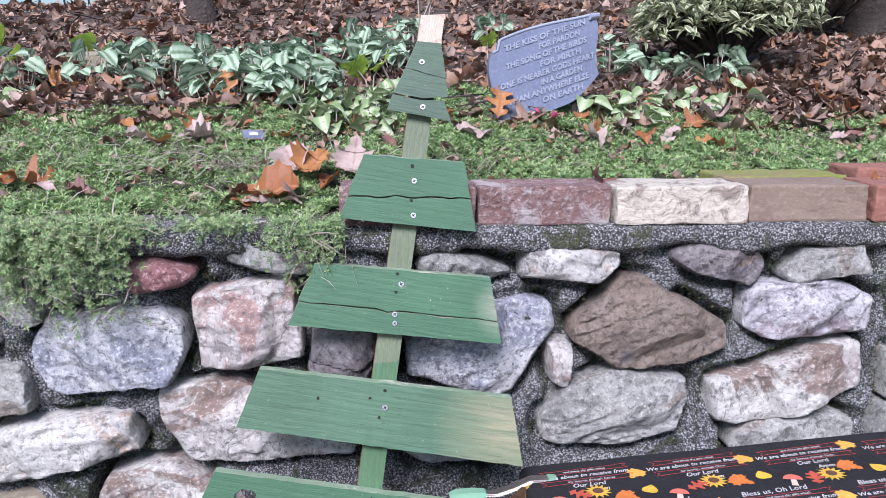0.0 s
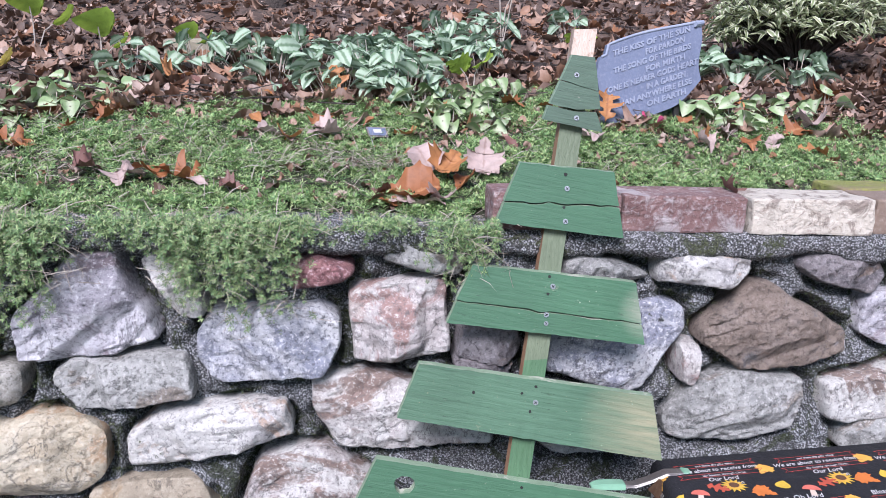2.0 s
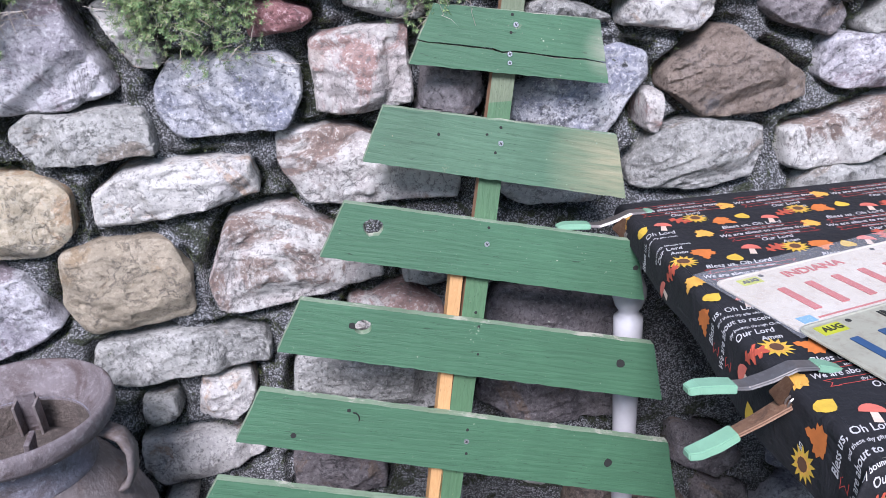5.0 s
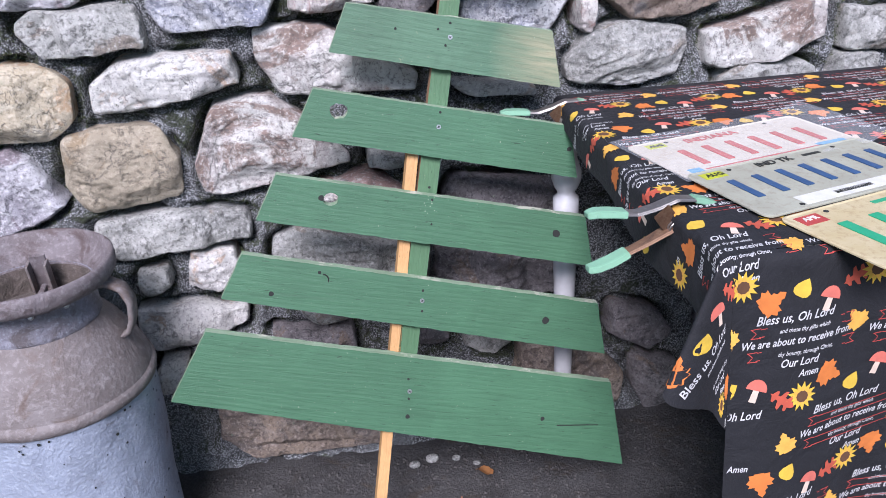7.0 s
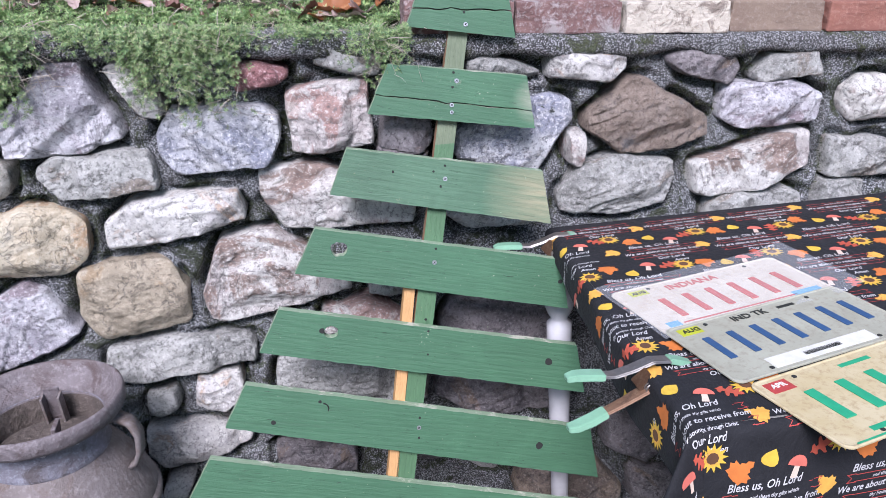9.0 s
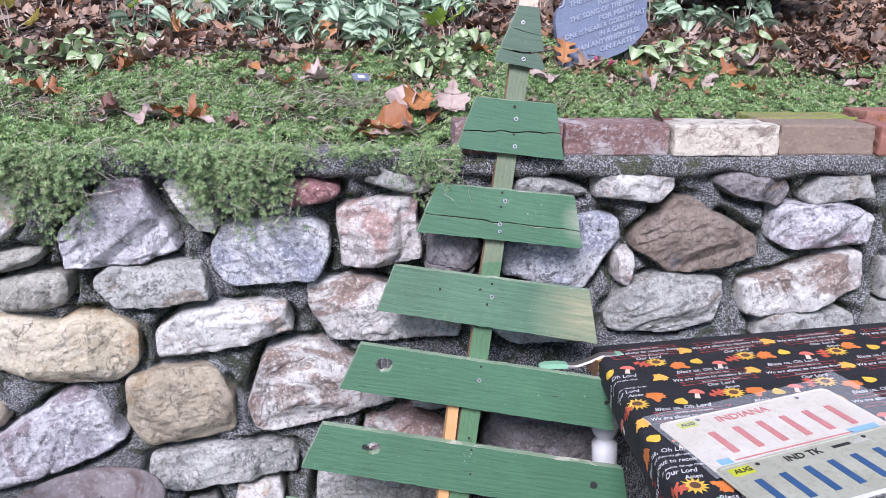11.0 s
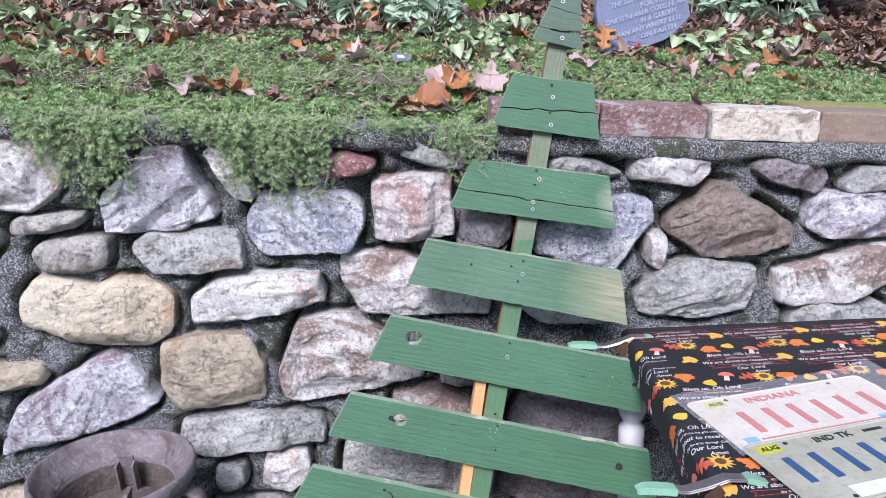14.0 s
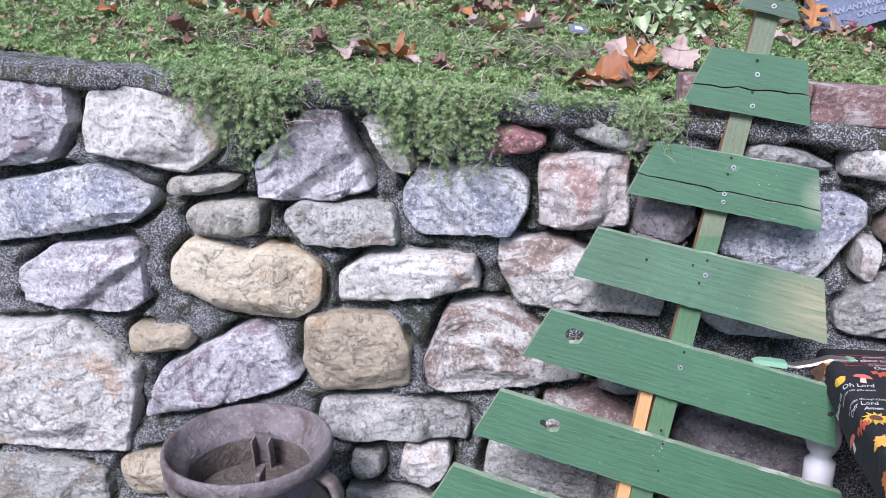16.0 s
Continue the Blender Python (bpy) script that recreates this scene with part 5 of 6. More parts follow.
batten("batten", centre_x, 0.0172, 0.02, [0.28, 0.45, 0.7, 0.95, 1.2, 1.372, 1.417], [GREEN_POLE, RAW_DULL, PALE_TIP, GREY_POLE], "green-painted batten with a chipped white tip", lambda k, i: 2 if k == 5 else (1 if i else 3 if k > 2 else 0))
batten("lower_batten", lambda z: -0.2165 + 0.193 * z, 0.0095, 0.024, [-0.003, 0.3, 0.6, 0.735], [RAW], "raw pine strip that carries the tree to the ground", lambda k, i: 0)


# ---- milk can ----
def milk_can(x, y):
    ob = tagged(new("milk_can"), "old galvanised milk can with a rusty brown neck and mouth", "milk can")
    ob.location = (x, y, 0.004)
    part("body", lathe([(0.0, 0.004), (0.144, 0.002), (0.151, 0.0), (0.154, 0.006), (0.154, 0.03), (0.152, 0.034), (0.1525, 0.12), (0.153, 0.2), (0.153, 0.3), (0.1545, 0.40), (0.1555, 0.408)], 96, dents=0.005), ZINC, ob, "dented blue-grey zinc body", True)
    part("shoulder_hoop", lathe([(0.1545, 0.404), (0.1595, 0.408), (0.161, 0.416), (0.1595, 0.424), (0.154, 0.428)], 72), IRON, ob, smooth=True)
    part("shoulder", lathe([(0.1555, 0.424), (0.153, 0.438), (0.146, 0.456), (0.135, 0.478), (0.122, 0.5), (0.110, 0.516), (0.1005, 0.526), (0.0965, 0.532)], 72, dents=0.0012), IRON, ob, "rust-brown sloping shoulder", True)
    part("neck", lathe([(0.0965, 0.53), (0.0985, 0.534), (0.0965, 0.54), (0.095, 0.56), (0.0965, 0.582), (0.104, 0.592)], 64, dents=0.001), NECK, ob, "rust-blotched zinc neck", True)
    part("mouth_rim", lathe([(0.100, 0.588), (0.118, 0.590), (0.129, 0.596), (0.1335, 0.604), (0.1342, 0.617), (0.133, 0.625), (0.1295, 0.628), (0.1255, 0.6255), (0.1215, 0.614), (0.113, 0.602), (0.1035, 0.594), (0.0975, 0.586), (0.0955, 0.576)], 72, dents=0.0008), RIM_IRON, ob, "rusty flared mouth", True)
    part("inner_wall", lathe([(0.0952, 0.578), (0.093, 0.568), (0.091, 0.55), (0.09, 0.49)], 60, dents=0.001), DIRT, ob, "dark rusty inside of the neck", True)
    part("fill", lathe([(0.0, 0.545), (0.03, 0.543), (0.06, 0.546), (0.08, 0.54), (0.0905, 0.535)], 40, dents=0.006), DIRT, ob, "dark debris inside the neck", True)
    part("inner_strap", slab((-0.013, 0.068, 0.545), (0.013, 0.073, 0.622), 0.002, pose(0, 0.092, -0.015, 9, 0, 0)), RIM_IRON, ob, "bent rusty strap inside the mouth")
    for sx in (-0.014, 0.014):
        part("strap_edge", slab((sx - 0.002, 0.05, 0.545), (sx + 0.002, 0.072, 0.612), 0.001, pose(0, 0.092, -0.015, 9, 0, 0)), IRON, ob)
    part("inner_tab", slab((-0.06, 0.045, 0.54), (-0.052, 0.075, 0.585), 0.002, pose(0.0, 0, 0, 8, 8, 0)), RIM_IRON, ob)
    for side, a in ((1, radians(-8)), (-1, radians(172))):
        ca, sa = math.cos(a), math.sin(a)
        pts = [(0.098, 0.585), (0.122, 0.588), (0.143, 0.577), (0.153, 0.553), (0.15, 0.522), (0.141, 0.5), (0.13, 0.493)]
        handle = bmesh.new()
        rows = []
        for i, (d, h) in enumerate(pts):
            p, q = pts[max(0, i - 1)], pts[min(len(pts) - 1, i + 1)]
            n = Vector((q[1] - p[1], -(q[0] - p[0]))).normalized() * 0.0035
            rows.append([handle.verts.new((ca * (d + s * n.x) - sa * w, sa * (d + s * n.x) + ca * w, h + s * n.y)) for s, w in ((-1, -0.013), (-1, 0.013), (1, 0.015), (1, -0.015))])
        for u, v in zip(rows, rows[1:]):
            for i in range(4):
                handle.faces.new((u[i], u[(i + 1) % 4], v[(i + 1) % 4], v[i]))
        handle.faces.new(rows[0][::-1]), handle.faces.new(rows[-1])
        bmesh.ops.subdivide_edges(handle, edges=handle.edges[:], cuts=1, use_grid_fill=True, smooth=0.4)
        part("handle", handle, IRON, ob, "flat riveted iron handle", True)
    for a in (-75, -45, 100):
        a = radians(a)
        bm = bmesh.new()
        bmesh.ops.create_uvsphere(bm, u_segments=10, v_segments=6, radius=0.0045)
        bm.transform(Matrix.Translation((0.0985 * math.cos(a), 0.0985 * math.sin(a), 0.58)))
        part("rivet", bm, STEEL, ob)
    r = random.Random(2)
    for i in range(90):
        a, h = r.uniform(-2.6, 0.2), 0.40 - 0.34 * r.random() ** 1.5
        bm = bmesh.new()
        bmesh.ops.create_circle(bm, cap_ends=True, segments=7, radius=r.uniform(0.0012, 0.003))
        bm.transform(Matrix.Translation((0.1555 * math.cos(a), 0.1555 * math.sin(a), h)) @ pose(0, 0, 0, 90, 0, math.degrees(a) + 90))
        part("rust_spot", bm, BLACK, ob)


milk_can(-0.704, 0.958)


# ---- table ----
X0, X1, Y0, Y1, TOP = 0.186, 1.78, 0.452, 1.115, 0.772
table = tagged(new("table"), "white plastic table with turned legs under a printed cloth", "table")
part("tabletop", slab((X0 + 0.006, Y0 + 0.006, TOP - 0.04), (X1, Y1, TOP - 0.003), 0.008), TABLE_TOP, table)
LEG = [(0.0, 0.0), (0.016, 0.0), (0.018, 0.01), (0.0165, 0.03), (0.0185, 0.30), (0.0215, 0.44), (0.024, 0.56), (0.024, 0.585), (0.0165, 0.592), (0.0165, 0.598), (0.022, 0.606), (0.0275, 0.622), (0.0275, 0.636), (0.021, 0.655), (0.0175, 0.668), (0.021, 0.675), (0.0255, 0.69), (0.0255, TOP - 0.04)]
leg_me = None
for x, y in ((0.206, 1.094), (0.30, 0.56), (1.66, 0.985), (1.66, 0.56)):
    if leg_me is None:
        leg_me = part("leg", lathe(LEG, 28), WHITE_PLASTIC, table, "turned grey-white plastic leg", True)
        leg_me.location = (x, y, 0)
    else:
        o = mesh_part("leg", leg_me.data, table, "turned grey-white plastic leg")
        o.location = (x, y, 0)


# ---- printed tablecloth ----
def hem_left(y):
    k = min(1.0, max(0.0, (1.12 - y) / 0.65))
    return 0.05 + 0.055 * k ** 1.5 + 0.008 * math.sin(y * 22)


def left_edge(y):
    return X0 + 0.012 * (y - Y0) / 0.66 - 0.01 * max(0.0, 1 - abs(y - 0.72) / 0.2)


HEM_FRONT = 0.56


def hang(d):
    """Rounded fold over the table's edge: how far out and how far down after d of cloth."""
    r = 0.012
    if d < r * math.pi / 2:
        a = d / r
        return r * math.sin(a), r * (1 - math.cos(a))
    return r, r + d - r * math.pi / 2


def corner_hem(a):
    return 0.105 + 0.06 * math.sin(a) ** 0.5 + 0.06 * math.sin(a) ** 2


def on_cloth(u, v, up=0.0):
    """Where a point of the flat cloth lies: on the top, down the side, down the front, or in the fold at the corner."""
    e = left_edge(max(v, Y0))
    ripple = 0.0015 * noise.noise((u * 9, v * 9, 3))
    if u >= e and v >= Y0:
        k = 0.012 * max(0, 1 - (u - e) / 0.08) ** 2
        return Vector((u, v, TOP + ripple + up - 0 * k))
    if u < e and v >= Y0:
        o, d = hang(e - u)
        o += 0.10 * d * (0.5 + 0.5 * math.sin(v * 23 + 1)) * 0.5 + 0.02 * d
        return Vector((e - o - up, v, TOP - d + (up if d < 0.01 else 0)))
    if u >= e:
        o, d = hang(Y0 - v)
        o += 0.13 * d * (0.35 + 0.5 * math.sin((u - X0) * 19 + 0.4) * math.exp(-(u - X0) * 1.5)) + 0.006 * noise.noise((u * 12, v * 3, 1))
        return Vector((u + 0.02 * d * max(0, 1 - (u - X0) / 0.1), Y0 - o - up, TOP - d + (up if d < 0.01 else 0)))
    a, h = math.atan2(Y0 - v, e - u), math.hypot(Y0 - v, e - u)
    o, d = hang(h)
    swell = math.exp(-((a - 0.42) / 0.3) ** 2) * math.sin(min(a / 0.42, 1) * math.pi / 2)
    o += 0.5 * d * swell + up + 0.06 * d * math.sin(a)
    return Vector((e - o * math.cos(a) + 0.05 * d * math.sin(a) ** 4, Y0 - o * math.sin(a), TOP - d + (up if d < 0.01 else 0)))


def on_fabric(u, v):
    e = left_edge(max(v, Y0))
    if v > Y1 - 0.006 or u > X1:
        return False
    if u < e and v >= Y0:
        return e - u < hem_left(v)
    if u >= e:
        return Y0 - v < HEM_FRONT
    return math.hypot(Y0 - v, e - u) < corner_hem(math.atan2(Y0 - v, e - u))


cloth = bmesh.new()


def cloth_grid(us, vs, f):
    rows = [[cloth.verts.new(f(u, v)) for u in us] for v in vs]
    for a, b in zip(rows, rows[1:]):
        for i in range(len(us) - 1):
            cloth.faces.new((a[i], a[i + 1], b[i + 1], b[i]))


steps = [0, 0.003, 0.007, 0.011, 0.015, 0.019, 0.024]
cloth_grid([0, 0.01, 0.02, *np.linspace(0.04, 1.58, 70)], np.linspace(Y0, Y1, 40), lambda s, v: on_cloth(left_edge(v) + s + 1e-6, v))
cloth_grid([*steps, *[1 + k / 9 for k in range(1, 10)]], np.linspace(Y0, Y1, 60), lambda s, v: on_cloth(left_edge(v) - 1e-6 - (s if s < 0.5 else 0.024 + (s - 1) * (hem_left(v) - 0.024)), v))
cloth_grid([*steps, *np.linspace(0.03, HEM_FRONT, 34)], [0, 0.006, 0.012, 0.02, *np.linspace(0.03, 1.58, 130)], lambda d, s: on_cloth(left_edge(Y0) + s + 1e-6, Y0 - d - 1e-6))
cloth_grid([*steps, *[1 + k / 12 for k in range(1, 13)]], np.linspace(0.001, math.pi / 2 - 0.001, 34), lambda s, a: (lambda h: on_cloth(left_edge(Y0) - h * math.cos(a), Y0 - h * math.sin(a)))(s if s < 0.5 else 0.024 + (s - 1) * (corner_hem(a) - 0.024)))
bmesh.ops.remove_doubles(cloth, verts=cloth.verts[:], dist=0.0004)
bmesh.ops.recalc_face_normals(cloth, faces=cloth.faces[:])
tablecloth = part("tablecloth", cloth, CLOTH, None, "", True)
tagged(tablecloth, "black cotton tablecloth printed with autumn leaves, sunflowers and a table grace", "tablecloth")


def print_on(name, verts, faces, ink, u, v, turn=0.0, up=0.0007, parent=None):
    """Lay a flat printed shape on the cloth round (u, v)."""
    c, s = math.cos(turn), math.sin(turn)
    out = []
    for x, y, *_ in verts:
        p, q = u + x * c - y * s, v + x * s + y * c
        if not on_fabric(p, q):
            return None
        out.append(on_cloth(p, q, up))
    return mesh_part(name, solid(name, out, faces, INK[ink]), parent or tablecloth)


def fan(points):
    return [(0, 0), *points], [(0, i + 1, (i + 1) % len(points) + 1) for i in range(len(points))]


def petals(n, r1, r2):
    return fan([(r * math.cos(a), r * math.sin(a)) for i in range(2 * n) for r, a in [((r1, r2)[i % 2], math.pi * i / n)]])


def blade(kind, size):
    half = outline(kind)
    v = [((a - 0.45) * size, 0) for a, _ in half] + [((a - 0.45) * size, b * size) for a, b in half] + [((a - 0.45) * size, -b * size) for a, b in half]
    n = len(half)
    f = []
    for i in range(n - 1):
        f += [(i, i + 1, n + i + 1, n + i), (i + 1, i, 2 * n + i, 2 * n + i + 1)]
    return v, f


VERSE = [("Bless us, Oh Lord", 0.0155, 0.0, 0.034), ("and these thy gifts which", 0.0075, 0.012, 0.0215), ("We are about to receive from", 0.0135, 0.004, 0.006), ("thy bounty, through Christ,", 0.0075, 0.014, -0.0075), ("Our Lord", 0.0145, 0.006, -0.022), ("Amen", 0.0125, 0.018, -0.0365)]
SET = []
for words, size, dx, dy in VERSE:
    v, f = text_shape(words, size, 0.35, 0, bold=0.0002 if size > 0.01 else 0.0001)
    SET.append(([(x * 0.82 + dx, y + dy) for x, y, _ in v], f))
ribbon_v, ribbon_f = [], []
for y, l, rr in ((0.029, -0.04, 0.062), (0.0195, -0.042, 0.064), (0.0005, -0.044, 0.066), (-0.0095, -0.046, 0.066)):
    n = len(ribbon_v)
    ribbon_v += [(l, y - 0.0004), (rr, y - 0.0004), (rr, y + 0.0006), (l, y + 0.0006)]
    ribbon_f.append((n, n + 1, n + 2, n + 3))
for x, y, s in ((-0.04, 0.0245, -1), (-0.044, -0.0045, -1), (0.064, 0.0245, 1), (0.066, -0.0045, 1)):
    for dy in (-1, 1):
        n = len(ribbon_v)
        ribbon_v += [(x, y + dy * 0.0065), (x + s * 0.012, y + dy * 0.006), (x + s * 0.012, y + dy * 0.005), (x, y + dy * 0.0055)]
        ribbon_f.append((n, n + 1, n + 2, n + 3))
        n = len(ribbon_v)
        ribbon_v += [(x + s * 0.012, y + dy * 0.006), (x + s * 0.006, y), (x + s * 0.005, y), (x + s * 0.0108, y + dy * 0.006)]
        ribbon_f.append((n, n + 1, n + 2, n + 3))
cap = [(0.013 * math.cos(a), 0.013 * math.sin(a) * 1.1) for a in np.linspace(0, math.pi, 10)]
pitch_u, pitch_v = 0.16, 0.122
for j in range(-5, 8):
    for i in range(-3, 9):
        u = 0.262 + i * pitch_u + (pitch_u / 2 if j % 2 else 0)
        v = 0.33 + j * pitch_v
        if u > 1.35:
            continue
        for verts, faces in SET:
            print_on("printed_line", verts, faces, "white", u, v, 0.05)
        print_on("printed_ribbon", ribbon_v, ribbon_f, "red", u, v, 0.05)
        jit = lambda k: 0.012 * math.sin(i * 5.1 + j * 3.7 + k * 2.3)
        su, sv = u - 0.066, v + 0.072 + jit(1)
        flower = print_on("printed_sunflower", *petals(13, 0.0195, 0.0115), "yellow", su, sv, 0.2 * i, 0.0009)
        if flower:
            print_on("petal_ring", *petals(11, 0.0135, 0.008), "gold", su, sv, 0.3, 0.0013, flower)
            print_on("seed_head", *petals(10, 0.0078, 0.0072), "seed", su, sv, 0, 0.0017, flower)
        print_on("printed_leaf", *blade("maple", 0.032), "orange", u - 0.03, v + 0.072 + jit(2), 0.6 + j)
        print_on("printed_leaf", *blade("oak", 0.036), "rust", u + 0.068, v + 0.07 + jit(3), 0.4 + i, 0.0009)
        print_on("printed_leaf", *blade("heart", 0.023), "yellow", u + 0.004, v + 0.07 + jit(4), 1.1 + i * 0.5)
        print_on("printed_leaf", *blade("maple", 0.027), "gold", u + 0.078, v + 0.012 + jit(6), 2.2 + j * 0.3)
        mu, mv = u + 0.037, v + 0.068 + jit(5)
        stalk = print_on("printed_mushroom", [(-0.004, -0.016), (0.005, -0.016), (0.004, 0.001), (-0.003, 0.001)], [(0, 1, 2, 3)], "cream", mu, mv, -0.3)
        if stalk:
            print_on("mushroom_cap", [(0, 0), *cap], [(0, k + 1, k + 2) for k in range(9)], "coral", mu, mv, -0.3, 0.0011, stalk)


# ---- number plates on the cloth ----
WHITE_PLATE = mottled("aged_white_enamel", (0.52, 0.485, 0.41), (0.45, 0.405, 0.325), (0.36, 0.30, 0.22), 14, 110, 0.45, 0.2, 0.0005, 0, (0.45, 0.33, 0.2), 0, 0.66)
GREY_PLATE = mottled("aged_grey_green_enamel", (0.33, 0.335, 0.265), (0.27, 0.27, 0.21), (0.21, 0.185, 0.14), 16, 120, 0.4, 0.2, 0.0005, 0, (0.3, 0.24, 0.15), 0, 0.66)
TAN_PLATE = mottled("rusted_cream_enamel", (0.46, 0.40, 0.25), (0.40, 0.33, 0.18), (0.28, 0.2, 0.1), 18, 120, 0.5, 0.3, 0.0008, 0, (0.2, 0.11, 0.05), 0, 0.6)
RED_INK, BLUE_INK, GREEN_INK = plain("red_enamel", (0.42, 0.075, 0.06), 0.45), plain("blue_enamel", (0.03, 0.075, 0.17), 0.4), plain("green_enamel", (0.03, 0.30, 0.15), 0.4)
YELLOW_TAG, RED_TAG, PALE_TAG, DARK_INK, SKY_TAG = plain("yellow_green_sticker", (0.42, 0.45, 0.03), 0.4), plain("red_sticker", (0.38, 0.05, 0.045), 0.4), plain("white_sticker", (0.6, 0.6, 0.55), 0.4), plain("dark_ink", (0.02, 0.022, 0.018), 0.5), plain("light_blue_paint", (0.12, 0.33, 0.5), 0.4)


def plate(name, m, base, ink, bars, label, words=(), stickers=(), frame_ink=None):
    """An embossed plate 305 x 152 mm: its number is set as plain upright bars."""
    ob = tagged(new(name), label, "number plate", "number plates on the table")
    ob.matrix_basis = m
    w, h = 0.305, 0.152
    loop = []
    for cx, cy, a0 in ((w / 2, h / 2, 0), (-w / 2, h / 2, 90), (-w / 2, -h / 2, 180), (w / 2, -h / 2, 270)):
        for k in range(5):
            a = radians(a0 + 22.5 * k)
            loop.append((cx - math.copysign(0.012, cx) + 0.012 * math.cos(a), cy - math.copysign(0.012, cy) + 0.012 * math.sin(a)))
    bm = bmesh.new()
    rows = [[bm.verts.new((x * k, y * (1 - (1 - k) * 2), z)) for x, y in loop] for k, z in ((1, 0), (1, 0.0018), (0.985, 0.0026), (0.97, 0.0014))]
    for a, b in zip(rows, rows[1:]):
        for i in range(20):
            bm.faces.new((a[i], a[(i + 1) % 20], b[(i + 1) % 20], b[i]))
    bm.faces.new(rows[-1]), bm.faces.new(rows[0][::-1])
    part("sheet", bm, base, ob)
    for x, y, bw, bh in bars:
        part("number_bar", slab((x - bw / 2, y - bh / 2, 0.0014), (x + bw / 2, y + bh / 2, 0.003), 0.0006), ink, ob)
    for x in (-0.09, 0.09):
        for y in (0.064, -0.064):
            part("bolt_hole", rod((x, y, 0.001), (x, y, 0.0018), 0.0035), BLACK, ob)
    for x, y, sw, sh, mat in stickers:
        part("sticker", slab((x - sw / 2, y - sh / 2, 0.0013), (x + sw / 2, y + sh / 2, 0.0019)), mat, ob)
    for s, x, y, size, mat in words:
        v, f = text_shape(s, size, 0, 0.0004, bold=0.0002)
        mesh_part("lettering", solid("lettering", [(p[0] + x, p[1] + y, 0.0022 + p[2]) for p in v], f, mat), ob)
    return ob


def digits(x0, step, n, y, w=0.021, h=0.068):
    return [(x0 + step * k, y, w, h) for k in range(n)]


on_top = TOP + 0.003
# each stands by its own top left corner; the next one overlaps it
plate("number_plate", pose(0.200, 0.803, on_top, 0.0, 0, 13) @ pose(0.1525, -0.076, 0), WHITE_PLATE, RED_INK, digits(-0.095, 0.041, 6, -0.006, 0.011, 0.060), "white number plate with red number in a clear sleeve",
      (("INDIANA", -0.02, 0.045, 0.022, RED_INK), ("AUG", -0.112, 0.053, 0.011, DARK_INK)), ((-0.112, 0.057, 0.03, 0.016, YELLOW_TAG), (0.11, -0.05, 0.05, 0.014, SKY_TAG), (-0.125, -0.05, 0.02, 0.014, SKY_TAG), (-0.01, -0.052, 0.2, 0.003, RED_INK)))
plate("number_plate", pose(0.228, 0.664, on_top + 0.004, 1.0, 0.0, 14) @ pose(0.1525, -0.076, 0), GREY_PLATE, BLUE_INK, digits(-0.115, 0.039, 7, 0.004, 0.011, 0.058), "grey-green number plate with blue number, lapping over another",
      (("AUG", -0.118, 0.054, 0.013, DARK_INK), ("IND TK", -0.02, 0.052, 0.018, DARK_INK)), ((-0.12, 0.058, 0.034, 0.018, YELLOW_TAG), (0.0, -0.056, 0.17, 0.024, PALE_TAG), (0.045, 0.058, 0.03, 0.006, DARK_INK), (0.0, -0.056, 0.06, 0.008, DARK_INK)))
plate("number_plate", pose(0.275, 0.515, on_top, 0.0, 0, 15) @ pose(0.1525, -0.076, 0), TAN_PLATE, GREEN_INK, digits(-0.10, 0.048, 5, 0.0, 0.015, 0.064), "rusty cream number plate with green number",
      (("APR", -0.122, 0.053, 0.012, PALE_TAG),), ((-0.122, 0.055, 0.034, 0.022, RED_TAG), (0.0, 0.056, 0.05, 0.007, GREEN_INK), (-0.04, -0.058, 0.12, 0.008, GREEN_INK), (0, -0.071, 0.27, 0.003, GREEN_INK)))


def sleeve():
    m, t, p = graph("clear_plastic_film", 0.25)
    p.inputs["Base Color"].default_value = (0.8, 0.82, 0.85, 1)
    p.inputs["Alpha"].default_value = 0.15
    bump(t, p, noisy(t, place(t), 25, 5), 0.8, 0.006)
    xs, ys = np.linspace(-0.165, 0.185, 26), np.linspace(-0.085, 0.098, 14)
    w = len(xs)
    v = [(x, y, 0.0045 + 0.004 * max(0, noise.noise((x * 16, y * 16, 4))) + (0.012 * max(0, (x - 0.14) / 0.05) if x > 0.14 else 0)) for y in ys for x in xs]
    f = [(j * w + i, j * w + i + 1, (j + 1) * w + i + 1, (j + 1) * w + i) for j in range(len(ys) - 1) for i in range(w - 1)]
    ob = tagged(new("plastic_sleeve", solid("plastic_sleeve", v, f, m, True)), "crinkled clear plastic sleeve round a number plate", "plastic sleeve")
    ob.matrix_basis = pose(0.200, 0.803, on_top, 0, 0, 13) @ pose(0.1525, -0.076, 0)


sleeve()


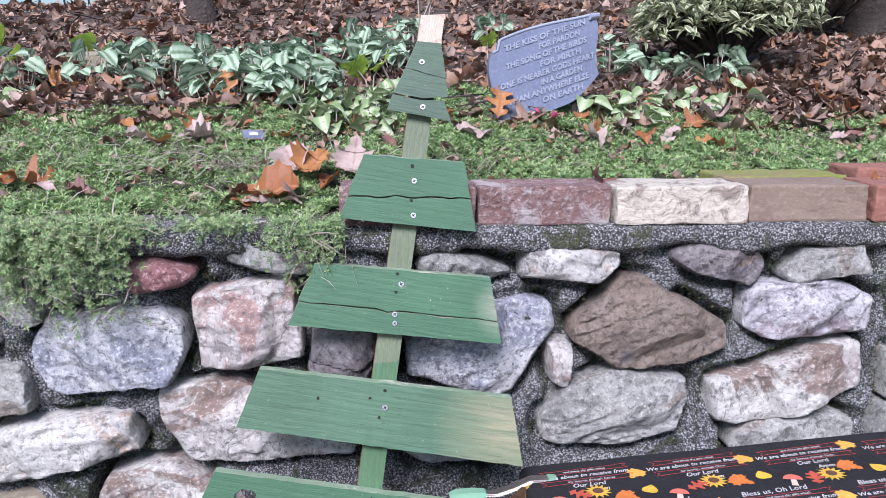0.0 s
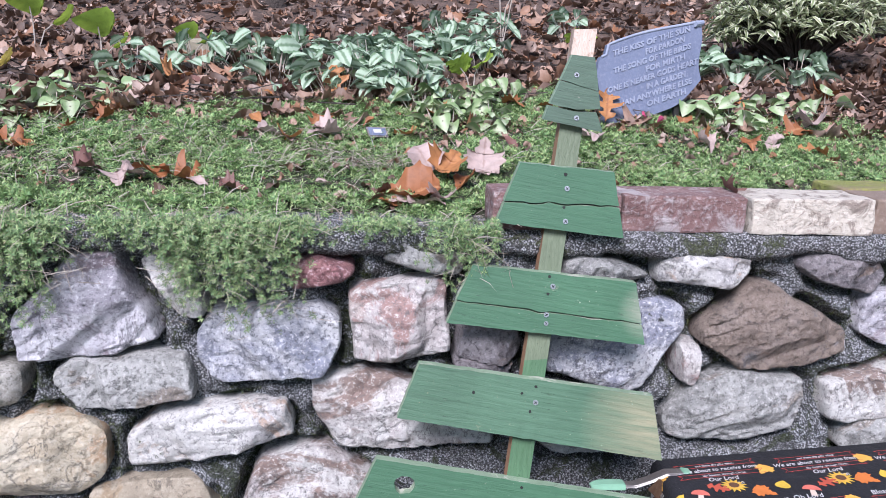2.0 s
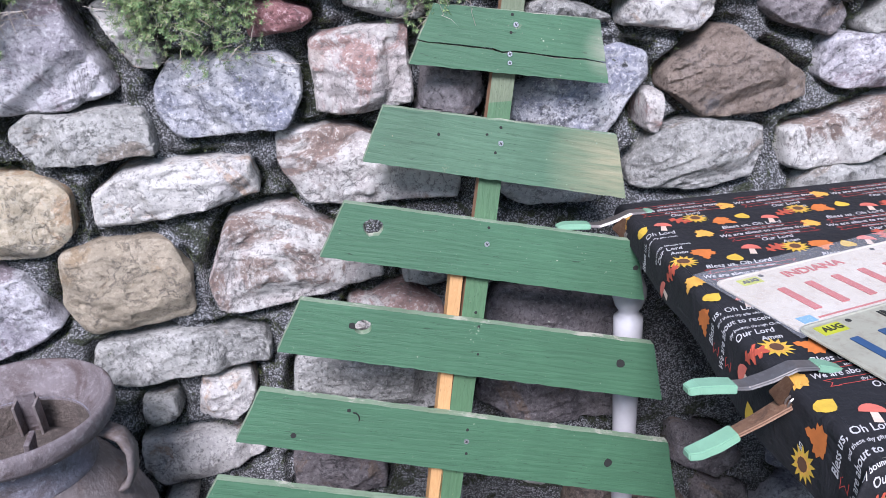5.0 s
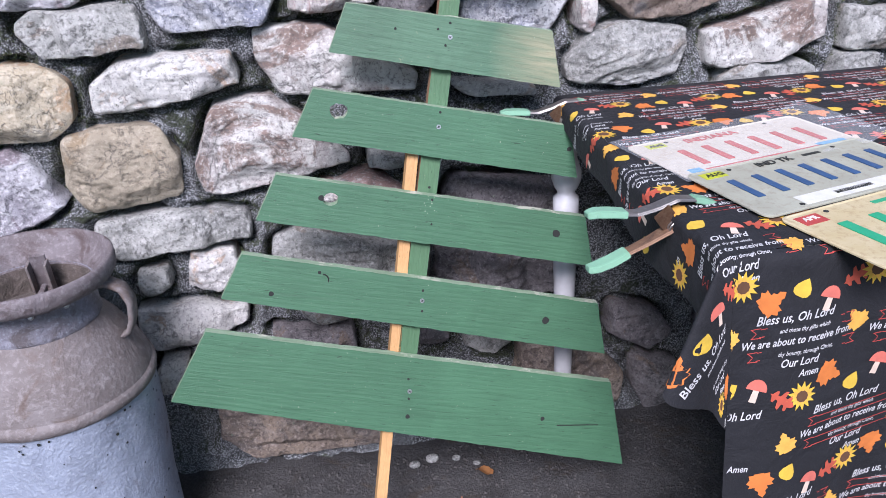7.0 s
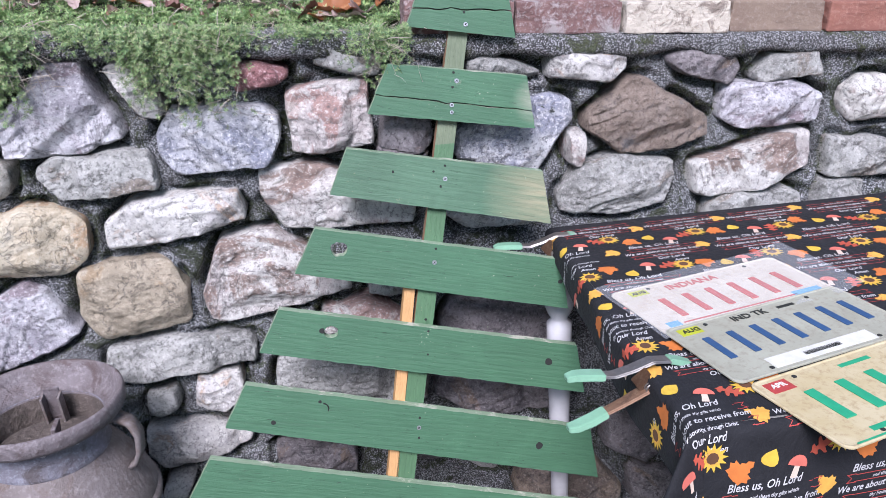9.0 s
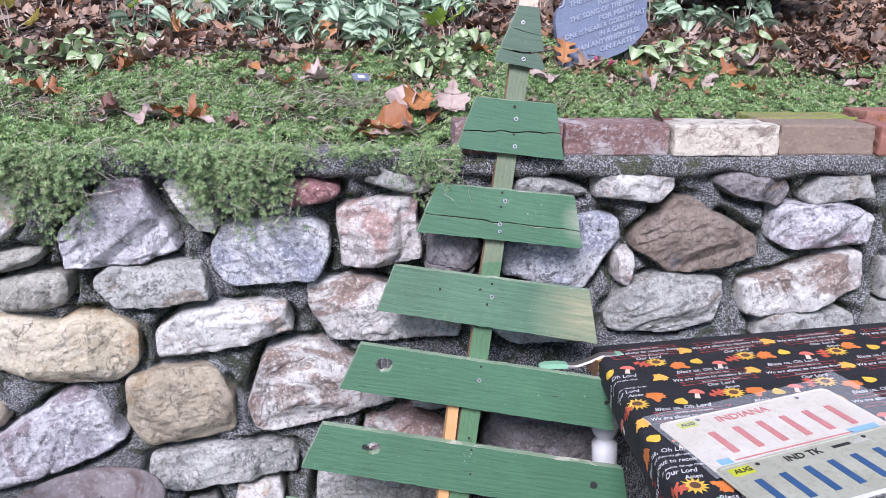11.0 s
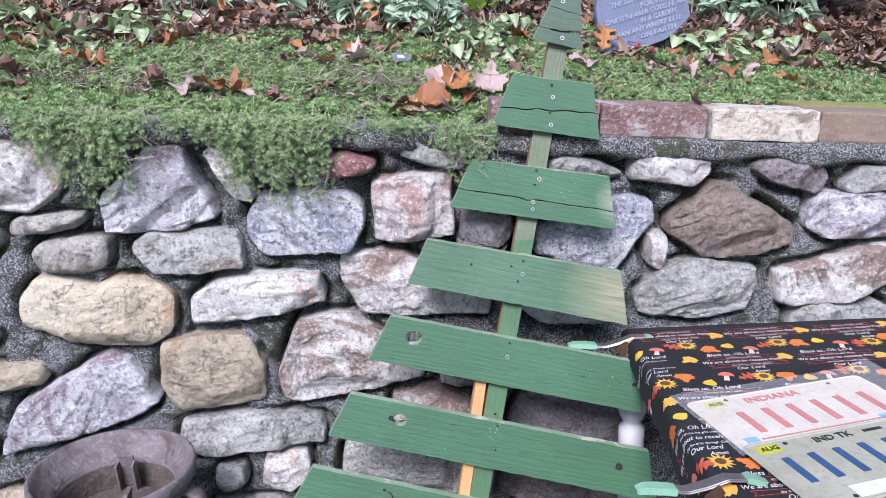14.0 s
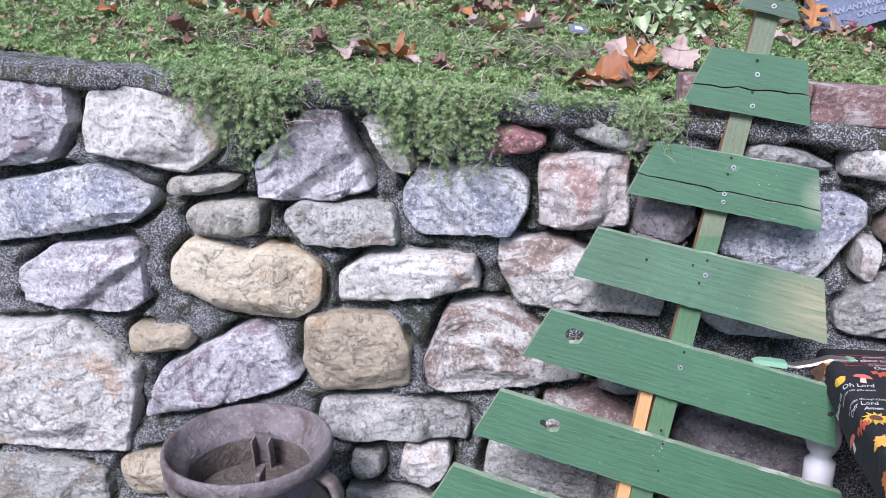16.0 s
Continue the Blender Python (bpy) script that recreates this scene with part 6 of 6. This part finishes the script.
# ---- spring clamps on the table's edge ----
def clamp(m, label):
    """Two crossed jaws on a pivot: green-dipped handles and tips, bare steel between."""
    ob = tagged(new("spring_clamp"), label, "clamp", "spring clamps")
    ob.matrix_basis = m

    def bar(points, half, thick):
        bm = bmesh.new()
        rows = []
        for i, (x, z) in enumerate(points):
            a, b = points[max(0, i - 1)], points[min(len(points) - 1, i + 1)]
            n = Vector((-(b[1] - a[1]), b[0] - a[0])).normalized() * thick
            h = half[i] if isinstance(half, (list, tuple)) else half
            rows.append([bm.verts.new((x + s * n.x, y, z + s * n.y)) for s, y in ((-1, -h), (1, -h * 0.8), (1, h * 0.8), (-1, h))])
        for u, v in zip(rows, rows[1:]):
            for i in range(4):
                bm.faces.new((u[i], u[(i + 1) % 4], v[(i + 1) % 4], v[i]))
        bm.faces.new(rows[0][::-1]), bm.faces.new(rows[-1])
        bmesh.ops.bevel(bm, geom=bm.edges[:], offset=0.0012, segments=2, affect="EDGES")
        return bm
    upper = part("upper_jaw", bar([(-0.065, 0.029), (-0.04, 0.026), (-0.015, 0.031), (0.01, 0.039), (0.035, 0.036), (0.052, 0.030)], [0.009, 0.0105, 0.011, 0.011, 0.0105, 0.009], 0.0016), CHROME, ob, "plated steel jaw with light rust")
    part("handle_grip", bar([(-0.106, 0.031), (-0.095, 0.033), (-0.075, 0.031), (-0.055, 0.0275)], [0.007, 0.0105, 0.0115, 0.011], 0.0042), MINT, upper, "mint-green dipped handle")
    part("tip_grip", bar([(0.034, 0.0365), (0.05, 0.032), (0.066, 0.0255)], [0.0105, 0.0105, 0.008], 0.0034), MINT, upper, "mint-green dipped tip")
    lower = part("lower_jaw", bar([(-0.065, -0.022), (-0.03, -0.008), (0.0, 0.006), (0.02, 0.002), (0.04, -0.012), (0.05, -0.028)], [0.009, 0.0105, 0.012, 0.011, 0.0105, 0.009], 0.0016), RUSTY, ob, "rusty steel jaw")
    part("handle_grip", bar([(-0.106, -0.034), (-0.095, -0.033), (-0.075, -0.027), (-0.055, -0.018)], [0.007, 0.0105, 0.0115, 0.011], 0.0042), MINT, lower, "mint-green dipped handle")
    for y in (-0.0125, 0.0125):
        part("cheek", bar([(-0.014, 0.03), (0.0, 0.012), (0.016, -0.006)], 0.0008, 0.012), RUSTY, ob)
        ob.children[-1].location = (0, y, 0)
    part("pivot", rod((0.004, -0.017, 0.008), (0.004, 0.017, 0.008), 0.005), RUSTY, ob, "rusty pivot pin")
    part("spring", tube([(0.004 + 0.008 * math.cos(a), -0.01 + 0.02 * a / 25, 0.008 + 0.008 * math.sin(a)) for a in np.linspace(0, 25, 70)], 0.0012, 5), CHROME, ob)


clamp(pose(0.172, 0.575, 0.745, 0, 2, 6), "steel spring clamp with mint-green grips on the tablecloth's edge")
clamp(pose(0.186, 1.062, 0.734, 0, -2, 2), "steel spring clamp with mint-green grips holding the cloth's corner")


# ---- grit and leaves at the wall's foot ----
grit = []
for _ in range(6000):
    x, y = rng.uniform(-1.1, 0.9), 1.15 - abs(rng.normal(0, 0.22))
    grit.append((x, y, floor_z(x, y) + 0.001))
grit = np.array(grit)
gv = [(0.5, 0, 0), (-0.5, 0, 0.05), (0, 0.45, 0), (0, -0.4, 0.02), (0.05, 0, 0.45), (0, 0.05, -0.3)]
gf = [(0, 2, 4), (2, 1, 4), (1, 3, 4), (3, 0, 4), (2, 0, 5), (1, 2, 5), (3, 1, 5), (0, 3, 5)]
tagged(new("grit", scatter("grit", gv, gf, None, turns_of(rng, len(grit), 0.6), grit, PEBBLE, 0.003 + 0.008 * rng.random(len(grit)) ** 3)), "loose grit and small stones on the asphalt", "grit", kind="stuff")
for x, y, s in ((-0.11, 1.10, 0.010), (-0.02, 1.11, 0.008), (-0.07, 1.12, 0.012), (0.02, 1.09, 0.007)):
    bm = bmesh.new()
    bmesh.ops.create_icosphere(bm, subdivisions=2, radius=s)
    for v in bm.verts:
        v.co = Vector((v.co.x * 1.3, v.co.y, v.co.z * 0.7)) + 0.3 * s * noise.noise_vector(v.co * 60)
    bm.transform(Matrix.Translation((x, y, floor_z(x, y) + s * 0.5)))
    tagged(part("pebble", bm, ROCK["grey"], smooth=True), "pale pebble at the foot of the wall", "pebble", "pebbles")
for x, y, k, m, l in ((0.03, 1.05, "oval", ORANGE, "orange-brown leaf at the foot of the wall"), (-0.05, 0.93, "maple", OAK, "russet leaf on the asphalt"), (-0.16, 0.88, "oak", PURPLE, "dark leaf on the asphalt")):
    one_leaf("fallen_leaf", k, 0.06, m, (x, y, floor_z(x, y) + 0.012), l, 40 * x * 100, 10, 10, 0.5, 0.2, 0.1, 3)


# ---- the wall's stones ----
OUTLINES = []


def stone(kind, x, z, w, h, tilt, tl, tr, br, bl, notch=None):
    """One fieldstone: a w x h block with its four corners knapped off by the given shares, bulging and broken in front; field stones are rounded, quarried ones flake in steps."""
    seed = x * 31 + z * 17
    w, h = w + 0.007, h + 0.007
    worn = kind in ("tan", "ochre", "olive")
    box = []
    for sx, sz, c in ((1, 1, tr), (1, -1, br), (-1, -1, bl), (-1, 1, tl)):
        pair = [(sx * (w / 2 - c[0] * w), sz * h / 2), (sx * w / 2, sz * (h / 2 - c[1] * h))]
        box += pair if sx * sz > 0 else pair[::-1]
    loop = ragged(box, 0.006, 0.0, 0)
    for _ in range(5 if worn else 1):
        loop = [((a[0] + 2 * b[0] + c[0]) / 4, (a[1] + 2 * b[1] + c[1]) / 4) for a, b, c in zip(loop[-1:] + loop[:-1], loop, loop[1:] + loop[:1])]
    size = min(w, h)
    rough_edge = 0.0035 if worn else 0.0075
    if notch:
        loop = [(p, q - notch[1] * h * math.exp(-((p / w - notch[0]) / 0.09) ** 2) * (1 if notch[1] * q > 0 else 0)) for p, q in loop]
    loop = [(p * (1 + 0.0) + rough_edge * noise.noise((p * 14 + seed, q * 14, 1)) * 0.8 + 0.003 * noise.noise((p * 45, q * 45, seed)), q + rough_edge * noise.noise((p * 14, q * 14 + seed, 7)) * 0.7 + 0.003 * noise.noise((q * 45, p * 45, seed + 3))) for p, q in loop]
    ca, sa = math.cos(radians(tilt)), math.sin(radians(tilt))
    ring = np.array([(p * ca - q * sa, p * sa + q * ca) for p, q in loop])
    OUTLINES.append(ring + (x, z))
    nxt = np.roll(ring, -1, 0)
    step = 0.0034 if abs(x) < 1.3 else 0.0055
    lo, hi = ring.min(0) - step, ring.max(0) + step
    gx, gz = np.arange(lo[0], hi[0] + step, step), np.arange(lo[1], hi[1] + step, step)
    pts = np.stack(np.meshgrid(gx, gz), -1).reshape(-1, 2)
    edge = nxt - ring
    t = np.clip(((pts[:, None] - ring[None]) * edge[None]).sum(-1) / (edge ** 2).sum(-1), 0, 1)
    near = ring[None] + t[..., None] * edge[None]
    away = np.hypot(*(pts[:, None] - near).transpose(2, 0, 1))
    best = away.argmin(1)
    dist = away[np.arange(len(pts)), best]
    cross = ((ring[None, :, 1] > pts[:, None, 1]) != (nxt[None, :, 1] > pts[:, None, 1])) & (pts[:, None, 0] < edge[None, :, 0] * (pts[:, None, 1] - ring[None, :, 1]) / np.where(edge[:, 1] == 0, 1e-9, edge[:, 1])[None] + ring[None, :, 0])
    inner = cross.sum(1) % 2 == 1
    dist = np.where(inner, dist, -dist)
    snap = (dist > -step * 0.72) & (dist < step * 0.5)
    pts[snap] = near[np.arange(len(pts)), best][snap]
    dist[snap] = 0
    keep = dist >= 0
    proud = 0.032 + 0.012 * noise.noise((seed, 2, 2))
    rnd = random.Random(seed)
    cuts = [(math.cos(g), math.sin(g), rnd.uniform(0.25, 1.0), rnd.uniform(0.10, 0.36)) for g in [rnd.uniform(0, 6.3) for _ in range(7)]]
    slope_x, slope_z, round_off = 0.07 * noise.noise((seed, 5, 1)), 0.1 * noise.noise((seed, 9, 4)), rnd.uniform(0.014, 0.024) if worn else rnd.uniform(0.003, 0.008)
    lay, gap, flake = rnd.uniform(-1.0, 1.0), rnd.uniform(0.022, 0.06), 0.0 if worn else rnd.uniform(0.002, 0.0065)
    v = []
    for (wx, wz), s, ok in zip(pts.tolist(), dist.tolist(), keep.tolist()):
        if not ok:
            v.append((wx, 0, wz))
            continue
        depth = proud
        for cx, cz, steep, out in cuts:
            depth = min(depth, proud + steep * (out * (abs(cx) * w + abs(cz) * h) * 0.8 - cx * wx - cz * wz))
        depth = max(depth, 0.45 * proud) + slope_x * wx + slope_z * wz
        e = Vector((wx * 11 + seed, wz * 11, seed))
        depth += 0.004 * noise.noise(e) + 0.004 * noise.noise(e * 2.7) + 0.003 * noise.noise(e * 6) + 0.002 * noise.noise(e * 15)
        if flake:
            g = (wz * math.cos(lay) - wx * math.sin(lay)) / gap + 1.5 * noise.noise(e * 0.8) + 0.35 * noise.noise(e * 3)
            g -= math.floor(g)
            depth -= flake * (g / 0.78 if g < 0.78 else (1 - g) / 0.22) * min(1.0, max(0.0, 0.55 + 1.6 * noise.noise(e * 0.7 + Vector((7, 1, 3)))))
        k = min(1.0, s / round_off)
        v.append((wx, -depth * (0.35 + 0.65 * (1 - (1 - k) ** 2.4)), wz))
    n = len(gx)
    bm = bmesh.new()
    made = {}
    for j in range(len(gz) - 1):
        for i in range(n - 1):
            quad = [j * n + i, j * n + i + 1, (j + 1) * n + i + 1, (j + 1) * n + i]
            quad = [q for q in quad if keep[q]]
            if len(quad) < 3 or all(dist[q] == 0 for q in quad):
                continue
            for q in quad:
                if q not in made:
                    made[q] = bm.verts.new(v[q])
            bm.faces.new([made[q] for q in quad])
    rim = bmesh.ops.extrude_edge_only(bm, edges=[e for e in bm.edges if e.is_boundary])
    for q in rim["geom"]:
        if isinstance(q, bmesh.types.BMVert):
            q.co.y = 0.075
    bmesh.ops.recalc_face_normals(bm, faces=bm.faces[:])
    me = bpy.data.meshes.new("stone")
    bm.to_mesh(me)
    bm.free()
    me.materials.append(ROCK[kind])
    me.shade_smooth()
    me.set_sharp_from_angle(angle=radians(30))
    mesh_part("stone", me, wall, "", Matrix.Translation((x, WALL_Y + 0.004, z)))


stone("lilac", -1.184, 1.109, 0.211, 0.169, 9, (0.25, 0.88), (0.49, 0.18), (0.30, 0.37), (0.41, 0.08))
stone("white", -0.928, 1.095, 0.238, 0.133, -10, (0.20, 0.23), (0.08, 0.33), (0.20, 0.40), (0.02, 0.36))
stone("blue", -1.128, 0.952, 0.365, 0.106, 10, (0.06, 0.38), (0.23, 0.54), (0.13, 0.19), (0.28, 0.10))
stone("olive", -0.844, 0.995, 0.135, 0.027, 5, (0.06, 0.90), (0.64, 0.24), (0.14, 0.65), (0.16, 0.02))
stone("olive", -0.813, 0.934, 0.132, 0.057, 0, (0.22, 0.29), (0.02, 0.32), (0.11, 0.37), (0.09, 0.59))
stone("lilac", -0.642, 1.051, 0.190, 0.152, 0, (0.46, 0.55), (0.23, 0.84), (0.36, 0.14), (0.17, 0.02))
stone("white", -0.512, 1.071, 0.112, 0.038, -57, (0.17, 0.26), (0.15, 0.43), (0.18, 0.48), (0.62, 0.21))
stone("grey", -0.599, 0.930, 0.192, 0.072, 0, (0.14, 0.22), (0.04, 0.32), (0.76, 0.10), (0.15, 0.51))
stone("blue", -0.382, 0.977, 0.208, 0.108, 1, (0.12, 0.36), (0.14, 0.28), (0.15, 0.42), (0.13, 0.32))
stone("rose", -0.187, 0.998, 0.141, 0.122, 2, (0.48, 0.10), (0.02, 0.16), (0.61, 0.07), (0.24, 0.06))
stone("red", -0.298, 1.083, 0.092, 0.042, 3, (0.02, 0.13), (0.47, 0.48), (0.31, 0.31), (0.67, 0.02))
stone("grey", -0.145, 1.099, 0.111, 0.049, -2, (0.39, 0.14), (0.27, 0.44), (0.02, 0.18), (0.43, 0.37))
stone("dark", -0.052, 0.959, 0.092, 0.062, -6, (0.02, 0.02), (0.14, 0.54), (0.17, 0.44), (0.54, 0.09))
stone("blue", 0.148, 0.930, 0.218, 0.139, 5, (0.63, 0.27), (0.20, 0.15), (0.34, 0.62), (0.54, 0.38))
stone("grey", 0.129, 1.060, 0.131, 0.028, -9, (0.22, 0.32), (0.37, 0.41), (0.29, 0.33), (0.52, 0.08))
stone("white", 0.287, 1.051, 0.147, 0.049, -5, (0.06, 0.70), (0.02, 0.43), (0.24, 0.55), (0.56, 0.13))
stone("brown", 0.404, 0.952, 0.233, 0.135, 0, (0.35, 0.45), (0.52, 0.58), (0.30, 0.15), (0.29, 0.37))
stone("dark", 0.509, 1.043, 0.142, 0.057, -16, (0.36, 0.59), (0.14, 0.45), (0.08, 0.52), (0.25, 0.22))
stone("grey", 0.676, 1.022, 0.122, 0.046, 0, (0.22, 0.64), (0.02, 0.74), (0.75, 0.06), (0.16, 0.14))
stone("lilac", 0.652, 0.951, 0.193, 0.086, -2, (0.09, 0.19), (0.36, 0.29), (0.60, 0.07), (0.19, 0.28))
stone("rose", 0.266, 0.897, 0.063, 0.029, -88, (0.08, 0.04), (0.43, 0.28), (0.12, 0.54), (0.02, 0.02))
stone("grey", 0.346, 0.818, 0.227, 0.110, 8, (0.19, 0.32), (0.42, 0.29), (0.12, 0.36), (0.44, 0.28))
stone("rust", 0.622, 0.834, 0.238, 0.097, 5, (0.72, 0.30), (0.07, 0.10), (0.45, 0.25), (0.13, 0.13))
stone("grey", 0.866, 0.827, 0.174, 0.075, -3, (0.02, 0.08), (0.40, 0.23), (0.06, 0.04), (0.06, 0.71))
stone("rose", 0.868, 0.946, 0.130, 0.080, -3, (0.26, 0.22), (0.42, 0.20), (0.35, 0.02), (0.15, 0.31))
stone("tan", -0.779, 0.823, 0.273, 0.123, -4, (0.12, 0.30), (0.13, 0.22), (0.15, 0.25), (0.36, 0.29), (0.0, 0.08))
stone("white", -0.483, 0.839, 0.241, 0.084, 3, (0.23, 0.37), (0.65, 0.08), (0.64, 0.26), (0.19, 0.02))
stone("rust", -0.185, 0.846, 0.282, 0.117, -9, (0.26, 0.13), (0.62, 0.54), (0.74, 0.20), (0.17, 0.56))
stone("ochre", -0.579, 0.687, 0.188, 0.154, -3, (0.41, 0.11), (0.14, 0.37), (0.80, 0.18), (0.15, 0.33))
stone("rust", -0.322, 0.716, 0.265, 0.156, 7, (0.19, 0.62), (0.41, 0.79), (0.80, 0.07), (0.09, 0.08))
stone("ochre", -0.952, 0.699, 0.113, 0.044, 2, (0.08, 0.02), (0.79, 0.02), (0.53, 0.09), (0.07, 0.28))
stone("lilac", -0.857, 0.617, 0.312, 0.131, 28, (0.30, 0.47), (0.06, 0.41), (0.14, 0.02), (0.80, 0.44))
stone("white", -1.187, 0.587, 0.349, 0.264, 2, (0.16, 0.65), (0.28, 0.35), (0.10, 0.48), (0.57, 0.03))
stone("lilac", -1.093, 0.812, 0.240, 0.128, 4, (0.35, 0.34), (0.07, 0.15), (0.17, 0.15), (0.68, 0.19))
stone("grey", -1.249, 0.377, 0.291, 0.112, 7, (0.08, 0.71), (0.64, 0.42), (0.61, 0.04), (0.16, 0.06))
stone("ochre", -0.991, 0.412, 0.142, 0.087, 1, (0.24, 0.22), (0.18, 0.33), (0.08, 0.36), (0.11, 0.44))
stone("grey", -0.515, 0.562, 0.275, 0.074, 5, (0.02, 0.26), (0.48, 0.32), (0.02, 0.38), (0.15, 0.29))
stone("white", -0.457, 0.478, 0.090, 0.074, -1, (0.08, 0.66), (0.03, 0.26), (0.29, 0.45), (0.43, 0.11))
stone("grey", -0.565, 0.466, 0.058, 0.054, 0, (0.42, 0.06), (0.37, 0.02), (0.60, 0.33), (0.13, 0.43))
stone("white", -0.510, 0.362, 0.201, 0.089, 2, (0.02, 0.40), (0.48, 0.25), (0.58, 0.44), (0.10, 0.38))
stone("grey", -0.096, 0.662, 0.098, 0.031, 1, (0.02, 0.69), (0.88, 0.49), (0.02, 0.02), (0.47, 0.09))
stone("rose", -0.162, 0.589, 0.154, 0.086, -5, (0.39, 0.22), (0.40, 0.37), (0.14, 0.47), (0.14, 0.37))
stone("dark", 0.105, 0.530, 0.226, 0.135, -9, (0.05, 0.21), (0.03, 0.30), (0.21, 0.38), (0.51, 0.10))
stone("grey", -0.193, 0.468, 0.300, 0.120, -6, (0.15, 0.21), (0.76, 0.37), (0.44, 0.10), (0.34, 0.20))
stone("dark", 0.100, 0.395, 0.260, 0.109, -6, (0.15, 0.06), (0.60, 0.24), (0.64, 0.17), (0.33, 0.47))
stone("grey", -0.260, 0.352, 0.089, 0.034, -8, (0.66, 0.02), (0.19, 0.74), (0.58, 0.23), (0.31, 0.61))
stone("dark", -0.041, 0.283, 0.062, 0.056, 3, (0.05, 0.90), (0.65, 0.22), (0.13, 0.64), (0.31, 0.05))
stone("grey", 0.070, 0.250, 0.096, 0.045, -6, (0.19, 0.02), (0.72, 0.26), (0.31, 0.47), (0.59, 0.15))
stone("umber", 0.251, 0.129, 0.237, 0.156, -8, (0.64, 0.05), (0.31, 0.47), (0.15, 0.02), (0.52, 0.43))
stone("umber", -0.333, 0.093, 0.329, 0.137, -3, (0.02, 0.02), (0.70, 0.66), (0.43, 0.03), (0.18, 0.42))
stone("dark", 0.399, 0.234, 0.159, 0.080, -31, (0.50, 0.20), (0.30, 0.24), (0.20, 0.50), (0.21, 0.62))
stone("dark", 0.451, 0.079, 0.095, 0.150, 8, (0.04, 0.25), (0.75, 0.24), (0.02, 0.14), (0.22, 0.48))
stone("white", -0.574, 0.258, 0.084, 0.042, 59, (0.33, 0.35), (0.27, 0.66), (0.04, 0.04), (0.23, 0.42))
stone("white", 0.084, 0.776, 0.175, 0.025, -11, (0.02, 0.08), (0.30, 0.02), (0.60, 0.50), (0.31, 0.90))
stone("dark", -0.063, 0.913, 0.085, 0.029, -8, (0.05, 0.02), (0.02, 0.08), (0.09, 0.73), (0.19, 0.45))
stone("dark", -0.282, 0.287, 0.159, 0.069, -4, (0.33, 0.02), (0.09, 0.61), (0.15, 0.02), (0.57, 0.07))
# stones past the ends of the stretch above and behind the table
r = random.Random(11)
for lo, hi, top in ((-2.5, -1.36, 1.12), (0.97, 2.5, 1.0), (0.52, 0.97, 0.74)):
    z = 0.08
    while z < top:
        h, x = r.uniform(0.085, 0.13), lo + r.uniform(0, 0.05)
        while x < hi - 0.08:
            w = r.uniform(0.11, 0.25)
            stone(r.choice(("white", "blue", "lilac", "rose", "grey", "rust", "ochre", "dark")), x + w / 2, z, w - 0.025, h - 0.02 * r.random(), r.uniform(-6, 6), *[(r.uniform(0.08, 0.3), r.uniform(0.1, 0.45)) for _ in range(4)])
            x += w + 0.012
        z += h + 0.03

# the mortar sinks into a dark seam along the stones, and moss roots there
face = wall.data
co = np.empty(len(face.vertices) * 3, np.float32)
face.vertices.foreach_get("co", co)
co = co.reshape(-1, 3)
gap = np.full(len(co), 1.0)
for ring in OUTLINES:
    lo, hi = ring.min(0) - 0.03, ring.max(0) + 0.03
    at = np.nonzero((co[:, 0] > lo[0]) & (co[:, 0] < hi[0]) & (co[:, 2] > lo[1]) & (co[:, 2] < hi[1]))[0]
    if len(at):
        gap[at] = np.minimum(gap[at], np.hypot(co[at, None, 0] - ring[None, :, 0], co[at, None, 2] - ring[None, :, 1]).min(1))
wave = np.array([noise.noise((x * 13, 3.0, z * 13)) for x, _, z in co.tolist()])
seam = np.clip(1.9 - gap / 0.0095, 0, 1) * np.clip(0.72 + 1.3 * wave, 0.15, 1)
co[:, 1] += (0.055 * seam).astype(np.float32)
face.vertices.foreach_set("co", co.ravel())
face.update()
MOSS = leafy("dark_joint_moss", (0.018, 0.028, 0.010), (0.045, 0.065, 0.018), (0.10, 0.115, 0.03), through=0.0)
root = np.nonzero((gap < 0.02) & (wave > -0.08) & (np.abs(co[:, 0]) < 1.4) & (co[:, 2] > 0.15) & (co[:, 1] < 1.25))[0]
root = np.repeat(root, 2)
spot = co[root] + rng.normal(0, 0.003, (len(root), 3)) * (1, 0.3, 1) + (0, -0.001, 0)
v, f = [(-0.12, 0, 0), (0.12, 0, 0), (0.05, -0.7, 0.25), (-0.6, -0.5, -0.2), (-0.5, -0.45, 0.1), (0.55, -0.5, 0.35), (0.6, -0.4, 0.1)], [(0, 1, 2), (0, 3, 4), (1, 5, 6)]
tagged(new("joint_moss", scatter("joint_moss", v, f, None, turns_of(rng, len(root), 0.7, rng.normal(0, 0.6, len(root))), spot, MOSS, rng.uniform(0.004, 0.0095, len(root)))), "dark green moss growing in the wall's joints", "moss", kind="stuff")
